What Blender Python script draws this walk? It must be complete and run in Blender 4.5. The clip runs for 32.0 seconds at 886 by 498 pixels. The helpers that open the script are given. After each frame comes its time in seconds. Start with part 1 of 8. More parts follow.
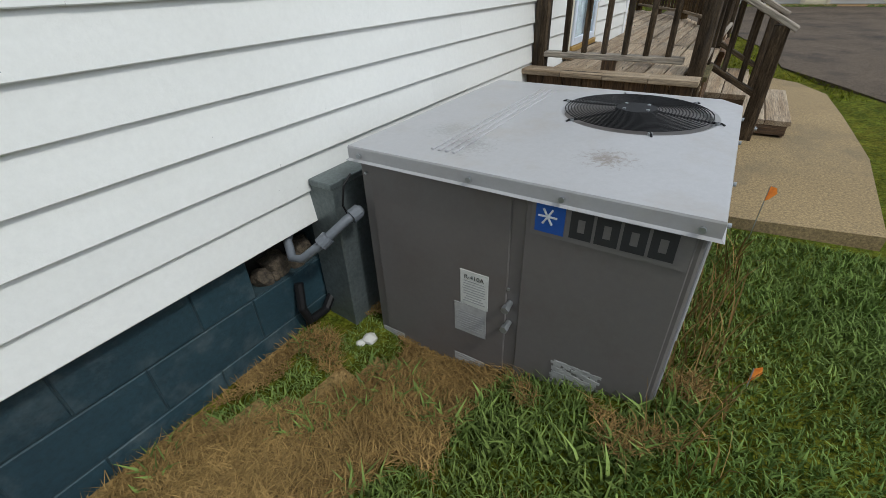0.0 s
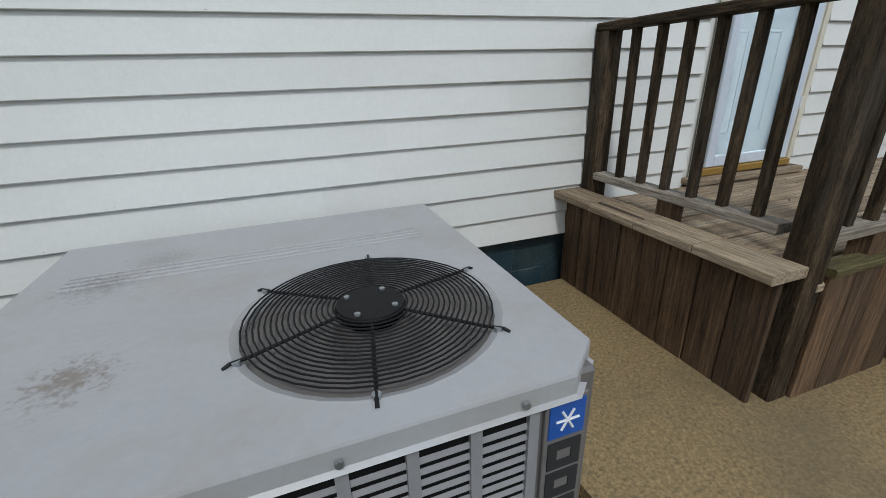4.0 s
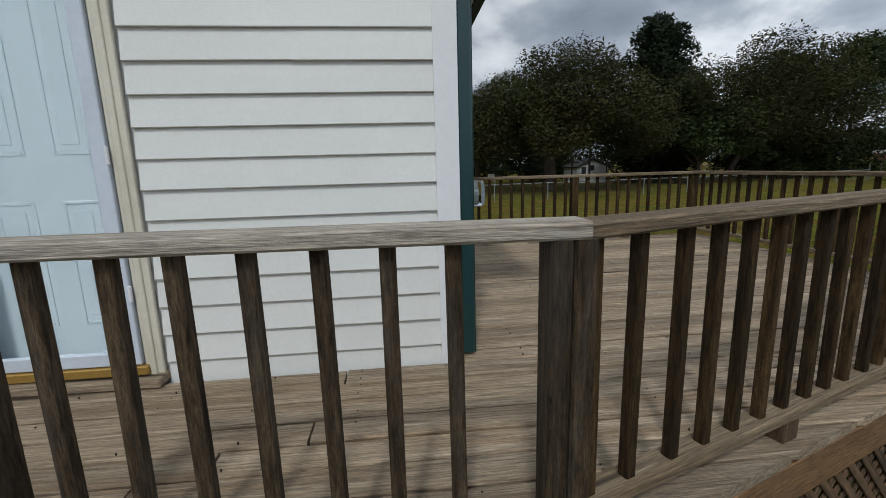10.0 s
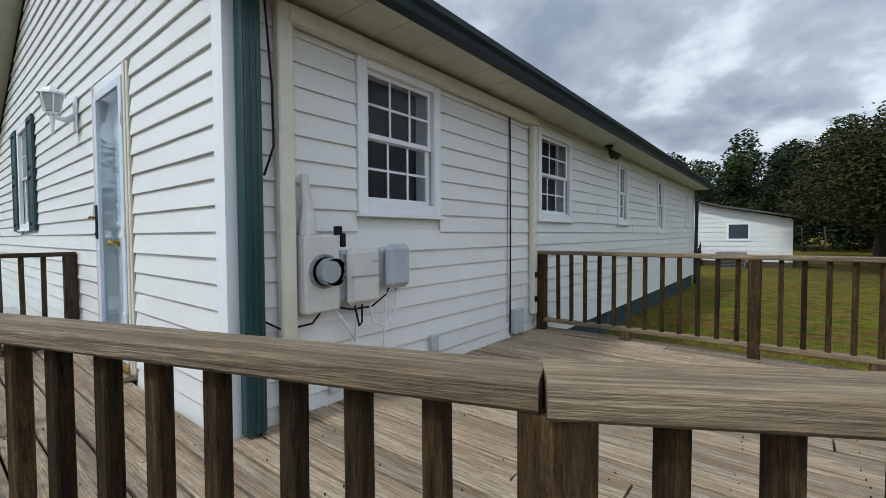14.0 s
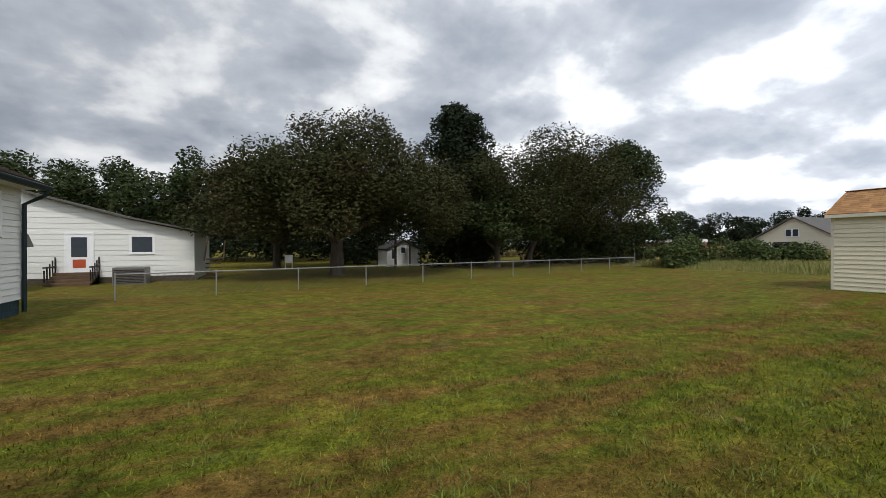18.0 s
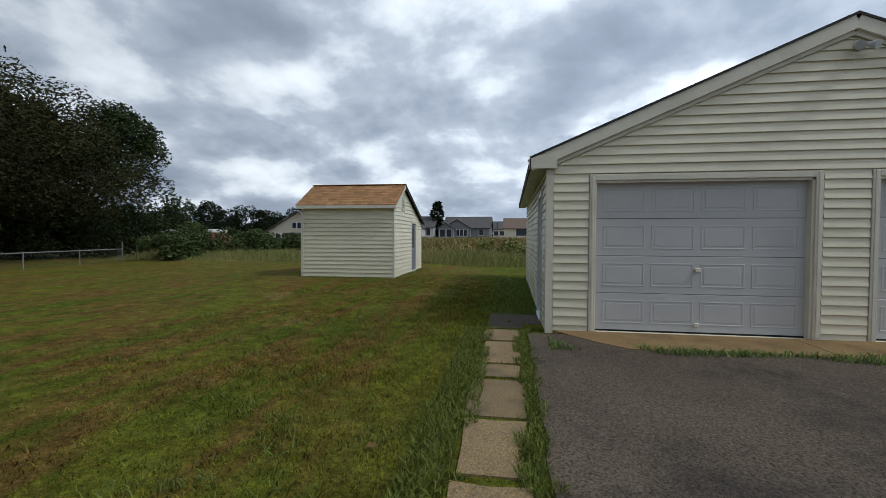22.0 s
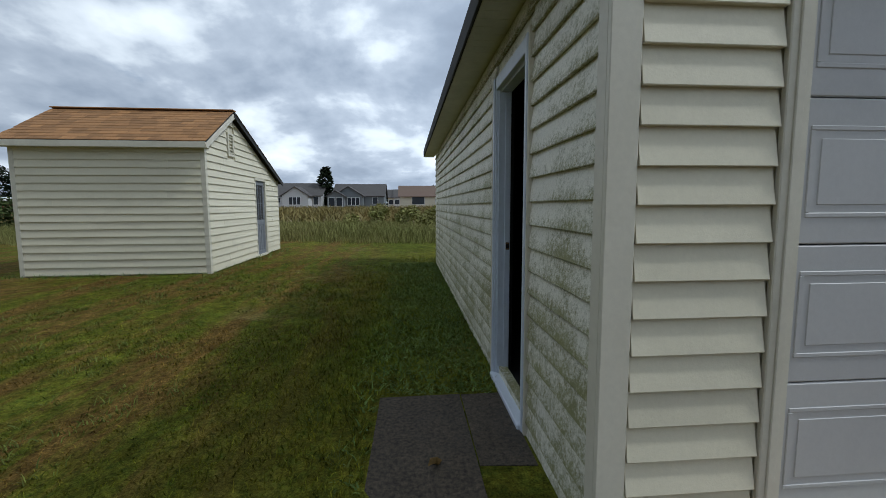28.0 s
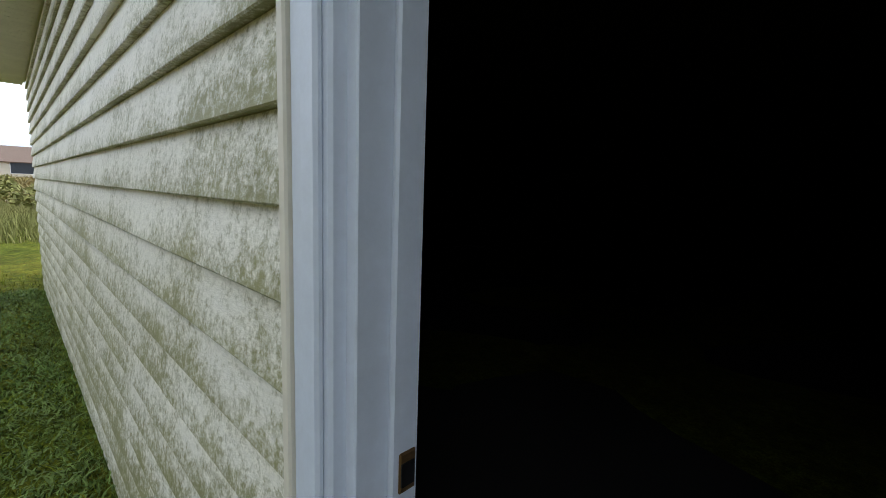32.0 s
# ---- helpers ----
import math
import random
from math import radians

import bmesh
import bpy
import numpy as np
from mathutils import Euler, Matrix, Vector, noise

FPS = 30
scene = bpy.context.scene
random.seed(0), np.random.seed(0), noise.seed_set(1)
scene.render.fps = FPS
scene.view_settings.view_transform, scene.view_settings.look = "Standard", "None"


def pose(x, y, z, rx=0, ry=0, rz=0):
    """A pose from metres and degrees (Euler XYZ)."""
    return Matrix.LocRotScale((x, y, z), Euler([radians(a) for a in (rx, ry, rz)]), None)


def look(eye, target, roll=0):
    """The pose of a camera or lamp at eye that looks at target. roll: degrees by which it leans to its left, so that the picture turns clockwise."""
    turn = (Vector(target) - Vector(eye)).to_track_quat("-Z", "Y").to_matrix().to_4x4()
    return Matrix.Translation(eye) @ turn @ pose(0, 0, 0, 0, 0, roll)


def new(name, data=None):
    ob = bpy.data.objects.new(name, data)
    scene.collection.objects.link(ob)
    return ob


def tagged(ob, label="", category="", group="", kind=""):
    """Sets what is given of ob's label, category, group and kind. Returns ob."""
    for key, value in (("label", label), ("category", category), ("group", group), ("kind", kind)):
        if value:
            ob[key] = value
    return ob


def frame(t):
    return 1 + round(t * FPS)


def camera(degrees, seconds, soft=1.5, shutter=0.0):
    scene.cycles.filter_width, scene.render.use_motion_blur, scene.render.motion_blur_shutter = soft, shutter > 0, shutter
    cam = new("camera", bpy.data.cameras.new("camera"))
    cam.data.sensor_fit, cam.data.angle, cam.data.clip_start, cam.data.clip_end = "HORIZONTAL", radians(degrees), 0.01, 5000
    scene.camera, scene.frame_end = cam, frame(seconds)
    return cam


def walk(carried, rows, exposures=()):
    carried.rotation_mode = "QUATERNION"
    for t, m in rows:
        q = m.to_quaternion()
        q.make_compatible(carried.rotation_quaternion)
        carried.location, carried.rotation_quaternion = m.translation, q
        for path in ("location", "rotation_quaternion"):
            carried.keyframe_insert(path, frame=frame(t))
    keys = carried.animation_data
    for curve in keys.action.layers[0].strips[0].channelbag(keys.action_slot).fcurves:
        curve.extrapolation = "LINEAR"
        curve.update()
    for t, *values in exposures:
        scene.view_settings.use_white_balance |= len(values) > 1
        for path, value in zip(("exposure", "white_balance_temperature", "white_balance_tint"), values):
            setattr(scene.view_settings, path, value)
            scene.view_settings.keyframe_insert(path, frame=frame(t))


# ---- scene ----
cam = camera(92.0, 32.0, soft=0.5)

PATH = [
    (0, (-6.284, -1.28, 1.102), (-4.868, -0.361, 0.029), -2.0),
    (0.5, (-6.164, -1.375, 1.086), (-4.796, -0.343, 0.054), -1.9),
    (1, (-5.939, -1.47, 1.079), (-4.62, -0.349, 0.077), -1.9),
    (1.5, (-5.761, -1.597, 1.08), (-4.541, -0.356, 0.095), -2.4),
    (2, (-5.596, -1.748, 1.114), (-4.635, -0.276, 0.16), -4.1),
    (2.5, (-5.441, -1.784, 1.088), (-4.742, -0.164, 0.146), -3.5),
    (4.5, (-4.111, -1.952, 1.148), (-3.477, -0.188, 0.451), -2.1),
    (5, (-3.721, -2.041, 1.236), (-3.026, -0.278, 0.597), -2.2),
    (5.5, (-3.339, -2.066, 1.247), (-2.679, -0.257, 0.705), -2.6),
    (6, (-3.011, -2.023, 1.296), (-2.34, -0.206, 0.8), -2.4),
    (6.5, (-2.693, -2.055, 1.326), (-2.0, -0.24, 0.849), -2.0),
    (7, (-2.39, -2.079, 1.337), (-1.728, -0.251, 0.869), -1.5),
    (7.5, (-2.015, -2.069, 1.342), (-1.365, -0.228, 0.905), -1.6),
    (8, (-1.664, -2.118, 1.371), (-1.021, -0.272, 0.945), -1.1),
    (8.5, (-1.325, -2.095, 1.345), (-0.739, -0.219, 0.954), -0.9),
    (9, (-0.95, -2.057, 1.377), (-0.438, -0.171, 0.951), -0.6),
    (9.5, (-0.573, -2.043, 1.405), (-0.205, -0.119, 0.999), -0.9),
    (10, (-0.252, -1.996, 1.398), (-0.066, -0.04, 1.027), -1.6),
    (10.5, (0.091, -1.851, 1.4), (0.065, 0.116, 1.042), -0.6),
    (11, (0.393, -1.764, 1.415), (-0.012, 0.164, 1.069), -1.1),
    (11.5, (0.663, -1.656, 1.4), (-0.019, 0.193, 1.061), -0.8),
    (12, (0.939, -1.542, 1.433), (0.044, 0.217, 1.111), -0.8),
    (12.5, (1.234, -1.462, 1.467), (0.088, 0.154, 1.196), -0.8),
    (13, (1.515, -1.306, 1.466), (0.276, 0.252, 1.268), -0.5),
    (13.5, (1.799, -1.131, 1.456), (0.526, 0.408, 1.357), -0.6),
    (15.5, (3.122, -0.35, 1.428), (2.233, 1.442, 1.424), -0.2),
    (16, (3.459, -0.077, 1.412), (2.887, 1.84, 1.402), -0.2),
    (16.5, (3.714, 0.185, 1.376), (3.524, 2.176, 1.364), -0.4),
    (17, (3.951, 0.456, 1.379), (4.065, 2.453, 1.365), -0.7),
    (17.5, (4.285, 0.652, 1.389), (4.712, 2.606, 1.37), -0.5),
    (18, (4.694, 0.788, 1.398), (5.504, 2.617, 1.384), -0.3),
    (18.5, (5.118, 0.843, 1.387), (6.21, 2.519, 1.368), -0.3),
    (19, (5.541, 0.894, 1.374), (6.931, 2.331, 1.351), -0.1),
    (19.5, (5.928, 0.942, 1.368), (7.541, 2.123, 1.34), -0.1),
    (20, (6.297, 1.022, 1.359), (8.041, 2.002, 1.321), 0.1),
    (20.5, (6.649, 1.066, 1.352), (8.503, 1.817, 1.311), 0.1),
    (21, (7.014, 1.103, 1.343), (8.908, 1.743, 1.298), 0.2),
    (21.5, (7.398, 1.172, 1.328), (9.337, 1.661, 1.28), 0.2),
    (22, (7.792, 1.223, 1.315), (9.766, 1.537, 1.256), 0.2),
    (22.5, (8.185, 1.274, 1.31), (10.169, 1.518, 1.247), 0.2),
    (23, (8.581, 1.343, 1.311), (10.577, 1.46, 1.246), 0.3),
    (23.5, (8.987, 1.373, 1.299), (10.986, 1.39, 1.228), 0.3),
    (24, (9.397, 1.391, 1.284), (11.395, 1.39, 1.207), 0.3),
    (24.5, (9.826, 1.417, 1.279), (11.823, 1.369, 1.195), 0.3),
    (25, (10.263, 1.426, 1.274), (12.259, 1.348, 1.176), 0.3),
    (25.5, (10.678, 1.448, 1.26), (12.673, 1.355, 1.15), 0.4),
    (27.5, (12.348, 1.375, 1.198), (14.332, 1.196, 1.019), -0.1),
    (28, (12.775, 1.373, 1.193), (14.757, 1.204, 0.992), -0.2),
    (28.5, (13.191, 1.375, 1.212), (15.17, 1.206, 0.981), -0.1),
    (29, (13.584, 1.349, 1.234), (15.561, 1.179, 0.983), -0.2),
    (29.5, (13.986, 1.35, 1.232), (15.959, 1.164, 0.964), -0.1),
    (30, (14.368, 1.345, 1.222), (16.329, 1.067, 0.944), -0.2),
    (30.5, (14.691, 1.311, 1.224), (16.622, 0.885, 0.925), -0.2),
    (31, (15.029, 1.219, 1.228), (16.844, 0.44, 0.915), 0.7),
    (31.5, (15.274, 1.082, 1.227), (16.891, -0.054, 0.917), 1.3),
    (32, (15.448, 0.964, 1.239), (16.833, -0.454, 0.967), 2.0),
]
walk(cam, [(t, look(eye, target, roll)) for t, eye, target, roll in PATH],
     exposures=[(0, 0.15, 6250, 7), (2.5, -0.05, 6200, 6), (5, -0.24, 6080, 7), (9, -0.36, 6220, 7), (12, 0.02, 6000, 7), (16, 0.30, 5950, 6), (18, 0.22, 6600, 9),
                (20, -0.12, 6350, 6), (24, -0.42, 5850, 6), (28, -0.28, 5850, 5), (30, 0.22, 5750, 5), (31, 0.6, 5800, 6), (32, 1.05, 6050, 8)])

# ---- world, sun ----
SUN_DIR = Vector((-0.17, -0.78, 0.98)).normalized()
world = bpy.data.worlds.new("sky")
scene.world = world
world.use_nodes = True
wn, wl = world.node_tree.nodes, world.node_tree.links
wn.clear()
w_out = wn.new("ShaderNodeOutputWorld")
w_bg = wn.new("ShaderNodeBackground")
w_sky = wn.new("ShaderNodeTexSky")
w_sky.sky_type = "NISHITA"
w_sky.sun_disc = False
w_sky.sun_elevation = math.asin(SUN_DIR.z)
w_sky.sun_rotation = math.atan2(SUN_DIR.x, SUN_DIR.y)
w_sky.dust_density = 1.5
w_tc = wn.new("ShaderNodeTexCoord")
w_sep = wn.new("ShaderNodeSeparateXYZ")
wl.new(w_tc.outputs["Generated"], w_sep.inputs[0])


def w_math(op, a, b=None, clamp=False):
    n = wn.new("ShaderNodeMath")
    n.operation = op
    n.use_clamp = clamp
    for i, v in enumerate((a, b)):
        if v is None:
            continue
        if isinstance(v, (int, float)):
            n.inputs[i].default_value = v
        else:
            wl.new(v, n.inputs[i])
    return n.outputs[0]


# cloud deck: a flat layer overhead, so cells shrink towards the horizon
up = w_math("ADD", w_math("MAXIMUM", w_sep.outputs[2], 0.0), 0.36)
cu, cv = w_math("DIVIDE", w_sep.outputs[0], up), w_math("DIVIDE", w_sep.outputs[1], up)
w_comb = wn.new("ShaderNodeCombineXYZ")
wl.new(cu, w_comb.inputs[0])
wl.new(cv, w_comb.inputs[1])


def w_noise(scale, detail, rough, dist=0.0):
    n = wn.new("ShaderNodeTexNoise")
    n.inputs["Scale"].default_value = scale
    n.inputs["Detail"].default_value = detail
    n.inputs["Roughness"].default_value = rough
    n.inputs["Distortion"].default_value = dist
    wl.new(w_comb.outputs[0], n.inputs["Vector"])
    return n.outputs[0]


def w_ramp(fac, stops):
    r = wn.new("ShaderNodeValToRGB")
    wl.new(fac, r.inputs[0])
    el = r.color_ramp.elements
    while len(el) < len(stops):
        el.new(0.5)
    for e, (p, c) in zip(el, stops):
        e.position = p
        e.color = (*c, 1)
    return r.outputs[0]


cloud = w_noise(2.3, 10, 0.52, 0.10)
shade = w_ramp(cloud, [(0.35, (1.18, 1.20, 1.24)), (0.435, (0.93, 0.965, 1.02)), (0.50, (0.615, 0.66, 0.745)),
                       (0.60, (0.425, 0.475, 0.565)), (0.74, (0.32, 0.36, 0.44))])
gaps = w_ramp(w_noise(1.7, 8, 0.55, 0.2), [(0.655, (0, 0, 0)), (0.75, (1, 1, 1))])
sky_gain = wn.new("ShaderNodeMixRGB")
sky_gain.blend_type = "MULTIPLY"
sky_gain.inputs[0].default_value = 1
sky_gain.inputs[2].default_value = (0.10, 0.10, 0.10, 1)
wl.new(w_sky.outputs[0], sky_gain.inputs[1])
w_mix = wn.new("ShaderNodeMixRGB")
wl.new(gaps, w_mix.inputs[0])
# the deck is brighter towards the sun and darker away from it
lean = w_math("ADD", w_math("ADD", w_math("MULTIPLY", w_sep.outputs[1], -0.34), w_math("MULTIPLY", w_sep.outputs[0], 0.20)), 1.02)
w_lean = wn.new("ShaderNodeMixRGB")
w_lean.blend_type = "MULTIPLY"
w_lean.inputs[0].default_value = 1
wl.new(shade, w_lean.inputs[1])
wl.new(lean, w_lean.inputs[2])
wl.new(w_lean.outputs[0], w_mix.inputs[1])
wl.new(sky_gain.outputs[0], w_mix.inputs[2])
wl.new(w_mix.outputs[0], w_bg.inputs[0])
w_bg.inputs[1].default_value = 1.0
wl.new(w_bg.outputs[0], w_out.inputs[0])

sun = new("sun", bpy.data.lights.new("sun", "SUN"))
sun.data.energy = 1.6
sun.data.angle = radians(5)
sun.data.color = (1.0, 0.97, 0.92)
sun.matrix_world = look(SUN_DIR * 40, (0, 0, 0))

# ---- materials ----
def material(name, base, rough=0.6, second=None, scale=6.0, stretch=(1, 1, 1), mix=0.5, fine=60.0, fine_amount=0.12,
             bump=0.15, bump_scale=None, metal=0.0, per_object=0.0, stain=None, stain_scale=1.2, stain_amount=0.0, spec=0.5, island=False, knots=None):
    """Two tones by a broad noise, a fine grain, stains with a shape of their own, bump, and a tone per object."""
    m = bpy.data.materials.new(name)
    m.use_nodes = True
    n, l = m.node_tree.nodes, m.node_tree.links
    b = n["Principled BSDF"]
    b.inputs["Roughness"].default_value = rough
    b.inputs["Metallic"].default_value = metal
    b.inputs["Specular IOR Level"].default_value = spec
    tc = n.new("ShaderNodeTexCoord")
    mp = n.new("ShaderNodeMapping")
    mp.inputs["Scale"].default_value = stretch
    l.new(tc.outputs["Object"], mp.inputs[0])
    info = n.new("ShaderNodeObjectInfo")
    shift = n.new("ShaderNodeVectorMath")
    shift.operation = "SCALE"
    shift.inputs[0].default_value = (37.0, 53.0, 71.0)
    l.new(info.outputs["Random"], shift.inputs["Scale"])
    place = n.new("ShaderNodeVectorMath")
    l.new(mp.outputs[0], place.inputs[0])
    l.new(shift.outputs[0], place.inputs[1])

    def noise(sc, detail=6, r=0.6):
        t = n.new("ShaderNodeTexNoise")
        t.inputs["Scale"].default_value = sc
        t.inputs["Detail"].default_value = detail
        t.inputs["Roughness"].default_value = r
        l.new(place.outputs[0], t.inputs["Vector"])
        return t.outputs[0]

    def ramp(fac, lo, hi):
        r = n.new("ShaderNodeMapRange")
        r.inputs[1].default_value, r.inputs[2].default_value = lo, hi
        l.new(fac, r.inputs[0])
        return r.outputs[0]

    def blend(kind, fac, a, c):
        x = n.new("ShaderNodeMixRGB")
        x.blend_type = kind
        for i, v in enumerate((fac, a, c)):
            if isinstance(v, (int, float)):
                x.inputs[i].default_value = v
            elif isinstance(v, tuple):
                x.inputs[i].default_value = (*v, 1)
            else:
                l.new(v, x.inputs[i])
        return x.outputs[0]

    second = second or tuple(c * 0.8 for c in base)
    broad = ramp(noise(scale), 0.5 - mix * 0.5 - 0.01, 0.5 + mix * 0.5 + 0.01)
    col = blend("MIX", broad, base, second)
    grain = noise(fine, 4, 0.7)
    if fine_amount:
        lo, hi = 1 - fine_amount * 1.6, 1 + fine_amount
        g = ramp(grain, 0.25, 0.75)
        col = blend("MULTIPLY", 1.0, col, blend("MIX", g, (lo, lo, lo), (hi, hi, hi)))
    if fine_amount > 0.35:
        g2 = ramp(noise(fine * 4.5, 3, 0.7), 0.3, 0.7)
        lo, hi = 1 - fine_amount * 0.8, 1 + fine_amount * 0.6
        col = blend("MULTIPLY", 1.0, col, blend("MIX", g2, (lo, lo, lo), (hi, hi, hi)))
    if stain:
        s = ramp(noise(stain_scale, 9, 0.68), 0.5, 0.66)
        sm = n.new("ShaderNodeMath")
        sm.operation = "MULTIPLY"
        sm.inputs[1].default_value = stain_amount
        l.new(s, sm.inputs[0])
        col = blend("MIX", sm.outputs[0], col, stain)
    if knots:
        vo = n.new("ShaderNodeTexVoronoi")
        vo.inputs["Scale"].default_value = 0.55
        l.new(place.outputs[0], vo.inputs["Vector"])
        k = ramp(vo.outputs["Distance"], 0.13, 0.06)
        col = blend("MIX", k, col, knots)
    if per_object or island:
        src = info.outputs["Random"]
        if island:
            src = n.new("ShaderNodeNewGeometry").outputs["Random Per Island"]
        a = 1 - (per_object or 0.2)
        hi2 = 1 + (per_object or 0.2) * 0.5
        col = blend("MULTIPLY", 1.0, col, blend("MIX", src, (a, a, a), (hi2, hi2, hi2)))
    l.new(col, b.inputs["Base Color"])
    if bump:
        bm = n.new("ShaderNodeBump")
        bm.inputs["Strength"].default_value = bump
        bm.inputs["Distance"].default_value = 0.01
        l.new(noise(bump_scale or fine, 5, 0.65), bm.inputs["Height"])
        l.new(bm.outputs[0], b.inputs["Normal"])
    return m


def glass(name, tint=(0.9, 0.95, 0.97)):
    m = bpy.data.materials.new(name)
    m.use_nodes = True
    b = m.node_tree.nodes["Principled BSDF"]
    b.inputs["Base Color"].default_value = (*tint, 1)
    b.inputs["Roughness"].default_value = 0.03
    b.inputs["Transmission Weight"].default_value = 1.0
    b.inputs["IOR"].default_value = 1.14
    return m


VINYL = material("white_vinyl_siding", (0.745, 0.745, 0.715), 0.5, (0.70, 0.70, 0.67), 1.4, (1, 1, 1), 0.6, 45, 0.03, 0.10, 90, per_object=0.03,
                 stain=(0.60, 0.59, 0.55), stain_scale=1.1, stain_amount=0.22)
CREAM = material("cream_vinyl_siding", (0.75, 0.695, 0.535), 0.5, (0.70, 0.648, 0.49), 1.4, (1, 1, 1), 0.6, 45, 0.03, 0.10, 90, per_object=0.04,
                 stain=(0.48, 0.44, 0.33), stain_scale=0.9, stain_amount=0.3)
def mould_siding():
    """Cream vinyl with algae: green-brown specks that thicken towards each lap's lower edge and low on the wall."""
    m = material("mouldy_vinyl_siding", (0.82, 0.795, 0.70), 0.6, (0.76, 0.735, 0.62), 1.5, (1, 1, 2.2), 0.5, 60, 0.10, 0.2, 80, per_object=0.05)
    n, l = m.node_tree.nodes, m.node_tree.links
    b = n["Principled BSDF"]
    col = b.inputs["Base Color"].links[0].from_socket
    geo = n.new("ShaderNodeNewGeometry")
    sep = n.new("ShaderNodeSeparateXYZ")
    l.new(geo.outputs["Position"], sep.inputs[0])

    def calc(op, a, c=0.0, clamp=False):
        x = n.new("ShaderNodeMath")
        x.operation = op
        x.use_clamp = clamp
        for i, v in enumerate((a, c)):
            if isinstance(v, (int, float)):
                x.inputs[i].default_value = v
            else:
                l.new(v, x.inputs[i])
        return x.outputs[0]

    def nz(scale, detail, rough):
        t = n.new("ShaderNodeTexNoise")
        t.inputs["Scale"].default_value = scale
        t.inputs["Detail"].default_value = detail
        t.inputs["Roughness"].default_value = rough
        l.new(geo.outputs["Position"], t.inputs["Vector"])
        return t.outputs[0]

    lap = calc("FRACT", calc("DIVIDE", calc("ADD", sep.outputs[2], 10 * SIDE_LAP - SIDE_FOOT), SIDE_LAP))
    edge_ = calc("POWER", calc("SUBTRACT", 1.0, lap, True), 2.0)
    low = calc("MULTIPLY", calc("SUBTRACT", 1.5, sep.outputs[2], True), 0.15)
    patch = calc("MULTIPLY", calc("SUBTRACT", nz(2.6, 6, 0.7), 0.5), 1.3)
    speck = calc("MULTIPLY", calc("SUBTRACT", nz(48, 9, 0.9), 0.5), 2.6)
    amount = calc("ADD", calc("ADD", calc("MULTIPLY", edge_, 0.33), low), calc("ADD", patch, speck))
    fac = calc("MULTIPLY", calc("SUBTRACT", amount, 0.06, True), 2.5, True)
    fac = calc("MULTIPLY", fac, 0.88)
    x = n.new("ShaderNodeMixRGB")
    l.new(fac, x.inputs[0])
    l.new(col, x.inputs[1])
    tone = n.new("ShaderNodeMixRGB")
    tone.inputs[1].default_value = (0.100, 0.100, 0.014, 1)
    tone.inputs[2].default_value = (0.25, 0.242, 0.050, 1)
    l.new(nz(7, 4, 0.6), tone.inputs[0])
    l.new(tone.outputs[0], x.inputs[2])
    l.new(x.outputs[0], b.inputs["Base Color"])
    return m


SIDE_LAP, SIDE_FOOT = 0.1225, -0.135
MOULDY = mould_siding()
TRIM_WHITE = material("white_painted_trim", (0.80, 0.81, 0.82), 0.45, (0.75, 0.76, 0.77), 2.5, fine=40, fine_amount=0.03, bump=0.05)
TRIM_CREAM = material("cream_metal_trim", (0.70, 0.66, 0.55), 0.5, (0.64, 0.60, 0.49), 2.5, fine=40, fine_amount=0.04, bump=0.05,
                      stain=(0.45, 0.41, 0.31), stain_scale=2.0, stain_amount=0.35)
TRIM_BLUE = material("pale_blue_white_jamb", (0.62, 0.67, 0.75), 0.45, (0.58, 0.63, 0.71), 2.5, fine=40, fine_amount=0.04, bump=0.06,
                     stain=(0.42, 0.44, 0.46), stain_scale=3.0, stain_amount=0.25)
SOFFIT = material("cream_soffit", (0.64, 0.61, 0.50), 0.6, fine_amount=0.04)
GREEN_METAL = material("dark_green_metal", (0.0084, 0.0385, 0.0406), 0.35, (0.0112, 0.0490, 0.0504), 3, fine_amount=0.06, bump=0.04)
GUTTER = material("dark_gutter_metal", (0.010, 0.022, 0.026), 0.5, (0.015, 0.028, 0.032), 3, fine_amount=0.06, bump=0.04, spec=0.25)
DOOR_BLUE = material("pale_blue_grey_door_paint", (0.52, 0.572, 0.60), 0.42, (0.49, 0.542, 0.57), 2, fine=30, fine_amount=0.03, bump=0.04)
GARAGE_DOOR = material("grey_white_steel_door", (0.525, 0.52, 0.515), 0.45, (0.49, 0.485, 0.482), 1.6, fine=40, fine_amount=0.03, bump=0.06,
                       stain=(0.38, 0.385, 0.40), stain_scale=1.4, stain_amount=0.25)
BRASS_SILL = material("brass_coloured_threshold", (0.42, 0.26, 0.06), 0.45, (0.33, 0.20, 0.05), 4, metal=0.4, fine_amount=0.12)
DARK_METAL = material("dark_bronze_metal", (0.05, 0.045, 0.04), 0.4, metal=0.8, fine_amount=0.1)
BLACK = material("black_plastic_and_gap_shade", (0.010, 0.010, 0.011), 0.55, fine_amount=0.1, spec=0.2)
DUCT_STEEL = material("dull_galvanised_duct", (0.19, 0.22, 0.22), 0.45, (0.13, 0.155, 0.155), 7, metal=0.6, fine_amount=0.2, bump=0.06)
STEEL = material("galvanised_steel", (0.42, 0.44, 0.45), 0.42, (0.32, 0.34, 0.35), 7, metal=0.75, fine_amount=0.15, bump=0.05)
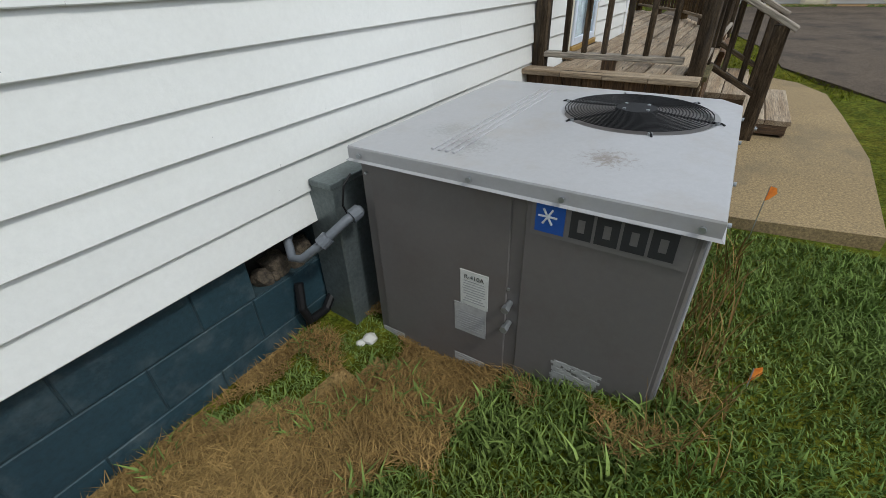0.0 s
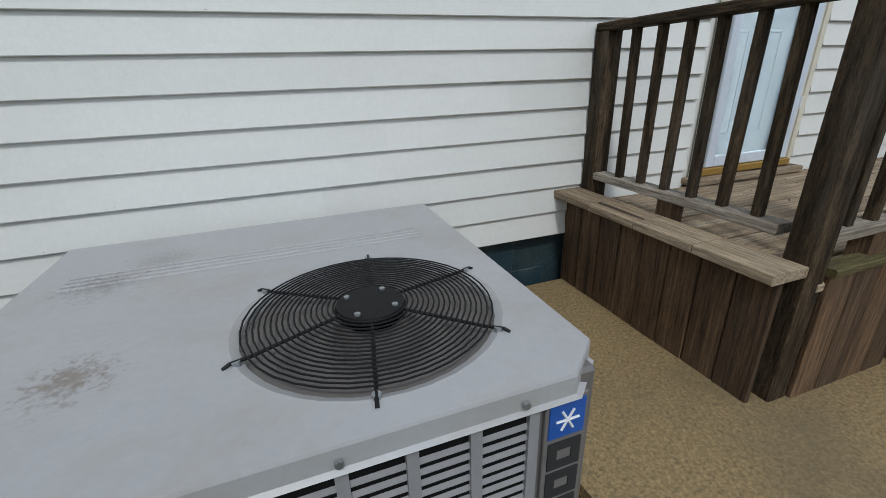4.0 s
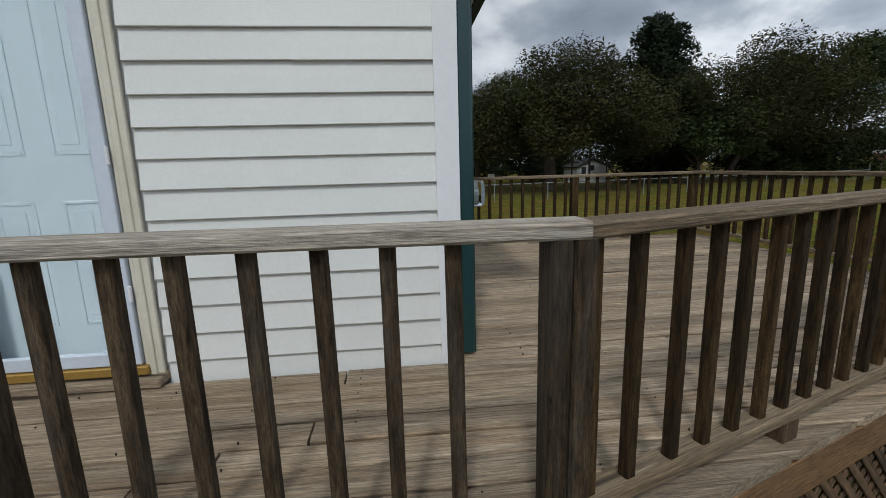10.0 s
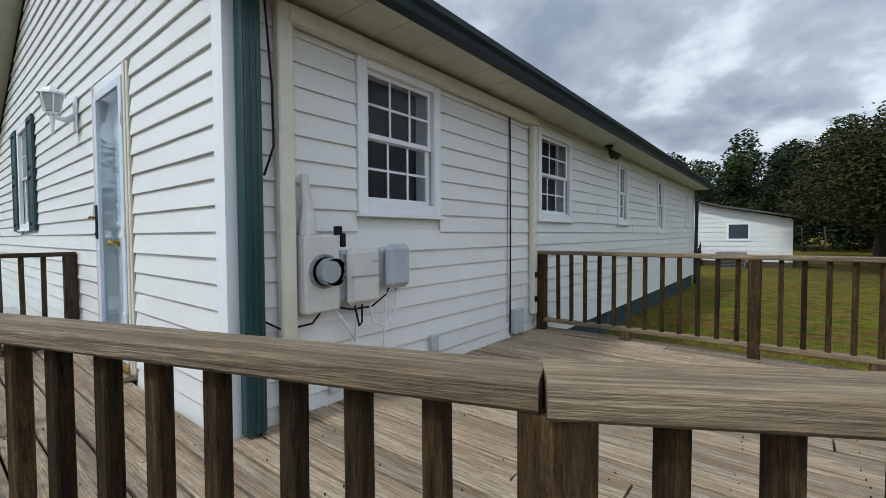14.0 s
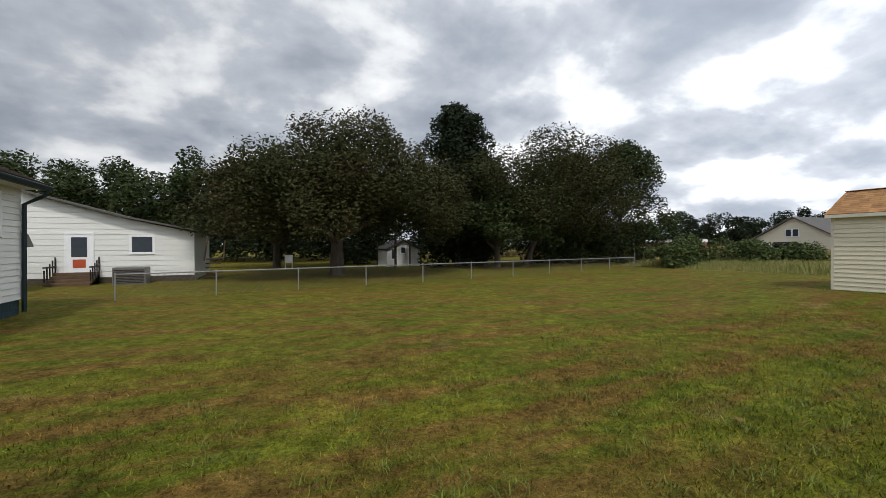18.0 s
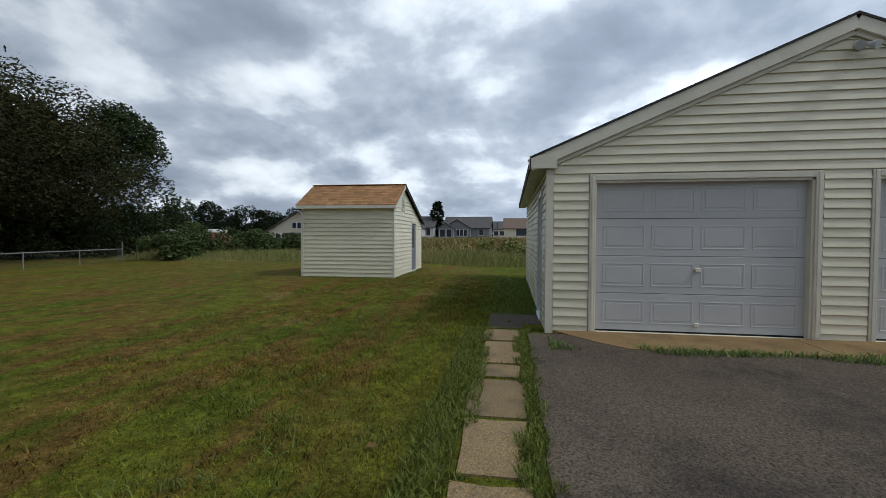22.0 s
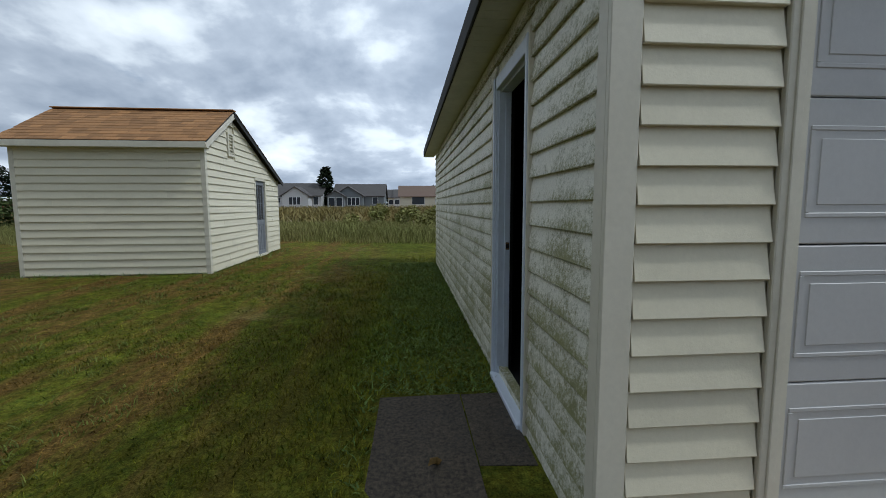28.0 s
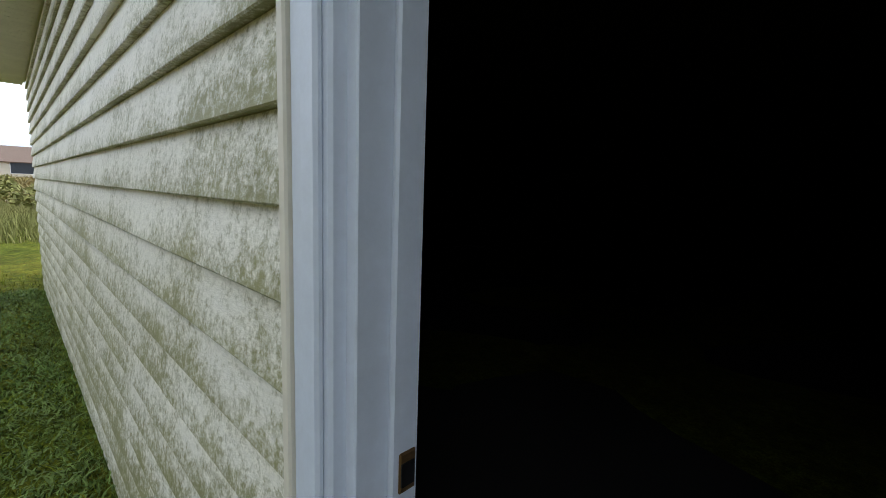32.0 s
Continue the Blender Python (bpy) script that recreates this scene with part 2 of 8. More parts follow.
WOOD = material("weathered_grey_deck_wood", (0.275, 0.182, 0.098), 0.8, (0.53, 0.435, 0.315), 1.6, (0.6, 13, 13), 0.5, 9, 0.5, 0.6, 22, knots=(0.04, 0.024, 0.013), per_object=0.32,
                stain=(0.15, 0.08, 0.032), stain_scale=0.5, stain_amount=0.45)
RAILWOOD = material("dark_weathered_rail_wood", (0.0275, 0.0181, 0.0094), 0.85, (0.1225, 0.0850, 0.0500), 1.6, (1.3, 12, 12), 0.34, 9, 0.6, 0.9, 10, knots=(0.010, 0.007, 0.004), per_object=0.35,
                    stain=(0.15, 0.135, 0.12), stain_scale=1.1, stain_amount=0.25, spec=0.2)
RAILBROWN = material("brown_weathered_rail_wood", (0.026, 0.015, 0.0055), 0.85, (0.100, 0.060, 0.024), 1.6, (1.3, 12, 12), 0.36, 9, 0.6, 0.9, 10, knots=(0.010, 0.006, 0.003), per_object=0.4, spec=0.2)
CAPWOOD = material("sun_bleached_cap_rail_wood", (0.30, 0.24, 0.175), 0.82, (0.54, 0.495, 0.425), 1.8, (0.6, 14, 14), 0.5, 9, 0.5, 0.6, 22, knots=(0.04, 0.026, 0.016), per_object=0.2,
                   stain=(0.16, 0.115, 0.075), stain_scale=0.7, stain_amount=0.5)
CAPBROWN = material("brown_bleached_cap_rail_wood", (0.140, 0.087, 0.040), 0.82, (0.37, 0.29, 0.19), 1.8, (0.6, 14, 14), 0.5, 9, 0.5, 0.6, 22, knots=(0.035, 0.022, 0.012), per_object=0.2,
                    stain=(0.10, 0.062, 0.026), stain_scale=0.7, stain_amount=0.5)
SKIRTWOOD = material("brown_stained_skirt_wood", (0.085, 0.044, 0.019), 0.78, (0.19, 0.115, 0.06), 1.5, (0.5, 10, 10), 0.4, 9, 0.6, 0.8, 10, knots=(0.02, 0.012, 0.007), per_object=0.4)
BLOCK = material("dark_teal_painted_block", (0.010, 0.032, 0.045), 0.62, (0.019, 0.050, 0.065), 2.2, fine=55, fine_amount=0.2, bump=0.35, bump_scale=60,
                 stain=(0.10, 0.125, 0.13), stain_scale=7.0, stain_amount=0.45, per_object=0.12)
LEDGEWOOD = material("orange_brown_rim_wood", (0.17, 0.085, 0.032), 0.72, (0.25, 0.14, 0.06), 1.5, (1.2, 11, 11), 0.5, 9, 0.5, 0.6, 10, knots=(0.05, 0.028, 0.012), per_object=0.25)
MOSSWOOD = material("moss_stained_wood", (0.085, 0.075, 0.022), 0.85, (0.14, 0.11, 0.04), 3, (1.2, 8, 8), 0.5, 9, 0.5, 0.6, 10, per_object=0.15)
RUSTY = material("rusty_pipe", (0.075, 0.042, 0.034), 0.8, (0.045, 0.03, 0.027), 9, fine_amount=0.2)
BRIGHT_BRASS = material("polished_brass", (0.62, 0.43, 0.14), 0.22, metal=1.0, fine_amount=0.06, bump=0.02)
MORTAR = material("painted_mortar_joint", (0.010, 0.030, 0.041), 0.7, (0.035, 0.060, 0.068), 9, fine=60, fine_amount=0.35, bump=0.5, bump_scale=70)
SOIL = material("dark_damp_soil", (0.040, 0.029, 0.018), 0.95, (0.085, 0.062, 0.036), 9, fine=70, fine_amount=0.5, bump=1.0, bump_scale=55, spec=0.15)
AC_LID = material("grey_painted_lid", (0.40, 0.40, 0.41), 0.42, (0.355, 0.355, 0.365), 2.5, fine=50, fine_amount=0.04, bump=0.05,
                  stain=(0.33, 0.30, 0.27), stain_scale=4.0, stain_amount=0.45)
AC_BODY = material("grey_brown_cabinet_paint", (0.15, 0.138, 0.132), 0.45, (0.135, 0.124, 0.118), 1.8, fine=50, fine_amount=0.04, bump=0.05,
                   stain=(0.105, 0.085, 0.07), stain_scale=2.2, stain_amount=0.4)
AC_GRILLE = material("light_grey_louvre_paint", (0.29, 0.285, 0.295), 0.45, (0.26, 0.255, 0.265), 2, fine_amount=0.05, bump=0.05)
PAPER = material("white_paper_label", (0.66, 0.66, 0.63), 0.6, (0.58, 0.58, 0.55), 8, fine_amount=0.08)
PAPER_GREY = material("grey_paper_label", (0.34, 0.34, 0.33), 0.6, (0.40, 0.40, 0.39), 8, fine_amount=0.12)
INK = material("dark_print", (0.03, 0.03, 0.033), 0.6, fine_amount=0.05)
GREY_INK = material("grey_print", (0.34, 0.34, 0.34), 0.6, fine_amount=0.05)
LOGO_BLUE = material("blue_badge", (0.02, 0.10, 0.42), 0.4, fine_amount=0.05)
LOGO_FIELD = material("badge_field", (0.185, 0.172, 0.165), 0.5, fine_amount=0.05)
ORANGE = material("orange_marker_plastic", (1.0, 0.36, 0.06), 0.5, fine_amount=0.08)
CONDUIT = material("grey_conduit_plastic", (0.14, 0.155, 0.175), 0.5, fine_amount=0.08)
METER_GREY = material("light_grey_utility_box", (0.47, 0.49, 0.49), 0.5, (0.42, 0.44, 0.44), 4, fine_amount=0.05)
METER_WHITE = material("off_white_meter_box", (0.66, 0.65, 0.60), 0.5, fine_amount=0.05)
CONCRETE = material("tan_concrete", (0.345, 0.250, 0.122), 0.88, (0.265, 0.188, 0.090), 1.2, fine=75, fine_amount=0.4, bump=0.4, bump_scale=90,
                    stain=(0.125, 0.098, 0.058), stain_scale=1.1, stain_amount=0.6)
DARK_CONCRETE = material("damp_dark_concrete", (0.062, 0.047, 0.031), 0.92, (0.098, 0.077, 0.052), 3, fine=45, fine_amount=0.6, bump=0.4, bump_scale=80,
                         stain=(0.04, 0.038, 0.034), stain_scale=1.2, stain_amount=0.5)
SLAB = material("worn_sunken_slab", (0.32, 0.22, 0.105), 0.9, (0.22, 0.150, 0.070), 2.0, fine=70, fine_amount=0.5, bump=0.5, bump_scale=80, per_object=0.2,
                stain=(0.085, 0.072, 0.045), stain_scale=2.2, stain_amount=0.7)
BRASS = material("tarnished_brass", (0.22, 0.13, 0.05), 0.45, (0.14, 0.085, 0.04), 30, fine_amount=0.2, metal=0.7)
ASPHALT = material("worn_asphalt", (0.0944, 0.0743, 0.0566), 0.92, (0.1593, 0.1239, 0.0909), 0.5, fine=55, fine_amount=0.75, bump=0.9, bump_scale=60,
                   stain=(0.022, 0.021, 0.023), stain_scale=0.55, stain_amount=0.75, spec=0.12)
SHINGLE = material("orange_brown_shingle", (0.40, 0.205, 0.078), 0.9, (0.29, 0.145, 0.056), 5, fine=90, fine_amount=0.25, bump=0.4, per_object=0.32)
APRON = material("stained_tan_apron_concrete", (0.36, 0.235, 0.112), 0.9, (0.25, 0.160, 0.076), 1.4, fine=75, fine_amount=0.4, bump=0.4, bump_scale=90, stain=(0.10, 0.066, 0.034), stain_scale=1.1, stain_amount=0.55, spec=0.15)
ROOF_BROWN = material("brown_roof_shingle", (0.14, 0.105, 0.075), 0.9, (0.11, 0.08, 0.058), 3, fine=70, fine_amount=0.25, bump=0.4, per_object=0.2)
ROOF_DARK = material("dark_roof_edge", (0.035, 0.034, 0.033), 0.9, fine_amount=0.2)
ROOF_GREY = material("grey_far_roof", (0.0930, 0.0868, 0.0837), 0.9, (0.0744, 0.0682, 0.0651), 1.0, fine=8, fine_amount=0.15, bump=0)
# near-black base colour that paints in the shade of enclosed places
INTERIOR_SHADE = material("painted_interior_dark", (0.02, 0.018, 0.016), 0.95, fine_amount=0.1)
# dark base colour that stands in for the shade of rooms behind glass
ROOM_SHADE = material("painted_room_shade", (0.045, 0.042, 0.044), 0.9, (0.028, 0.026, 0.028), 2, fine_amount=0.1)
SHUTTER = material("dark_green_shutter", (0.010, 0.045, 0.05), 0.5, fine_amount=0.06)
GLASS = glass("window_glass")
FAR_WHITE = material("far_white_siding", (0.66, 0.66, 0.66), 0.6, (0.60, 0.60, 0.60), 1, (0.2, 0.2, 8), 0.4, 6, 0.05, 0)
FAR_BEIGE = material("far_beige_siding", (0.6656, 0.6272, 0.4992), 0.6, (0.6144, 0.5760, 0.4608), 1, (0.2, 0.2, 8), 0.4, 6, 0.05, 0)
FAR_GREY = material("far_blue_grey_siding", (0.20, 0.225, 0.24), 0.6, (0.18, 0.20, 0.215), 1, (0.2, 0.2, 8), 0.4, 6, 0.05, 0)
FAR_GLASS = material("far_window_pane", (0.05, 0.06, 0.075), 0.12, fine_amount=0.02, bump=0)
BARK = material("grey_brown_bark", (0.10, 0.078, 0.058), 0.9, (0.06, 0.046, 0.034), 3, (3, 3, 0.6), 0.5, 18, 0.3, 0.7, 12)
LEAF = material("dark_leaf", (0.0276, 0.0446, 0.0137), 0.7, (0.0446, 0.0574, 0.0191), 0.5, fine=3, fine_amount=0.25, bump=0, island=True, per_object=0.2, spec=0.12)
LEAF_RUST = material("rusty_green_leaf", (0.0338, 0.0433, 0.0145), 0.8, (0.0530, 0.0445, 0.0169), 0.4, fine=3, fine_amount=0.25, bump=0, island=True, per_object=0.2, spec=0.12)
LEAF_DARK = material("deep_green_needle_foliage", (0.0136, 0.0229, 0.0110), 0.7, (0.0204, 0.0306, 0.0127), 0.6, fine=3, fine_amount=0.25, bump=0, island=True, per_object=0.2, spec=0.12)
SHRUB = material("green_shrub_leaf", (0.060, 0.088, 0.026), 0.6, (0.080, 0.105, 0.034), 0.6, fine=4, fine_amount=0.25, bump=0, island=True, per_object=0.45, spec=0.12)
BLADE_EDGE = material("fresh_green_grass_blade", (0.125, 0.162, 0.028), 0.6, (0.175, 0.190, 0.042), 0.8, fine=6, fine_amount=0.2, bump=0, island=True, per_object=0.5, spec=0.12)
BLADE_DEEP = material("deep_green_grass_blade", (0.1380, 0.2280, 0.0504), 0.6, (0.2100, 0.2700, 0.0720), 1.2, fine=6, fine_amount=0.2, bump=0, island=True, per_object=0.5, spec=0.12)
BLADE_DRY = material("straw_coloured_dry_grass", (0.36, 0.24, 0.09), 0.8, (0.25, 0.155, 0.055), 1.6, fine=6, fine_amount=0.2, bump=0, island=True, per_object=0.5, spec=0.12)
CLIPPING = material("brown_mown_clippings", (0.15, 0.095, 0.032), 0.85, (0.085, 0.055, 0.02), 1.6, fine=6, fine_amount=0.2, bump=0, island=True, per_object=0.5, spec=0.1)
TALL = material("tall_meadow_grass", (0.21, 0.235, 0.07), 0.7, (0.30, 0.27, 0.10), 0.3, fine=4, fine_amount=0.2, bump=0, island=True, per_object=0.45, spec=0.12)
CROP = material("yellowing_crop_leaf", (0.30, 0.225, 0.085), 0.7, (0.17, 0.165, 0.06), 0.25, fine=3, fine_amount=0.2, bump=0, island=True, per_object=0.45, spec=0.12)
FENCE = material("dull_fence_wire", (0.20, 0.20, 0.19), 0.6, metal=0.4, fine_amount=0.1)
FENCE_PIPE = material("pale_fence_pipe", (0.26, 0.26, 0.25), 0.5, metal=0.3, fine_amount=0.1)
RED_BRICK = material("dull_red_brick", (0.20, 0.085, 0.055), 0.85, fine_amount=0.2)
STRAW = material("matted_straw", (0.33, 0.225, 0.095), 0.9, (0.20, 0.125, 0.05), 5, (1, 1, 1), 0.5, 70, 0.5, 0.9, 45, stain=(0.10, 0.09, 0.03), stain_scale=4, stain_amount=0.6, spec=0.1)
DIRT = material("bare_sandy_soil", (0.30, 0.21, 0.125), 0.95, (0.22, 0.15, 0.085), 2.5, fine=60, fine_amount=0.3, bump=0.5)


def lawn_material(name, blade=False):
    """Mown lawn: greens, brown clippings in rows, worn patches; tall dry field far off."""
    m = bpy.data.materials.new(name)
    m.use_nodes = True
    n, l = m.node_tree.nodes, m.node_tree.links
    b = n["Principled BSDF"]
    b.inputs["Roughness"].default_value = 0.9
    b.inputs["Specular IOR Level"].default_value = 0.04
    tc = n.new("ShaderNodeTexCoord")

    def noise(scale, detail=8, rough=0.6, stretch=None, turn=0.0):
        v = tc.outputs["Object"]
        if stretch:
            mp = n.new("ShaderNodeMapping")
            mp.inputs["Scale"].default_value = stretch
            mp.inputs["Rotation"].default_value = (0, 0, turn)
            l.new(v, mp.inputs[0])
            v = mp.outputs[0]
        t = n.new("ShaderNodeTexNoise")
        t.inputs["Scale"].default_value = scale
        t.inputs["Detail"].default_value = detail
        t.inputs["Roughness"].default_value = rough
        l.new(v, t.inputs["Vector"])
        return t.outputs[0]

    def rng(f, lo, hi, a=0.0, c=1.0):
        r = n.new("ShaderNodeMapRange")
        for i, v in enumerate((lo, hi, a, c)):
            r.inputs[i + 1].default_value = v
        l.new(f, r.inputs[0])
        return r.outputs[0]

    def mixc(f, a, c, kind="MIX"):
        x = n.new("ShaderNodeMixRGB")
        x.blend_type = kind
        for i, v in enumerate((f, a, c)):
            if isinstance(v, tuple):
                x.inputs[i].default_value = (*v, 1)
            elif isinstance(v, float):
                x.inputs[i].default_value = v
            else:
                l.new(v, x.inputs[i])
        return x.outputs[0]

    col = mixc(rng(noise(0.35), 0.4, 0.62), (0.120, 0.138, 0.014), (0.188, 0.172, 0.020))
    col = mixc(rng(noise(14, 5, 0.7), 0.35, 0.7), col, (0.046, 0.070, 0.010))
    rows = rng(noise(1.0, 11, 0.74, (0.36, 1.9, 1), 0.30), 0.455, 0.565)
    # the mower's clippings lie out on the open lawn, not along the path and the garage
    place = n.new("ShaderNodeSeparateXYZ")
    l.new(tc.outputs["Object"], place.inputs[0])
    open_ = n.new("ShaderNodeMath")
    open_.operation = "MULTIPLY"
    l.new(rows, open_.inputs[0])
    l.new(rng(place.outputs[1], 1.7, 3.0, 0.0, 0.9), open_.inputs[1])
    rows = open_.outputs[0]
    col = mixc(rows, col, (0.150, 0.088, 0.026))
    col = mixc(rng(noise(0.5, 8, 0.7), 0.60, 0.72), col, (0.175, 0.135, 0.05))
    for sc, lo, hi in ((2.2, 0.68, 1.28), (7, 0.52, 1.45), (26, 0.4, 1.5), (95, 0.35, 1.55)):
        k = noise(sc, 4, 0.75)
        col = mixc(1.0, col, mixc(rng(k, 0.3, 0.7), (lo, lo, lo), (hi, hi, hi)), "MULTIPLY")
    if blade:
        geo = n.new("ShaderNodeNewGeometry")
        col = mixc(1.0, col, mixc(geo.outputs["Random Per Island"], (0.55, 0.62, 0.5), (2.2, 2.2, 1.9)), "MULTIPLY")
    l.new(col, b.inputs["Base Color"])
    bp = n.new("ShaderNodeBump")
    bp.inputs["Strength"].default_value = 0.7
    bp.inputs["Distance"].default_value = 0.03
    l.new(noise(38, 6, 0.75), bp.inputs["Height"])
    l.new(bp.outputs[0], b.inputs["Normal"])
    return m


LAWN = lawn_material("mown_lawn_with_brown_clippings")
LAWN_BLADE = lawn_material("mown_lawn_blades", True)


def smudge(mat, centre, radius, colour, scale=60.0, strength=0.8):
    """A patch of scuffed dirt with a ragged outline, at one place on a surface."""
    n, l = mat.node_tree.nodes, mat.node_tree.links
    b = n["Principled BSDF"]
    col = b.inputs["Base Color"].links[0].from_socket
    geo = n.new("ShaderNodeNewGeometry")
    d = n.new("ShaderNodeVectorMath")
    d.operation = "DISTANCE"
    d.inputs[1].default_value = centre
    l.new(geo.outputs["Position"], d.inputs[0])
    fall = n.new("ShaderNodeMapRange")
    l.new(d.outputs["Value"], fall.inputs["Value"])
    fall.inputs["From Min"].default_value = 0.0
    fall.inputs["From Max"].default_value = radius
    fall.inputs["To Min"].default_value = 0.22
    fall.inputs["To Max"].default_value = -0.22
    t = n.new("ShaderNodeTexNoise")
    t.inputs["Scale"].default_value = scale
    t.inputs["Detail"].default_value = 6
    t.inputs["Roughness"].default_value = 0.7
    t.inputs["Distortion"].default_value = 0.6
    l.new(geo.outputs["Position"], t.inputs["Vector"])
    s = n.new("ShaderNodeMath")
    s.operation = "ADD"
    l.new(t.outputs[0], s.inputs[0])
    l.new(fall.outputs[0], s.inputs[1])
    k = n.new("ShaderNodeMapRange")
    l.new(s.outputs[0], k.inputs["Value"])
    k.inputs["From Min"].default_value = 0.52
    k.inputs["From Max"].default_value = 0.72
    k.inputs["To Max"].default_value = strength
    x = n.new("ShaderNodeMixRGB")
    l.new(k.outputs[0], x.inputs[0])
    l.new(col, x.inputs[1])
    x.inputs[2].default_value = (*colour, 1)
    l.new(x.outputs[0], b.inputs["Base Color"])


smudge(AC_LID, (-4.94, -1.03, 0.609), 0.17, (0.17, 0.135, 0.10), 55, 0.75)
smudge(AC_LID, (-5.02, -0.58, 0.609), 0.22, (0.20, 0.195, 0.19), 70, 0.6)
smudge(AC_LID, (-4.90, -0.44, 0.609), 0.20, (0.20, 0.195, 0.19), 80, 0.5)

# ---- building helpers ----
def mesh_ob(name, bm, mat, parent=None, smooth=False):
    me = bpy.data.meshes.new(name)
    bm.normal_update()
    bm.to_mesh(me)
    bm.free()
    me.materials.append(mat)
    if smooth:
        for p in me.polygons:
            p.use_smooth = True
    ob = new(name, me)
    if parent is not None:
        attach(ob, parent)
    return ob


def attach(ob, parent):
    ob.parent = parent
    ob.matrix_parent_inverse = Matrix.Translation(parent.location).inverted() if parent.type == "EMPTY" else Matrix.Identity(4)


def part(name, bm, mat, parent, label="", smooth=False):
    ob = mesh_ob(name, bm, mat, parent, smooth)
    if label:
        tagged(ob, label)
    return ob


def thing(name, at, label, category, group="", kind=""):
    e = new(name)
    e.empty_display_size = 0.1
    e.location = at
    return tagged(e, label, category, group, kind)


def box(bm, a, b, m=None, chamfer=0.0):
    """A box between two corners; a small chamfer along its edges where asked."""
    lo = [min(p, q) for p, q in zip(a, b)]
    hi = [max(p, q) for p, q in zip(a, b)]
    vs = [bm.verts.new((x, y, z)) for x in (lo[0], hi[0]) for y in (lo[1], hi[1]) for z in (lo[2], hi[2])]
    fs = [bm.faces.new([vs[i] for i in q]) for q in ((0, 1, 3, 2), (4, 6, 7, 5), (0, 4, 5, 1), (2, 3, 7, 6), (0, 2, 6, 4), (1, 5, 7, 3))]
    if chamfer:
        es = list({e for f in fs for e in f.edges})
        r = bmesh.ops.bevel(bm, geom=es, offset=chamfer, segments=1, affect="EDGES", clamp_overlap=True)
        vs = [v for v in vs if v.is_valid] + [v for v in r["verts"] if v.is_valid]
        vs = list(set(vs))
    if m is not None:
        bmesh.ops.transform(bm, matrix=m, verts=vs)
    return vs


def boxed(name, a, b, mat, parent=None, chamfer=0.0, label="", m=None):
    bm = bmesh.new()
    box(bm, a, b, None, chamfer)
    ob = mesh_ob(name, bm, mat, parent)
    if m is not None:
        ob.matrix_basis = m
    if label:
        tagged(ob, label)
    return ob


def tube(bm, pts, r, seg=8, cap=True):
    """A round pipe through points; r is one radius or one for each point."""
    pts = [Vector(p) for p in pts]
    rings = []
    side = None
    for i, p in enumerate(pts):
        d = (pts[min(i + 1, len(pts) - 1)] - pts[max(i - 1, 0)]).normalized()
        if side is None:
            side = d.orthogonal().normalized()
        side = (side - d * side.dot(d)).normalized()
        up2 = d.cross(side)
        rr = r[i] if isinstance(r, (list, tuple)) else r
        rings.append([bm.verts.new(p + (side * math.cos(k * math.tau / seg) + up2 * math.sin(k * math.tau / seg)) * rr) for k in range(seg)])
    for a, b in zip(rings, rings[1:]):
        for k in range(seg):
            bm.faces.new((a[k], a[(k + 1) % seg], b[(k + 1) % seg], b[k]))
    if cap:
        bm.faces.new(rings[0][::-1])
        bm.faces.new(rings[-1])


def disc(bm, c, axis, r, h, seg=20, r2=None):
    """A short cylinder or cone from c along axis."""
    axis = Vector(axis).normalized()
    tube(bm, [Vector(c), Vector(c) + axis * h], [r, r if r2 is None else r2], seg)


def polygon(bm, pts, z0, z1):
    """An upright prism over a plan outline, anticlockwise."""
    lo = [bm.verts.new((x, y, z0)) for x, y in pts]
    hi = [bm.verts.new((x, y, z1)) for x, y in pts]
    n = len(pts)
    bm.faces.new(lo[::-1])
    bm.faces.new(hi)
    for i in range(n):
        bm.faces.new((lo[i], lo[(i + 1) % n], hi[(i + 1) % n], hi[i]))


BEAMS = {}


def beam(name, p0, p1, w, h, mat, parent, up=(0, 0, 1), c=0.004, skew=(0.0, 0.0), label=""):
    """A sawn timber from p0 to p1 (its axis), w wide, h high, with eased edges; skew cuts its ends at a slant across the width."""
    p0, p1, up = Vector(p0), Vector(p1), Vector(up)
    x = (p1 - p0)
    n = x.length
    x.normalize()
    y = up.cross(x).normalized()
    z = x.cross(y)
    key = (name, round(n, 3), w, h, c, skew, mat.name)
    if key not in BEAMS:
        bm = bmesh.new()
        a, b = w / 2, h / 2
        prof = [(-a + c, -b), (a - c, -b), (a, -b + c), (a, b - c), (a - c, b), (-a + c, b), (-a, b - c), (-a, -b + c)]
        r0 = [bm.verts.new((skew[0] * q[0], *q)) for q in prof]
        r1 = [bm.verts.new((n + skew[1] * q[0], *q)) for q in prof]
        for k in range(8):
            bm.faces.new((r0[k], r1[k], r1[(k + 1) % 8], r0[(k + 1) % 8]))
        bm.faces.new(r0)
        bm.faces.new(r1[::-1])
        bmesh.ops.recalc_face_normals(bm, faces=bm.faces)
        me = bpy.data.meshes.new(name)
        bm.to_mesh(me)
        bm.free()
        me.materials.append(mat)
        BEAMS[key] = me
    ob = new(name, BEAMS[key])
    attach(ob, parent)
    ob.matrix_basis = Matrix(((x.x, y.x, z.x, p0.x), (x.y, y.y, z.y, p0.y), (x.z, y.z, z.z, p0.z), (0, 0, 0, 1)))
    if label:
        tagged(ob, label)
    return ob


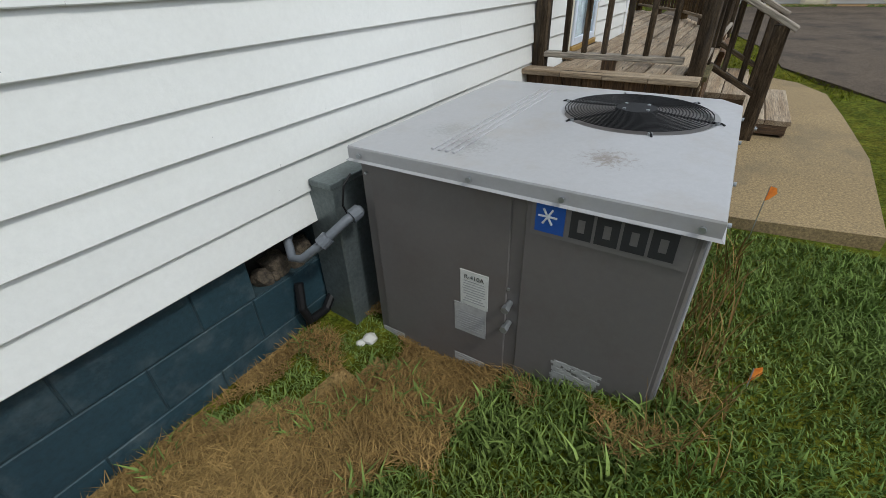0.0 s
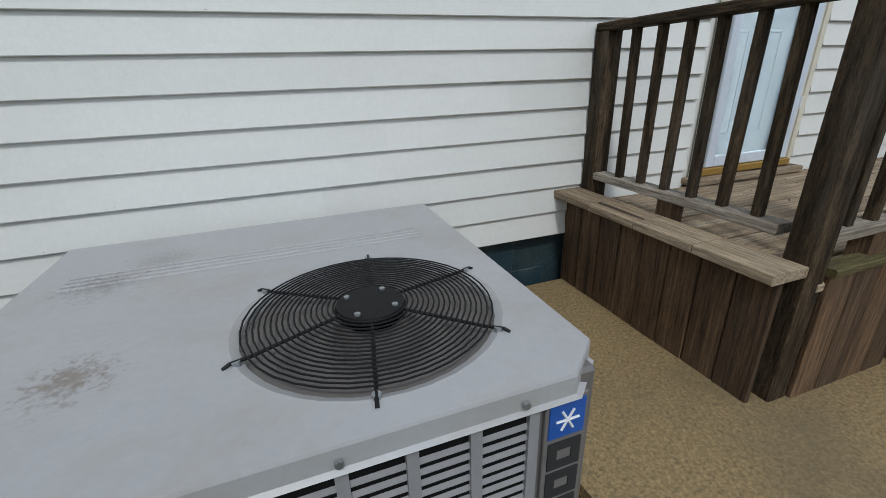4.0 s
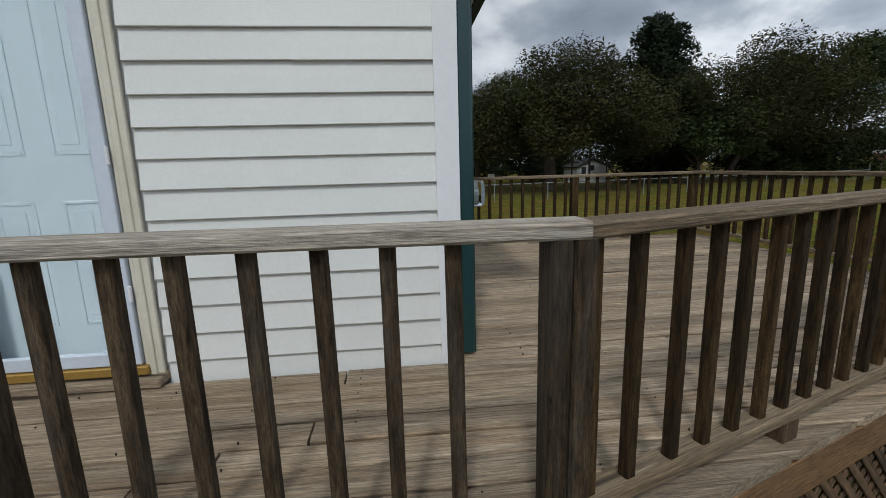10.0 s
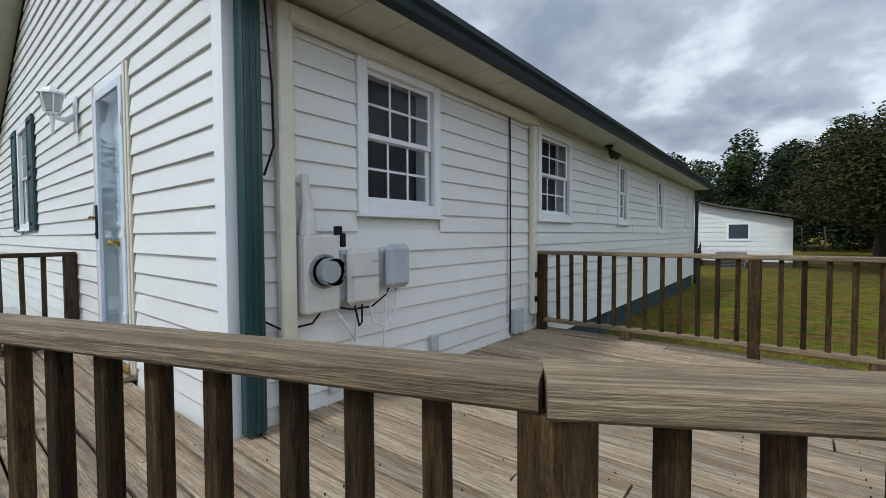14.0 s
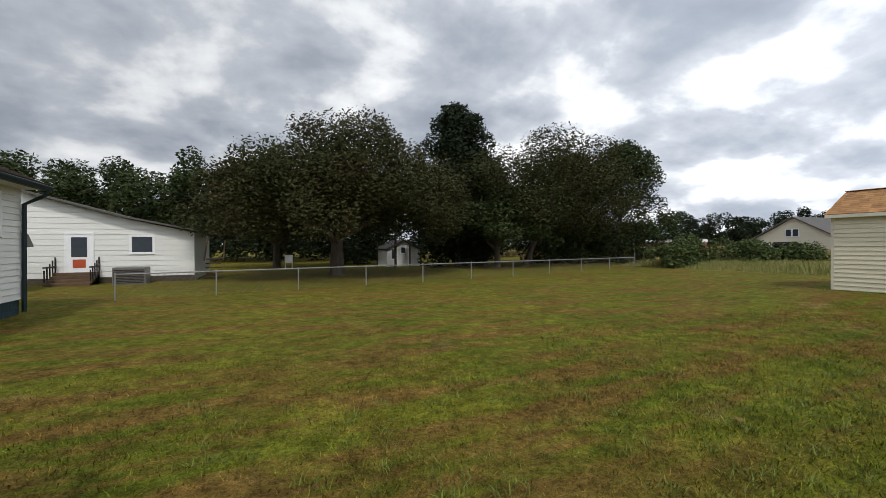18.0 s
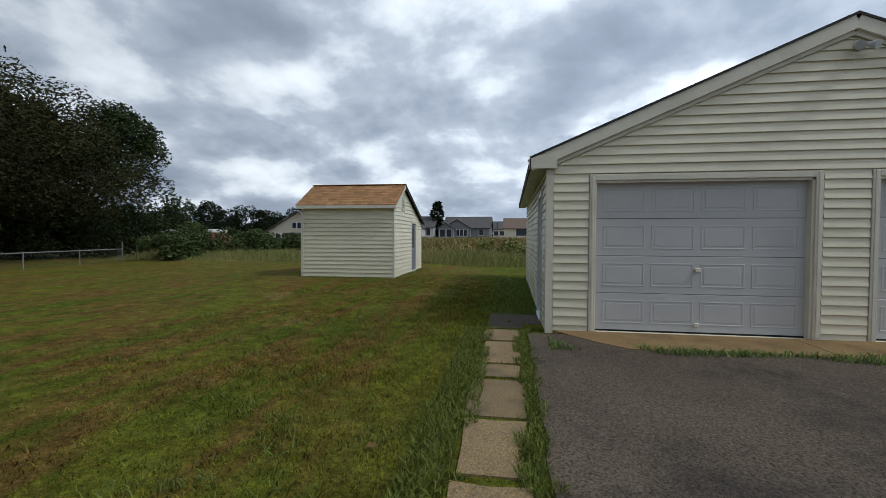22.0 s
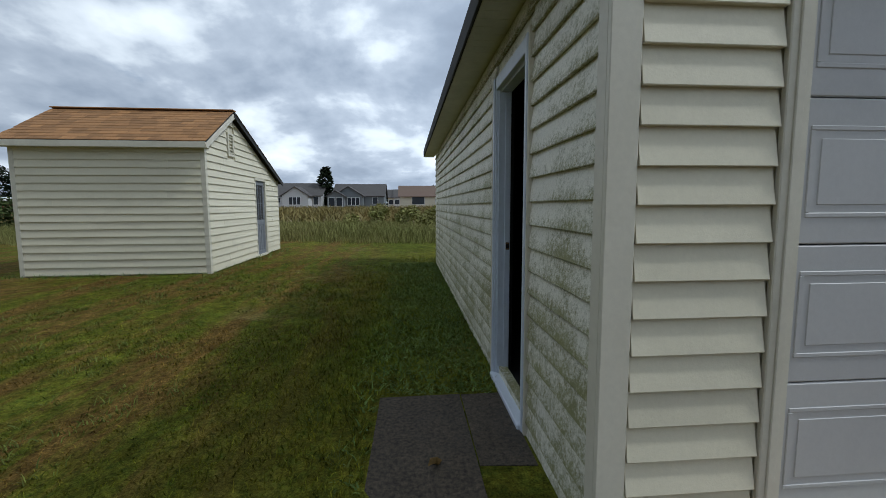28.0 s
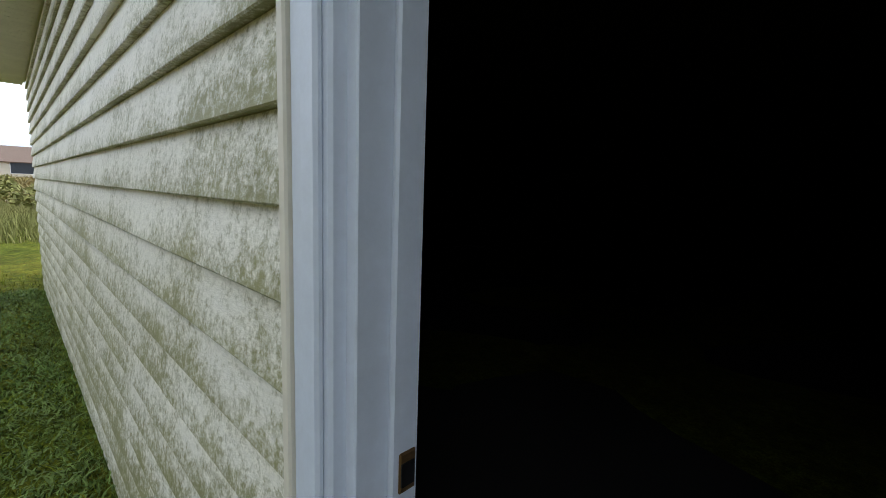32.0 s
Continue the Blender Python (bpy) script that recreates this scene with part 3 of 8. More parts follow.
def siding(wall, origin, along, out, z0, z1, lap, span, mat, openings=(), bottom=0.021, breaks=3.66, name="siding_board", seed=1):
    """Lapped boards on a wall: span(z) gives the ends (s0, s1) along the wall at a height; openings are (s0, s1, za, zb)."""
    rnd = random.Random(seed)
    origin, along, out = Vector(origin), Vector(along), Vector(out)
    k = 0
    z = z0
    while z < z1 - 0.01:
        zt = min(z + lap + 0.02, z1)
        sa, sb = span(z), span(min(z + lap, z1))
        cuts = [(sa[0], sa[1], sb[0], sb[1])]
        for o0, o1, za, zb in openings:
            if za < z + lap - 0.01 and zb > z + 0.01:
                nxt = []
                for a0, a1, b0, b1 in cuts:
                    if o1 <= a0 or o0 >= a1:
                        nxt.append((a0, a1, b0, b1))
                        continue
                    if o0 > a0:
                        nxt.append((a0, o0, b0, min(o0, b1)))
                    if o1 < a1:
                        nxt.append((o1, a1, max(o1, b0), b1))
                cuts = nxt
        off = rnd.uniform(0, breaks)
        pieces = []
        for a0, a1, b0, b1 in cuts:
            pos, first = a0, True
            while True:
                nextbreak = (math.floor((pos - off) / breaks + 1e-6) + 1) * breaks + off
                if nextbreak > a1 - 0.4:
                    pieces.append((pos, a1, b0 if first else pos, b1))
                    break
                if nextbreak - pos > 0.4:
                    pieces.append((pos, nextbreak + 0.02, b0 if first else pos, nextbreak + 0.02))
                    pos, first = nextbreak, False
                else:
                    off += 0.5
        for j, (a0, a1, b0, b1) in enumerate(pieces):
            if a1 - a0 < 0.03:
                continue
            e = 0.0016 * (j % 2) + rnd.uniform(0, 0.0008)
            zb2 = z + rnd.uniform(-0.0012, 0.0012)
            bm = bmesh.new()
            q = []
            for s_lo, s_hi in ((a0, b0), (a1, b1)):
                # foot turned in, proud butt, face leaning back to the top
                ring = []
                for s, d, zz in ((s_lo, 0.0, zb2 + 0.002), (s_lo, bottom + e - 0.002, zb2), (s_lo, bottom + e, zb2 + 0.003), (s_hi, 0.002 + e, zt), (s_hi, 0.0, zt)):
                    ring.append(bm.verts.new(origin + along * s + out * d + Vector((0, 0, zz))))
                q.append(ring)
            for i in range(5):
                bm.faces.new((q[0][i], q[0][(i + 1) % 5], q[1][(i + 1) % 5], q[1][i]))
            bm.faces.new(q[0][::-1])
            bm.faces.new(q[1])
            bmesh.ops.recalc_face_normals(bm, faces=bm.faces)
            mesh_ob(name, bm, mat, wall)
        z += lap
        k += 1


def wall_with_openings(name, origin, along, out, s0, s1, z0, z1, thick, openings, mat, top=None):
    """A wall slab behind its outer face, cut into pieces round its openings; top(s) gives a sloping top."""
    origin, along, out = Vector(origin), Vector(along), Vector(out)
    bm = bmesh.new()
    ss = sorted({s0, s1, *[o[0] for o in openings], *[o[1] for o in openings]} | ({(s0 + s1) / 2} if top else set()))
    for a, b in zip(ss, ss[1:]):
        holes = sorted((o[2], o[3]) for o in openings if o[0] < (a + b) / 2 < o[1])
        z = z0
        for ha, hb in holes + [(None, None)]:
            hi = ha if ha is not None else None
            ta, tb = (hi, hi) if hi is not None else ((top(a), top(b)) if top else (z1, z1))
            if ta > z + 0.001 or tb > z + 0.001:
                v = []
                for d in (0.0, -thick):
                    for s, zz in ((a, z), (b, z), (b, tb), (a, ta)):
                        v.append(bm.verts.new(origin + along * s + out * d + Vector((0, 0, zz))))
                for f in ((0, 1, 2, 3), (7, 6, 5, 4), (0, 4, 5, 1), (1, 5, 6, 2), (2, 6, 7, 3), (3, 7, 4, 0)):
                    bm.faces.new([v[i] for i in f])
            if hb is not None:
                z = hb
    bmesh.ops.recalc_face_normals(bm, faces=bm.faces)
    return tagged(mesh_ob(name, bm, mat), kind="structure")


def stuff_quads(name, verts, faces, mat, label, category, kind="stuff", parent=None):
    me = bpy.data.meshes.new(name)
    me.vertices.add(len(verts))
    me.vertices.foreach_set("co", np.asarray(verts, dtype=np.float32).ravel())
    faces = np.asarray(faces, dtype=np.int32)
    k = faces.shape[1]
    me.loops.add(faces.size)
    me.loops.foreach_set("vertex_index", faces.ravel())
    me.polygons.add(len(faces))
    me.polygons.foreach_set("loop_start", np.arange(0, faces.size, k, dtype=np.int32))
    me.polygons.foreach_set("loop_total", np.full(len(faces), k, dtype=np.int32))
    me.update(calc_edges=True)
    me.materials.append(mat)
    ob = new(name, me)
    if parent is not None:
        attach(ob, parent)
    if label or category:
        tagged(ob, label, category, "", kind)
    return ob


# ---- levels and plan ----
DECK = 0.46                 # top of the deck boards
LAPH = 0.132                # house siding lap
A = (-2.99, -1.10)          # deck rail corners
B = (-2.37, -1.10)
C = (-1.15, -1.10)
D = (0.08, -1.13)
D_LONG = (0.13, -1.095)     # start of the slanting rail behind the double post
M = (1.89, -0.47)           # the slanting rail turns a little here
E = (3.55, 0.49)
F = (3.50, 3.22)
G = (0.10, 3.19)
EDGE_OUT = 0.08            # boards stand out past the rail


def smooth01(t):
    t = min(max(t, 0.0), 1.0)
    return t * t * (3 - 2 * t)


def ground_z(x, y):
    """The lawn: level by the garage, sinking to the house wall behind the cooling unit."""
    z = -0.06
    left = smooth01((-3.95 - x) / 0.5)
    z -= left * (0.01 + 0.14 * smooth01((y + 1.5) / 1.5)) * (1 if y < 0.4 else 0)
    z -= 0.03 * smooth01((x - 12) / 4) * smooth01((1.7 - abs(y - 0.7)) / 1.2)
    z -= 0.13 * math.exp(-((x + 5.25) / 0.45) ** 2 - ((y + 0.62) / 0.42) ** 2)
    z += 0.10 * smooth01((x - 15.5) / 5) * smooth01((y - 2.5) / 2.5) * (1 - smooth01((x - 28) / 10))
    return z


# ---- ground: one sheet to the horizon, fine near the walk ----
def build_ground():
    xs = [-2500, -600, -150, -60, -30, -20] + [-14 + i * 0.5 for i in range(14)] + [-7 + i * 0.2 for i in range(20)] + [-3 + i * 0.5 for i in range(68)] + [32, 36, 42, 50, 65, 90, 150, 400, 1200, 2500]
    ys = [-2500, -600, -150, -60, -30, -20] + [-12 + i * 0.5 for i in range(18)] + [-3 + i * 0.2 for i in range(20)] + [1 + i * 0.5 for i in range(58)] + [32, 36, 42, 50, 65, 90, 150, 400, 1200, 2500]
    verts = []
    for x in xs:
        for y in ys:
            near = abs(x - 8) < 25 and abs(y - 8) < 22
            z = ground_z(x, y) + (noise.noise(Vector((x * 0.7, y * 0.7, 0))) * 0.02 if near else 0)
            if -3.85 < x < 0.6 and -2.4 < y < 3.4:
                z = min(z, -0.09) if x > -3.7 else z
            verts.append((x, y, z))
    ny = len(ys)
    faces = [(i * ny + j, (i + 1) * ny + j, (i + 1) * ny + j + 1, i * ny + j + 1) for i in range(len(xs) - 1) for j in range(ny - 1)]
    stuff_quads("ground", verts, faces, LAWN, "mown lawn, green with rows of brown clippings", "ground", "structure")


build_ground()

# asphalt drive with a ragged edge
bm = bmesh.new()
edge = [(-40, -5.5), (-9, -4.6), (-3.0, -3.6), (-1.2, -2.95), (0.2, -2.35), (1.2, -1.85), (2.6, -1.75), (5.0, -1.15), (7.0, -0.1), (8.2, 0.7), (9.0, 0.96)]
for i in range(20):
    edge.append((9.2 + i * 0.245, 0.98 + 0.05 * noise.noise(Vector((i * 0.9, 3, 0)))))
polygon(bm, [(-40, -14), (14.0, -14)] + edge[::-1], -0.3, -0.035)
tagged(mesh_ob("road", bm, ASPHALT), "worn dark asphalt driveway in front of the garage", "driveway", kind="structure")

# concrete walk round the deck's foot
bm = bmesh.new()
walk_edge = [(-3.86, -0.02), (-3.86, -1.0), (-3.82, -1.55), (-3.72, -2.12), (-2.5, -2.22), (-1.4, -2.2), (-0.5, -2.16), (0.0, -1.95), (0.3, -1.6), (0.32, -1.2), (-1.0, -0.5), (-2.9, -0.02)]
polygon(bm, walk_edge, -0.3, 0.0)
tagged(mesh_ob("pavement", bm, CONCRETE), "tan concrete walk at the foot of the deck steps", "pavement", kind="structure")

# ---- house walls ----
H_LEFT = -8.6
H_BACK = 13.2
SILL = 0.281
EAVE_Z = 2.66
PITCH = 0.45
mid = H_LEFT / 2


def gable_top(s):
    return EAVE_Z + 0.10 + min(s - H_LEFT, -s) * PITCH


DOOR = (-2.165, -1.465, 0.50, 2.56)
FRONT_WIN = (-5.98, -5.28, 1.62, 2.83)
front_openings = [DOOR, FRONT_WIN]
wall_south = wall_with_openings("wall_south", (0, 0.012, 0), (1, 0, 0), (0, -1, 0), H_LEFT, 0.0, SILL, 3, 0.16, front_openings, VINYL, gable_top)
siding(wall_south, (0, 0.006, 0), (1, 0, 0), (0, -1, 0), SILL, gable_top(mid), LAPH,
       lambda z: (H_LEFT + max(0, (z - EAVE_Z - 0.1) / PITCH), -0.075 - max(0, (z - EAVE_Z - 0.1) / PITCH)), VINYL,
       [(DOOR[0] - 0.13, DOOR[1] + 0.10, 0.4, DOOR[3] + 0.08), (FRONT_WIN[0] - 0.08, FRONT_WIN[1] + 0.08, FRONT_WIN[2] - 0.07, FRONT_WIN[3] + 0.07)], seed=4)
EAST_WINS = [(0.87, 1.53, 1.66, 2.52), (3.34, 4.10, 1.68, 2.54), (6.12, 6.52, 1.68, 2.54), (8.75, 9.20, 1.55, 2.54), (11.9, 12.3, 1.72, 2.5)]
wall_east = wall_with_openings("wall_east", (-0.012, 0, 0), (0, 1, 0), (1, 0, 0), 0.14, H_BACK, SILL, EAVE_Z + 0.1, 0.16, EAST_WINS, VINYL)
siding(wall_east, (-0.006, 0, 0), (0, 1, 0), (1, 0, 0), SILL, EAVE_Z + 0.05, LAPH, lambda z: (0.075, H_BACK), VINYL,
       [(a - 0.08, b + 0.08, c - 0.08, d + 0.06) for a, b, c, d in EAST_WINS], seed=7)
for nm, a, b in (("wall_north", (H_LEFT, H_BACK - 0.16, SILL), (-0.17, H_BACK, EAVE_Z + 0.1)), ("wall_west", (H_LEFT, 0.18, SILL), (H_LEFT + 0.16, H_BACK - 0.17, EAVE_Z + 0.1))):
    tagged(boxed(nm, a, b, VINYL), "plain white siding wall", "wall", kind="structure")
# room surfaces with the indoor dimness painted into their colour
tagged(boxed("ceiling", (H_LEFT + 0.17, 0.18, EAVE_Z - 0.1), (-0.18, H_BACK - 0.17, EAVE_Z - 0.06), ROOM_SHADE), "ceiling inside the house, dimness put into its colour", "ceiling", kind="structure")
tagged(boxed("floor", (H_LEFT + 0.17, 0.18, 0.44), (-0.18, H_BACK - 0.17, 0.48), ROOM_SHADE), "floor inside the house, dimness put into its colour", "floor", kind="structure")

# corner posts of the siding
bm = bmesh.new()
box(bm, (-0.085, -0.022, 0.40), (0.022, 0.0, EAVE_Z + 0.1))
box(bm, (0.0, -0.001, 0.40), (0.021, 0.085, EAVE_Z + 0.02))
tagged(mesh_ob("trim", bm, TRIM_WHITE), "white corner post of the siding", "trim", kind="structure")

# painted block foundation, courses of blocks
def foundation(name, origin, along, length, out, hole=None):
    """Courses of painted block with struck joints; hole = a stretch where a top block is missing."""
    base = thing(name, origin, "dark teal painted concrete block foundation under the siding", "foundation", kind="structure")
    o, al, ou = Vector(origin), Vector(along), Vector(out)
    n = int(length / 0.40)
    low_top = SILL - 0.205
    bm = bmesh.new()
    box(bm, o - ou * 0.029 + Vector((0, 0, -0.5)), o + al * length - ou * 0.16 + Vector((0, 0, low_top)))
    for a, b in (((0.0, hole[0]), (hole[1], length)) if hole else ((0.0, length),)):
        box(bm, o + al * a - ou * 0.029 + Vector((0, 0, low_top)), o + al * b - ou * 0.16 + Vector((0, 0, SILL)))
    mesh_ob("mortar", bm, MORTAR, base)
    rb = random.Random(len(name) + int(length * 10))
    for row in range(4):
        z = SILL - 0.005 - (row + 1) * 0.2
        for i in range(n):
            s0 = i * 0.40 + (0.2 if row % 2 else 0.0)
            if s0 + 0.39 > length:
                continue
            s1 = s0 + 0.40
            if hole and row == 0:
                if s0 < hole[0] < s1:
                    s1 = hole[0]
                elif s0 < hole[1] < s1:
                    s0 = hole[1]
                elif hole[0] <= s0 and s1 <= hole[1]:
                    continue
            bm = bmesh.new()
            proud = rb.uniform(-0.002, 0.002)
            a = o + al * (s0 + 0.0025) - ou * 0.035 + Vector((0, 0, z + 0.004))
            b = o + al * (s1 - 0.0025) - ou * (0.0228 + proud) + Vector((0, 0, z + 0.196))
            box(bm, a, b, None, 0.003)
            mesh_ob("block", bm, BLOCK, base)
    return base


foundation("baseboard", (H_LEFT, 0.02, 0), (1, 0, 0), 5.6, (0, -1, 0), (3.02, 3.36))
# rubble and old mortar left in the opening for the lines
for k, (x, y, z, r) in enumerate(((-5.50, 0.10, 0.10, 0.045), (-5.42, 0.12, 0.11, 0.06), (-5.34, 0.09, 0.10, 0.04), (-5.28, 0.12, 0.12, 0.06), (-5.46, 0.075, 0.09, 0.022))):
    bm = bmesh.new()
    bmesh.ops.create_icosphere(bm, subdivisions=2, radius=r)
    for v in bm.verts:
        v.co *= 1 + 0.45 * noise.noise(v.co * 26 + Vector((k * 3.1, 0, 0)))
        v.co += Vector((x, y, z))
    tagged(mesh_ob("mortar_lump", bm, DARK_CONCRETE), "broken grey mortar in the foundation opening", "rubble", "rubble in the opening")
# sheet at the back of the opening, its shade painted as near-black
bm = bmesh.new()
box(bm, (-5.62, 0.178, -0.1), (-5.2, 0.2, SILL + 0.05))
tagged(mesh_ob("wall_cavity", bm, INTERIOR_SHADE), "near-black sheet painting the shade behind the missing foundation block", "wall", kind="structure")
foundation("baseboard", (-0.02, 3.2, 0), (0, 1, 0), H_BACK - 3.2, (1, 0, 0))
tagged(boxed("trim", (-3.0, 0.05, -0.5), (-0.05, 0.2, SILL), BLOCK), "block foundation behind the deck", "trim", kind="structure")

# ---- house roof ----
house_roof = thing("house_roof", (mid, 6.5, EAVE_Z), "low brown shingle roof with dark green fascia and gutter", "roof", kind="structure")
OH = 0.40
for side in (1, -1):
    ex = OH if side > 0 else H_LEFT - OH
    ridge_z = EAVE_Z + 0.14 + (-mid + OH) * PITCH
    bm = bmesh.new()
    v = [bm.verts.new(p) for p in ((ex, -0.22, EAVE_Z + 0.14), (ex, H_BACK + 0.22, EAVE_Z + 0.14), (mid, H_BACK + 0.22, ridge_z), (mid, -0.22, ridge_z))]
    w = [bm.verts.new(Vector(p.co) - Vector((0, 0, 0.05))) for p in v]
    for f in ((0, 1, 2, 3), (7, 6, 5, 4), (0, 4, 5, 1), (1, 5, 6, 2), (2, 6, 7, 3), (3, 7, 4, 0)):
        bm.faces.new([(v + w)[i] for i in f])
    bmesh.ops.recalc_face_normals(bm, faces=bm.faces)
    part("roof_slope", bm, ROOF_BROWN, house_roof)
    # rake board on the gable
    for yy in (-0.225, H_BACK + 0.2):
        beam("rake_board", (ex, yy, EAVE_Z + 0.06), (mid, yy, ridge_z - 0.08), 0.02, 0.17, GREEN_METAL, house_roof)
    beam("rake_soffit", (ex, -0.11, EAVE_Z + 0.045), (mid, -0.11, ridge_z - 0.09), 0.2, 0.012, SOFFIT, house_roof)
# shingle courses on the visible slope
for k in range(10):
    s = k * 0.14
    x = OH - s * 0.94
    z = EAVE_Z + 0.145 + s * 0.94 * PITCH
    beam("shingle_course", (x - 0.07, -0.22, z + 0.028), (x - 0.07, H_BACK + 0.22, z + 0.028), 0.15, 0.008, ROOF_BROWN, house_roof, up=(-PITCH, 0, 1), c=0.002)
# soffit under the east eave, with grooves, and the gutter
bm = bmesh.new()
for i in range(int(H_BACK / 0.3)):
    box(bm, (0.022, i * 0.3, EAVE_Z + 0.03), (OH - 0.01, i * 0.3 + 0.295, EAVE_Z + 0.045))
box(bm, (-0.01, 0, EAVE_Z + 0.046), (OH - 0.01, H_BACK, EAVE_Z + 0.052))
part("soffit", bm, SOFFIT, house_roof)
bm = bmesh.new()
prof = [(0, 0.02), (0.0, 0.12), (0.012, 0.13), (0.10, 0.135), (0.115, 0.12), (0.11, 0.085), (0.085, 0.06), (0.075, 0.02)]
ra = [bm.verts.new((OH + px, -0.22, EAVE_Z + pz)) for px, pz in prof]
rb = [bm.verts.new((OH + px, H_BACK + 0.2, EAVE_Z + pz)) for px, pz in prof]
for k in range(len(prof)):
    bm.faces.new((ra[k], ra[(k + 1) % len(prof)], rb[(k + 1) % len(prof)], rb[k]))
bm.faces.new(ra)
bm.faces.new(rb[::-1])
bmesh.ops.recalc_face_normals(bm, faces=bm.faces)
part("gutter", bm, GUTTER, house_roof, "dark green seamless gutter")
for x, y, r, h, mat in ((-1.2, 6.04, 0.018, 0.30, STEEL), (-1.2, 6.70, 0.05, 0.36, RUSTY), (-1.2, 11.07, 0.03, 0.36, DARK_METAL)):
    z = EAVE_Z + 0.14 + (OH - x) * PITCH
    bm = bmesh.new()
    disc(bm, (x, y, z - 0.06), (0, 0, 1), r, h, 12)
    pipe = part("vent_pipe", bm, mat, house_roof)
    if y < 10:
        bm = bmesh.new()
        disc(bm, (x, y, z - 0.08), (0, 0, 1), 0.16, 0.17, 14, r + 0.012)
        attach(mesh_ob("boot", bm, BLACK), pipe)
# low hood vent lying along the slope
zr = EAVE_Z + 0.14 + (OH + 1.2) * PITCH
bm = bmesh.new()
for y0, y1, h in ((4.50, 5.10, 0.10), (4.55, 5.05, 0.15)):
    box(bm, (-0.28, y0, -0.06), (0.28, y1, h), None, 0.05)
bmesh.ops.transform(bm, matrix=Matrix.Translation((-1.2, 0, zr)) @ Matrix.Rotation(math.atan(PITCH), 4, "Y"), verts=bm.verts)
part("roof_vent", bm, METER_GREY, house_roof, "light grey metal roof vent")

# ---- windows and doors of the house ----
def wall_frame(origin, along, out):
    """Local axes: x along the wall, y into the wall, z up."""
    al, ou = Vector(along), Vector(out)
    return Matrix(((al.x, -ou.x, 0, origin[0]), (al.y, -ou.y, 0, origin[1]), (0, 0, 1, origin[2]), (0, 0, 0, 1)))


def frame_ring(bm, x0, x1, z0, z1, w, y0, y1, chamfer=0.003):
    box(bm, (x0, y0, z0), (x0 + w, y1, z1), None, chamfer)
    box(bm, (x1 - w, y0, z0), (x1, y1, z1), None, chamfer)
    box(bm, (x0 + w, y0, z0), (x1 - w, y1, z0 + w), None, chamfer)
    box(bm, (x0 + w, y0, z1 - w), (x1 - w, y1, z1), None, chamfer)


def sash_window(name, m, w, h, cols, rows, label, open_dark=True):
    """A double-hung window: casing, sill, two sashes with glazing bars and a pane each; its opening is w by h, origin at its lower left."""
    t = thing(name, m.translation, label, "window", kind="structure")

    def put(n, bm, mat, lab=""):
        ob = mesh_ob(n, bm, mat)
        attach(ob, t)
        ob.matrix_basis = m
        return ob
    bm = bmesh.new()
    frame_ring(bm, -0.075, w + 0.075, -0.07, h + 0.065, 0.075, -0.024, 0.03, 0.005)
    put("window_frame", bm, TRIM_WHITE)
    bm = bmesh.new()
    box(bm, (-0.09, -0.045, -0.095), (w + 0.09, 0.0, -0.068), None, 0.004)
    put("window_sill", bm, TRIM_WHITE)
    half = h / 2
    for k, (z0, z1, y) in enumerate(((half - 0.015, h - 0.004, 0.012), (0.004, half + 0.015, 0.036))):
        bm = bmesh.new()
        frame_ring(bm, 0.004, w - 0.004, z0, z1, 0.035, y, y + 0.022, 0.003)
        sash = put("sash", bm, TRIM_WHITE)
        bm = bmesh.new()
        for c in range(1, cols):
            x = 0.04 + (w - 0.08) * c / cols
            box(bm, (x - 0.008, y + 0.003, z0 + 0.035), (x + 0.008, y + 0.009, z1 - 0.035))
        for r in range(1, rows):
            z = z0 + 0.035 + (z1 - z0 - 0.07) * r / rows
            box(bm, (0.04, y + 0.0035, z - 0.008), (w - 0.04, y + 0.0085, z + 0.008))
        put("glazing_bars", bm, TRIM_WHITE)
        bm = bmesh.new()
        box(bm, (0.036, y + 0.011, z0 + 0.033), (w - 0.036, y + 0.015, z1 - 0.033))
        put("pane", bm, GLASS).visible_shadow = False
    # added sheet behind the sashes, coloured dark in place of a shaded room
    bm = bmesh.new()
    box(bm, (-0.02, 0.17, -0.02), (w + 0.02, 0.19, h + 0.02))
    put("blind", bm, ROOM_SHADE)
    return t


for i, (a, b, c, d) in enumerate(EAST_WINS):
    sash_window("window_%d" % (i + 1), wall_frame((0.004, a, c), (0, 1, 0), (1, 0, 0)) @ Matrix.Identity(4), b - a, d - c, 3, 2,
                "white double-hung window with glazing bars in the side wall")
sash_window("window_6", wall_frame((FRONT_WIN[0], -0.004, FRONT_WIN[2]), (1, 0, 0), (0, -1, 0)), FRONT_WIN[1] - FRONT_WIN[0], FRONT_WIN[3] - FRONT_WIN[2], 2, 2,
            "white double-hung window between dark green shutters")

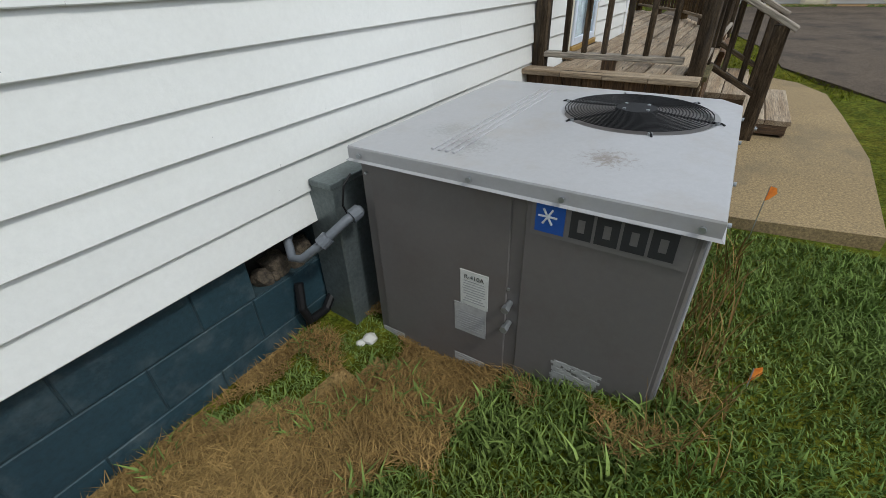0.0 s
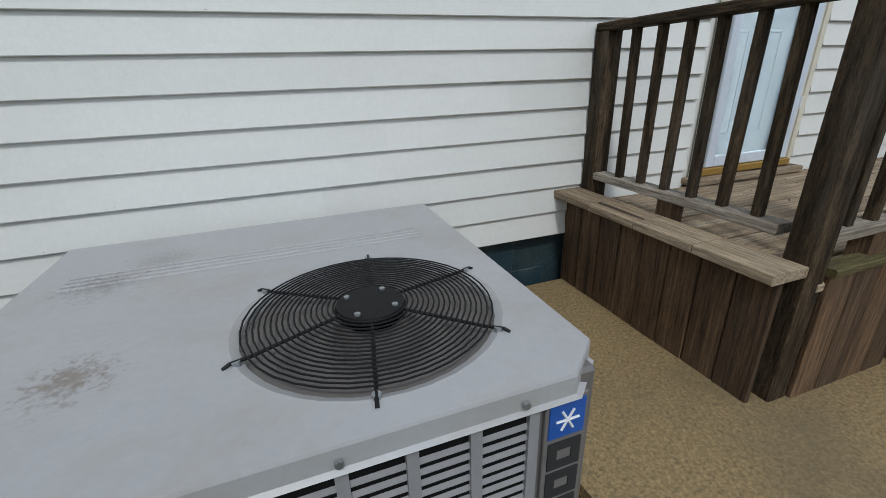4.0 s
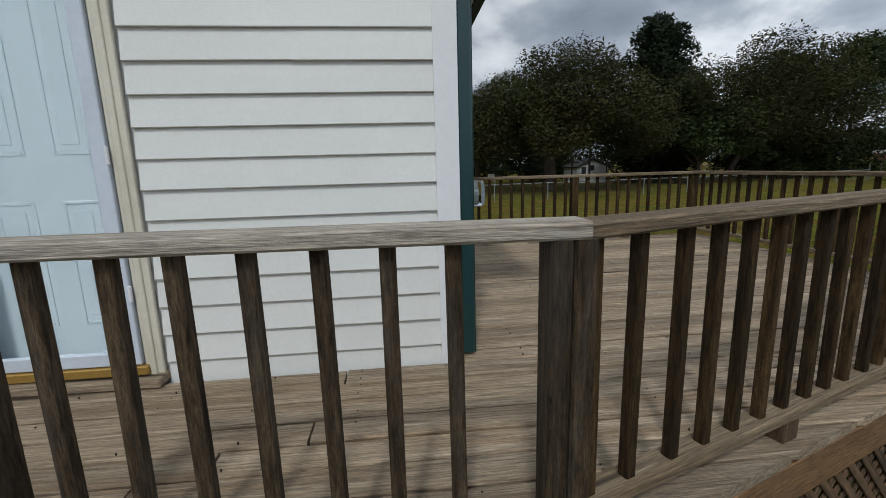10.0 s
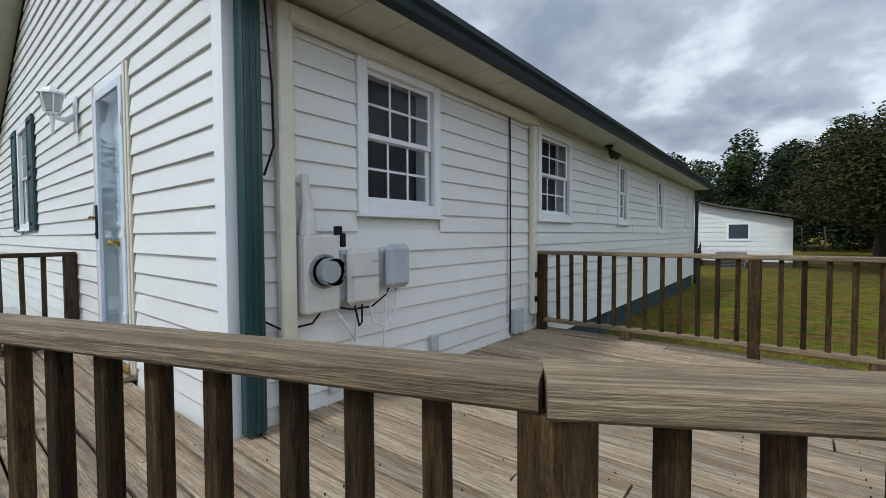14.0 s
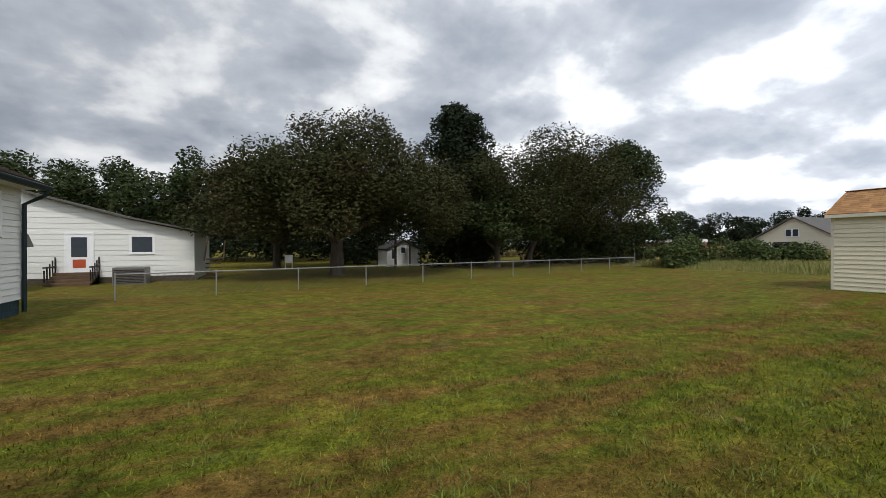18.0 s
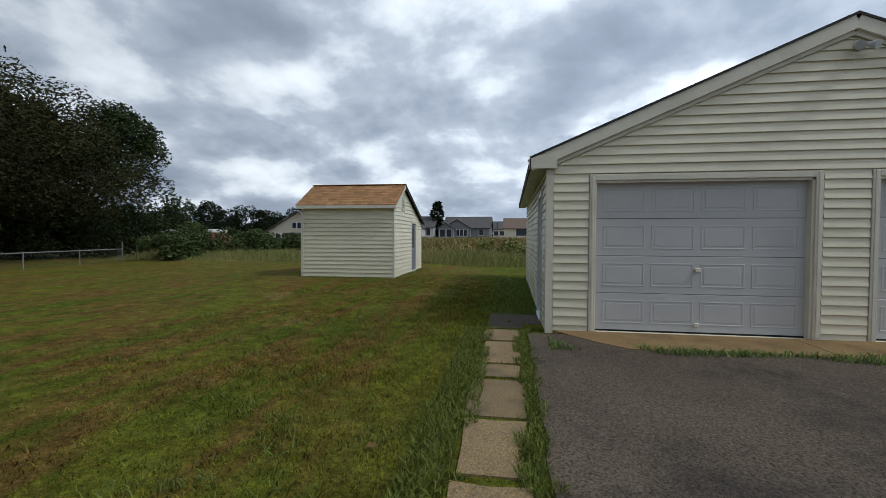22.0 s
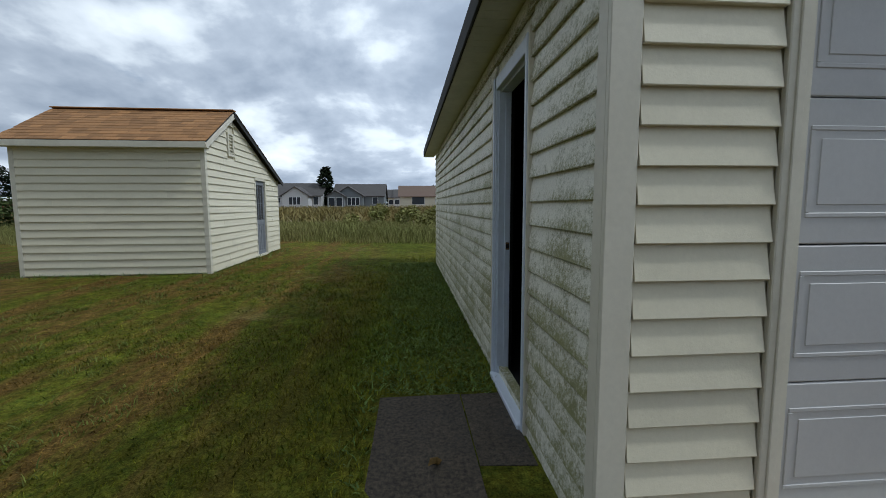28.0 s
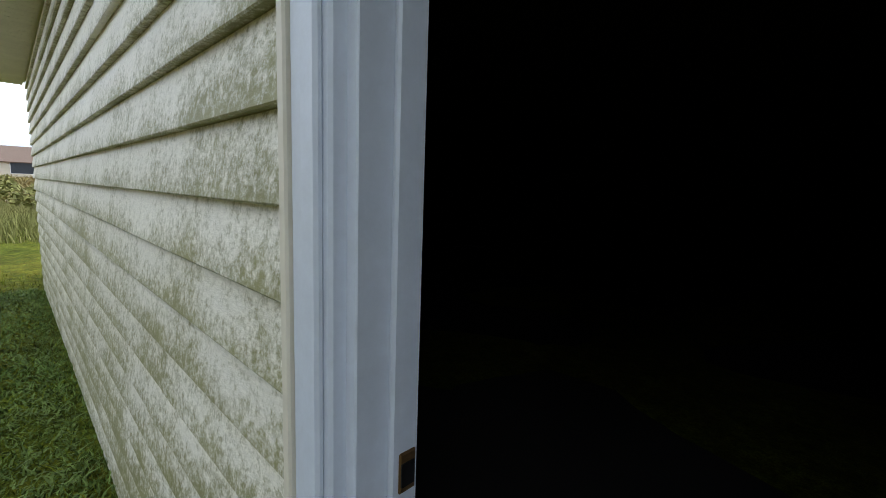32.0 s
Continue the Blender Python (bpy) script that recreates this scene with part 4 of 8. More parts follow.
# shutters
for x0 in (FRONT_WIN[0] - 0.47, FRONT_WIN[1] + 0.09):
    s = thing("shutter", (x0, -0.04, 1.55), "dark green raised-panel window shutter", "shutter", "shutters")
    bm = bmesh.new()
    frame_ring(bm, x0, x0 + 0.37, 1.53, 2.90, 0.06, -0.045, -0.016, 0.004)
    box(bm, (x0 + 0.06, -0.045, 2.18), (x0 + 0.31, -0.016, 2.26), None, 0.004)
    box(bm, (x0 + 0.06, -0.028, 1.59), (x0 + 0.31, -0.018, 2.84))
    part("frame", bm, SHUTTER, s)
    for za, zb in ((1.62, 2.15), (2.29, 2.81)):
        bm = bmesh.new()
        box(bm, (x0 + 0.085, -0.042, za), (x0 + 0.285, -0.02, zb), None, 0.012)
        part("panel", bm, SHUTTER, s)

# storm door over a panelled steel door
DX0, DX1, DZ0, DZ1 = DOOR
door = thing("door_1", ((DX0 + DX1) / 2, 0, DZ0), "pale blue-grey panelled door behind a full-glass storm door", "door", kind="structure")
bm = bmesh.new()
box(bm, (DX0 + 0.02, 0.085, DZ0 + 0.03), (DX1 - 0.02, 0.125, DZ1 - 0.04))
leaf = part("leaf", bm, DOOR_BLUE, door, "pale blue-grey six-panel steel leaf")
cx = (DX0 + DX1) / 2
for xa, xb in ((DX0 + 0.13, cx - 0.055), (cx + 0.055, DX1 - 0.13)):
    for za, zb in ((DZ0 + 0.22, DZ0 + 0.80), (DZ0 + 1.00, DZ0 + 1.74), (DZ0 + 1.82, DZ0 + 1.95)):
        bm = bmesh.new()
        frame_ring(bm, xa, xb, za, zb, 0.016, 0.0815, 0.086, 0.003)
        box(bm, (xa + 0.045, 0.082, za + 0.045), (xb - 0.045, 0.086, zb - 0.045), None, 0.0035)
        p = mesh_ob("panel_moulding", bm, DOOR_BLUE)
        attach(p, leaf)
bm = bmesh.new()
disc(bm, (DX0 + 0.095, 0.086, DZ0 + 0.90), (0, -1, 0), 0.034, 0.008, 20)
disc(bm, (DX0 + 0.095, 0.08, DZ0 + 0.90), (0, -1, 0), 0.012, 0.03, 12)
bmesh.ops.create_uvsphere(bm, u_segments=16, v_segments=10, radius=0.028, matrix=Matrix.Translation((DX0 + 0.095, 0.036, DZ0 + 0.90)))
attach(mesh_ob("door_knob", bm, BRIGHT_BRASS, smooth=True), leaf)
bm = bmesh.new()
disc(bm, (DX0 + 0.095, 0.086, DZ0 + 1.04), (0, -1, 0), 0.03, 0.014, 20, 0.026)
attach(mesh_ob("deadbolt", bm, DOOR_BLUE), leaf)
# jambs, head, brickmould
for x0, x1 in ((DX0 - 0.005, DX0 + 0.02), (DX1 - 0.02, DX1 + 0.005)):
    bm = bmesh.new()
    box(bm, (x0, 0.0, DZ0), (x1, 0.16, DZ1))
    part("jamb", bm, DOOR_BLUE, door)
bm = bmesh.new()
box(bm, (DX0 + 0.02, 0.0, DZ1 - 0.03), (DX1 - 0.02, 0.16, DZ1 + 0.005))
part("head_jamb", bm, DOOR_BLUE, door)
for x0, x1 in ((DX0 - 0.085, DX0 - 0.006), (DX1 + 0.006, DX1 + 0.085)):
    bm = bmesh.new()
    box(bm, (x0, -0.022, DZ0 - 0.04), (x1, 0.0, DZ1 + 0.08), None, 0.004)
    box(bm, (x0 + 0.02, -0.032, DZ0 - 0.04), (x0 + 0.05, -0.02, DZ1 + 0.08), None, 0.004)
    part("casing", bm, TRIM_CREAM, door)
bm = bmesh.new()
box(bm, (DX0 - 0.006, -0.022, DZ1 + 0.006), (DX1 + 0.006, 0.0, DZ1 + 0.08), None, 0.004)
part("head_casing", bm, TRIM_WHITE, door)
# storm door: frame, glass, sweep, hinges, latch
storm = thing("storm_door", (DX0, -0.02, DZ0), "white aluminium storm door with one full pane, closed", "door")
bm = bmesh.new()
frame_ring(bm, DX0 + 0.002, DX1 - 0.002, DZ0 + 0.05, DZ1 - 0.002, 0.062, -0.036, -0.006, 0.004)
part("frame", bm, TRIM_BLUE, storm)
bm = bmesh.new()
box(bm, (DX0 + 0.06, -0.024, DZ0 + 0.11), (DX1 - 0.06, -0.020, DZ1 - 0.06))
part("pane", bm, GLASS, storm).visible_shadow = False
bm = bmesh.new()
box(bm, (DX0 - 0.03, -0.05, DZ0 + 0.004), (DX1 + 0.03, 0.0, DZ0 + 0.046), None, 0.004)
part("threshold", bm, BRASS_SILL, storm, "brass-coloured threshold strip")
for z in (DZ0 + 0.35, DZ0 + 0.95, DZ0 + 1.72):
    bm = bmesh.new()
    box(bm, (DX1 - 0.004, -0.046, z), (DX1 + 0.008, -0.03, z + 0.075), None, 0.003)
    part("hinge", bm, TRIM_WHITE, storm)
bm = bmesh.new()
box(bm, (DX0 + 0.014, -0.05, DZ0 + 0.93), (DX0 + 0.046, -0.035, DZ0 + 1.20), None, 0.006)
plate = part("latch_plate", bm, DARK_METAL, storm, "dark bronze latch plate")
bm = bmesh.new()
tube(bm, [(DX0 + 0.03, -0.045, DZ0 + 1.10), (DX0 + 0.03, -0.085, DZ0 + 1.10), (DX0 + 0.06, -0.095, DZ0 + 1.095), (DX0 + 0.10, -0.09, DZ0 + 1.105), (DX0 + 0.135, -0.085, DZ0 + 1.085)], [0.008, 0.008, 0.008, 0.006, 0.005], 8)
attach(mesh_ob("lever", bm, BRASS, smooth=True), plate)
bm = bmesh.new()
disc(bm, (DX0 + 0.03, -0.05, DZ0 + 0.97), (0, -1, 0), 0.009, 0.01, 12)
attach(mesh_ob("keyhole", bm, BRASS), plate)
sill = boxed("wooden_sill", (DX0 - 0.14, -0.10, DECK), (DX1 + 0.10, 0.004, DZ0), WOOD, None, 0.006)
tagged(sill, "weathered timber sill block under the threshold", "sill")
bell = thing("doorbell", (DX0 - 0.05, -0.035, 1.66), "small white doorbell button on the casing", "doorbell")
bm = bmesh.new()
box(bm, (DX0 - 0.07, -0.05, 1.60), (DX0 - 0.035, -0.032, 1.70), None, 0.004)
part("housing", bm, TRIM_WHITE, bell)
bm = bmesh.new()
disc(bm, (DX0 - 0.052, -0.05, 1.63), (0, -1, 0), 0.008, 0.004, 12)
part("button", bm, TRIM_CREAM, bell)

# porch light
lamp = thing("porch_light", (-2.82, -0.02, 2.45), "white cast wall lantern with glass sides beside the door", "wall lamp")
bm = bmesh.new()
box(bm, (-2.83, -0.035, 2.36), (-2.73, -0.016, 2.68), None, 0.012)
part("backplate", bm, TRIM_WHITE, lamp)
bm = bmesh.new()
tube(bm, [(-2.78, -0.03, 2.50), (-2.78, -0.09, 2.46), (-2.78, -0.15, 2.47), (-2.78, -0.18, 2.52)], [0.03, 0.024, 0.02, 0.018], 10)
part("arm", bm, TRIM_WHITE, lamp, smooth=True)
bm = bmesh.new()
disc(bm, (-2.78, -0.18, 2.36), (0, 0, 1), 0.012, 0.12, 12, 0.022)
disc(bm, (-2.78, -0.18, 2.32), (0, 0, 1), 0.006, 0.04, 10, 0.014)
disc(bm, (-2.78, -0.18, 2.48), (0, 0, 1), 0.035, 0.03, 6, 0.05)
part("finial", bm, TRIM_WHITE, lamp)
bm = bmesh.new()
for k in range(6):
    a0 = k * math.tau / 6
    p0 = Vector((-2.78 + 0.055 * math.cos(a0), -0.18 + 0.055 * math.sin(a0), 2.51))
    p1 = Vector((-2.78 + 0.085 * math.cos(a0), -0.18 + 0.085 * math.sin(a0), 2.66))
    tube(bm, [p0, p1], 0.007, 6)
disc(bm, (-2.78, -0.18, 2.655), (0, 0, 1), 0.105, 0.02, 6, 0.10)
disc(bm, (-2.78, -0.18, 2.675), (0, 0, 1), 0.08, 0.045, 6, 0.03)
disc(bm, (-2.78, -0.18, 2.72), (0, 0, 1), 0.014, 0.03, 10, 0.006)
part("cage", bm, TRIM_WHITE, lamp)
bm = bmesh.new()
disc(bm, (-2.78, -0.18, 2.515), (0, 0, 1), 0.05, 0.14, 6, 0.08)
part("glass", bm, METER_GREY, lamp, "frosted glass")

# ---- services on the side wall ----
ds = thing("downspout", (0.09, 0.06, DECK), "dark green downspout at the house corner", "downspout")
bm = bmesh.new()
box(bm, (0.024, 0.03, DECK + 0.005), (0.094, 0.135, EAVE_Z - 0.05), None, 0.01)
for yy in (0.05, 0.08, 0.11):
    rb = bmesh.new()
    box(rb, (0.0945, yy - 0.006, DECK + 0.005), (0.099, yy + 0.006, EAVE_Z - 0.05), None, 0.002)
    part("rib", rb, GREEN_METAL, ds)
part("pipe", bm, GREEN_METAL, ds)
bm = bmesh.new()
tube(bm, [(0.06, 0.08, EAVE_Z - 0.06), (0.12, 0.05, EAVE_Z - 0.02), (OH + 0.05, 0.02, EAVE_Z + 0.03)], 0.045, 8)
part("elbow", bm, GREEN_METAL, ds)
ds = thing("downspout", (0.3, H_BACK - 0.05, 0), "dark downspout at the far corner of the house", "downspout")
bm = bmesh.new()
tube(bm, [(OH + 0.05, H_BACK, EAVE_Z + 0.04), (OH + 0.02, H_BACK, EAVE_Z - 0.08), (0.08, H_BACK - 0.05, EAVE_Z - 0.3), (0.06, H_BACK - 0.05, 0.0)], 0.045, 8)
part("pipe", bm, GUTTER, ds)
beige = thing("cable_duct", (0.05, 1.7, 2.6), "cream metal service duct running under the soffit and down the wall", "duct")
bm = bmesh.new()
box(bm, (0.02, 0.30, 2.565), (0.085, 3.16, 2.655), None, 0.006)
part("run", bm, TRIM_CREAM, beige)
bm = bmesh.new()
box(bm, (0.02, 0.235, DECK + 0.01), (0.075, 0.325, 2.66), None, 0.008)
part("riser", bm, TRIM_CREAM, beige)
bm = bmesh.new()
box(bm, (0.02, 3.05, 0.62), (0.08, 3.13, 2.562), None, 0.008)
part("riser", bm, TRIM_CREAM, beige)
for z in (0.75, 1.0):
    bm = bmesh.new()
    box(bm, (0.079, 3.06, z), (0.09, 3.12, z + 0.06))
    part("clip", bm, BLACK, beige)

meter = thing("electric_meter", (0.06, 0.44, 1.05), "off-white meter box with a round glass meter", "electric meter")
bm = bmesh.new()
box(bm, (0.012, 0.345, 1.02), (0.115, 0.575, 1.45), None, 0.012)
part("housing", bm, METER_WHITE, meter)
bm = bmesh.new()
disc(bm, (0.115, 0.46, 1.25), (1, 0, 0), 0.095, 0.02, 28)
part("ring", bm, STEEL, meter)
bm = bmesh.new()
disc(bm, (0.135, 0.46, 1.25), (1, 0, 0), 0.083, 0.085, 28, 0.074)
part("dome", bm, glass("meter_glass", (0.8, 0.84, 0.86)), meter, "clear glass meter dome")
bm = bmesh.new()
disc(bm, (0.136, 0.46, 1.25), (1, 0, 0), 0.06, 0.05, 20)
part("dial", bm, METER_GREY, meter)
bm = bmesh.new()
box(bm, (0.09, 0.545, 1.45), (0.125, 0.585, 1.50), None, 0.004)
box(bm, (0.10, 0.58, 1.38), (0.125, 0.61, 1.46), None, 0.004)
part("seal", bm, BLACK, meter)
bm = bmesh.new()
tube(bm, [(0.06, 0.40, 1.45), (0.06, 0.40, 1.53), (0.06, 0.40, 1.60), (0.055, 0.385, 1.78)], [0.05, 0.045, 0.03, 0.022], 12)
part("weatherhead", bm, METER_WHITE, meter)
tele = thing("phone_box", (0.1, 0.72, 1.04), "beige plastic telephone junction box", "junction box")
bm = bmesh.new()
box(bm, (0.012, 0.60, 1.05), (0.07, 0.86, 1.36), None, 0.02)
part("base", bm, METER_GREY, tele)
bm = bmesh.new()
box(bm, (0.07, 0.63, 1.03), (0.135, 0.875, 1.37), None, 0.028)
part("cover", bm, METER_WHITE, tele)
bm = bmesh.new()
box(bm, (0.134, 0.64, 1.20), (0.139, 0.865, 1.208))
box(bm, (0.134, 0.80, 1.285), (0.138, 0.85, 1.292))
part("seam", bm, GREY_INK, tele)
cab = thing("cable_box", (0.1, 1.02, 1.1), "light blue-grey plastic cable box", "junction box")
bm = bmesh.new()
box(bm, (0.012, 0.92, 1.12), (0.06, 1.13, 1.37), None, 0.03)
part("base", bm, METER_GREY, cab)
bm = bmesh.new()
box(bm, (0.06, 0.945, 1.10), (0.13, 1.165, 1.39), None, 0.04)
part("cover", bm, material("pale_blue_grey_plastic", (0.44, 0.48, 0.52), 0.5, fine_amount=0.04), cab)
for k, (pts, mat) in enumerate((([(0.03, 0.14, 1.02), (0.05, 0.25, 0.95), (0.06, 0.42, 0.96), (0.05, 0.5, 1.03)], BLACK),
                                ([(0.05, 0.58, 1.03), (0.06, 0.7, 1.0), (0.07, 0.85, 1.0), (0.06, 0.98, 1.06), (0.06, 1.02, 1.12)], BLACK),
                                ([(0.08, 0.70, 1.04), (0.1, 0.72, 0.90), (0.09, 0.75, 0.92), (0.08, 0.76, 1.03)], BLACK),
                                ([(0.05, 0.58, 1.02), (0.07, 0.68, 0.87), (0.06, 0.72, 0.80), (0.07, 0.72, 1.03)], TRIM_WHITE),
                                ([(0.08, 0.82, 1.04), (0.09, 0.84, 0.90), (0.08, 0.95, 0.86), (0.07, 1.06, 0.95), (0.06, 1.08, 1.11)], TRIM_WHITE),
                                ([(0.06, 0.98, 1.10), (0.05, 0.97, 0.8), (0.03, 0.97, DECK)], TRIM_WHITE))):
    bm = bmesh.new()
    tube(bm, pts, 0.006, 6)
    tagged(mesh_ob("cable", bm, mat, smooth=True), "thin cable looping under the utility boxes", "cable", "cables under the boxes")
bm = bmesh.new()
tube(bm, [(0.022, 2.66, DECK + 0.03), (0.024, 2.665, 1.4), (0.022, 2.66, 2.56)], 0.007, 6)
tube(bm, [(0.022, 2.60, 0.6), (0.022, 2.605, 1.4), (0.022, 2.63, 2.56)], 0.003, 6)
tagged(mesh_ob("wall_cable", bm, BLACK), "dark cable running up the siding", "cable")
obx = thing("disconnect_box", (0.05, 2.74, 0.5), "small grey utility box low on the wall", "junction box")
bm = bmesh.new()
box(bm, (0.012, 2.67, 0.48), (0.085, 2.83, 0.72), None, 0.008)
part("housing", bm, METER_GREY, obx)
bm = bmesh.new()
box(bm, (0.085, 2.69, 0.50), (0.092, 2.81, 0.70), None, 0.003)
part("lid", bm, METER_GREY, obx)
for y0, z0 in ((1.46, 0.56), (0.55, 0.52)):
    o = thing("outdoor_outlet", (0.03, y0, z0), "grey covered outlet on the siding", "outlet")
    bm = bmesh.new()
    box(bm, (0.012, y0, z0), (0.05, y0 + 0.08, z0 + 0.13), None, 0.006)
    part("cover", bm, METER_GREY, o)
fl = thing("flood_light", (0.12, 5.2, 2.62), "dark twin floodlight under the soffit", "floodlight")
bm = bmesh.new()
disc(bm, (0.14, 5.2, EAVE_Z + 0.03), (0, 0, -1), 0.055, 0.04, 16)
part("mount", bm, DARK_METAL, fl)
for dy in (-0.08, 0.08):
    bm = bmesh.new()
    tube(bm, [(0.14, 5.2, EAVE_Z - 0.01), (0.17, 5.2 + dy * 0.6, EAVE_Z - 0.05), (0.19, 5.2 + dy, EAVE_Z - 0.08), (0.24, 5.2 + dy * 1.4, EAVE_Z - 0.14)], [0.016, 0.02, 0.035, 0.055], 12)
    part("lamp_head", bm, DARK_METAL, fl)
wire = bmesh.new()
tube(wire, [(0.10, 0.15, 2.62), (0.085, 0.19, 2.2), (0.075, 0.2, 1.9), (0.05, 0.16, 1.75)], 0.006, 6)
tagged(mesh_ob("service_wire", wire, BLACK), "black service wire slung behind the downspout", "cable")

# outlet on the foundation with a marker flag before it
ob_ = thing("outdoor_outlet", (-3.79, -0.05, 0.0), "grey weatherproof outlet box on the block foundation", "outlet")
bm = bmesh.new()
box(bm, (-3.865, -0.035, 0.02), (-3.735, 0.03, 0.28), None, 0.008)
part("housing", bm, METER_GREY, ob_)
bm = bmesh.new()
box(bm, (-3.872, -0.068, 0.13), (-3.728, -0.033, 0.285), None, 0.014)
part("hood", bm, METER_GREY, ob_)
bm = bmesh.new()
tube(bm, [(-3.85, -0.07, 0.18), (-3.80, -0.082, 0.165), (-3.745, -0.07, 0.18)], 0.008, 6)
part("latch", bm, METER_GREY, ob_)

# scuffs and string-trimmer flecks on the siding by the unit
rf = random.Random(91)
bm = bmesh.new()
for cx_, cz_, n_ in ((-6.2, 1.12, 9), (-5.9, 0.92, 7), (-5.6, 0.66, 10), (-5.35, 0.50, 12), (-5.1, 0.72, 6), (-6.35, 0.75, 6), (-5.75, 1.25, 5), (-4.6, 1.35, 3), (-4.0, 1.62, 2)):
    for k in range(n_):
        x, z = cx_ + rf.gauss(0, 0.10), cz_ + rf.gauss(0, 0.035)
        lapf = ((z - SILL) / LAPH) % 1.0
        y = 0.006 - 0.0225 + 0.020 * lapf
        a = rf.uniform(0, math.pi)
        ln = rf.uniform(0.004, 0.018)
        tube(bm, [(x, y, z), (x + math.cos(a) * ln * 0.5, y, z + math.sin(a) * ln * 0.35 + 0.002), (x + math.cos(a) * ln, y, z + math.sin(a) * ln * 0.7)], 0.0011, 4)
tagged(mesh_ob("scuff_marks", bm, GREY_INK), "small dark scuffs and flecks on the white siding", "scuff marks", kind="stuff")

# ---- deck ----
deck = thing("deck", (0.3, 0.5, 0), "weathered grey-brown timber deck wrapping the house corner", "deck", kind="structure")


def deck_right(y):
    """The deck's outer edge: slanting from D over M to E, then along E to F."""
    if y >= E[1]:
        return E[0] + 0.06
    p, q = (D_LONG, M) if y < M[1] else (M, E)
    dx, dy = q[0] - p[0], q[1] - p[1]
    return min(E[0] + 0.06, p[0] + dx * (y - p[1]) / dy + EDGE_OUT * math.hypot(dx, dy) / dy)


def edge_slope(y):
    if y >= E[1] - 0.06:
        return 0.0
    p, q = (D_LONG, M) if y < M[1] else (M, E)
    return (q[0] - p[0]) / (q[1] - p[1])


def shifted(p, q, d):
    """A line from p to q moved outwards by d."""
    n = Vector((q[1] - p[1], p[0] - q[0])).normalized() * d
    return (p[0] + n.x, p[1] + n.y), (q[0] + n.x, q[1] + n.y)


rnd = random.Random(11)
BW = 0.140
yy = -1.155
row = 0
while yy < 3.2:
    y0, y1 = yy + 0.0065, yy + BW - 0.0065
    ym = (y0 + y1) / 2
    x0 = -2.98 if ym < -0.01 else 0.025
    if ym < 0 and y1 > -0.012:
        y1 = -0.004
    xr = deck_right(ym)
    slope = edge_slope(ym)
    pos = x0
    first = rnd.uniform(1.2, 3.4)
    while pos < xr - 0.02:
        end = min(pos + (first if pos == x0 else rnd.choice((2.4, 3.05, 3.66))), xr)
        if xr - end < 0.5:
            end = xr
        last = end >= xr - 1e-6
        dz = rnd.uniform(-0.004, 0.003)
        beam("deck_board", (pos + 0.005, (y0 + y1) / 2, DECK - 0.019 + dz), (end - 0.005, (y0 + y1) / 2, DECK - 0.019 + dz + rnd.uniform(-0.002, 0.002)), y1 - y0, 0.036, WOOD, deck,
             c=0.007, skew=(0.0, slope if last else 0.0))
        pos = end
    yy += BW
    row += 1
# nail heads, two to a board at each joist
bm = bmesh.new()
yy = -1.155
while yy < 3.2:
    ym = yy + BW / 2
    for i in range(17):
        x = -2.9 + i * 0.405
        if (ym < -0.02 or x > 0.06) and x < deck_right(ym) - 0.1:
            for dy in (-0.038, 0.038):
                if rnd.random() < 0.45:
                    continue
                disc(bm, (x + rnd.uniform(-0.012, 0.012), ym + dy + rnd.uniform(-0.008, 0.008), DECK - 0.012), (0, 0, 1), 0.0032, 0.0150, 6)
    yy += BW
tagged(part("nail_heads", bm, DARK_METAL, deck), kind="stuff")
# the board laid along the rail on the left, standing out past it
for k in range(4):
    beam("ledge_board", (-3.115, -1.14 + k * 0.285, DECK + 0.05), (-3.115, -1.14 + (k + 1) * 0.285 - 0.004, DECK + 0.05), 0.16, 0.036, WOOD, deck)
# rim joists
for p, q in (((-3.0, -1.105), (-2.36, -1.105)), ((-1.10, -1.17), (0.05, -1.175)), shifted(D_LONG, M, 0.06), shifted(M, E, 0.06), ((E[0] + 0.035, E[1]), (F[0] + 0.035, F[1] + 0.03)), ((F[0], F[1] + 0.05), (0.1, G[1] + 0.08))):
    beam("rim_joist", (*p, DECK - 0.115), (*q, DECK - 0.115), 0.038, 0.15, LEDGEWOOD if p[0] > -2 else MOSSWOOD, deck)
# inner joists, dim under the boards
for x in (-2.6, -2.0, -1.4, -0.8, -0.2, 0.4):
    beam("joist", (x, -1.1, DECK - 0.12), (x, 0.0, DECK - 0.12), 0.038, 0.14, SKIRTWOOD, deck)


# skirt of upright boards
def skirt(p, q, z0, z1, w=0.14):
    p, q = Vector((*p, 0)), Vector((*q, 0))
    n = max(1, int(round((q - p).length / w)))
    d = (q - p) / n
    out = Vector((d.y, -d.x, 0)).normalized()
    for i in range(n):
        c = p + d * (i + 0.5)
        o = rnd.uniform(0, 0.004)
        beam("skirt_board", c + out * o + Vector((0, 0, z0)), c + out * o + Vector((0, 0, z1)), d.length - 0.006, 0.02, SKIRTWOOD, deck, up=out, c=0.003)


skirt((-3.10, 0.0), (-3.10, -1.12), -0.10, DECK + 0.03)
skirt((-2.945, -1.15), (-2.415, -1.15), -0.05, DECK + 0.019)
skirt((-2.30, -1.09), (-1.14, -1.09), 0.02, DECK - 0.04)
beam("skirt_cap", (-2.945, -1.135, DECK + 0.035), (-2.415, -1.135, DECK + 0.035), 0.07, 0.03, MOSSWOOD, deck)
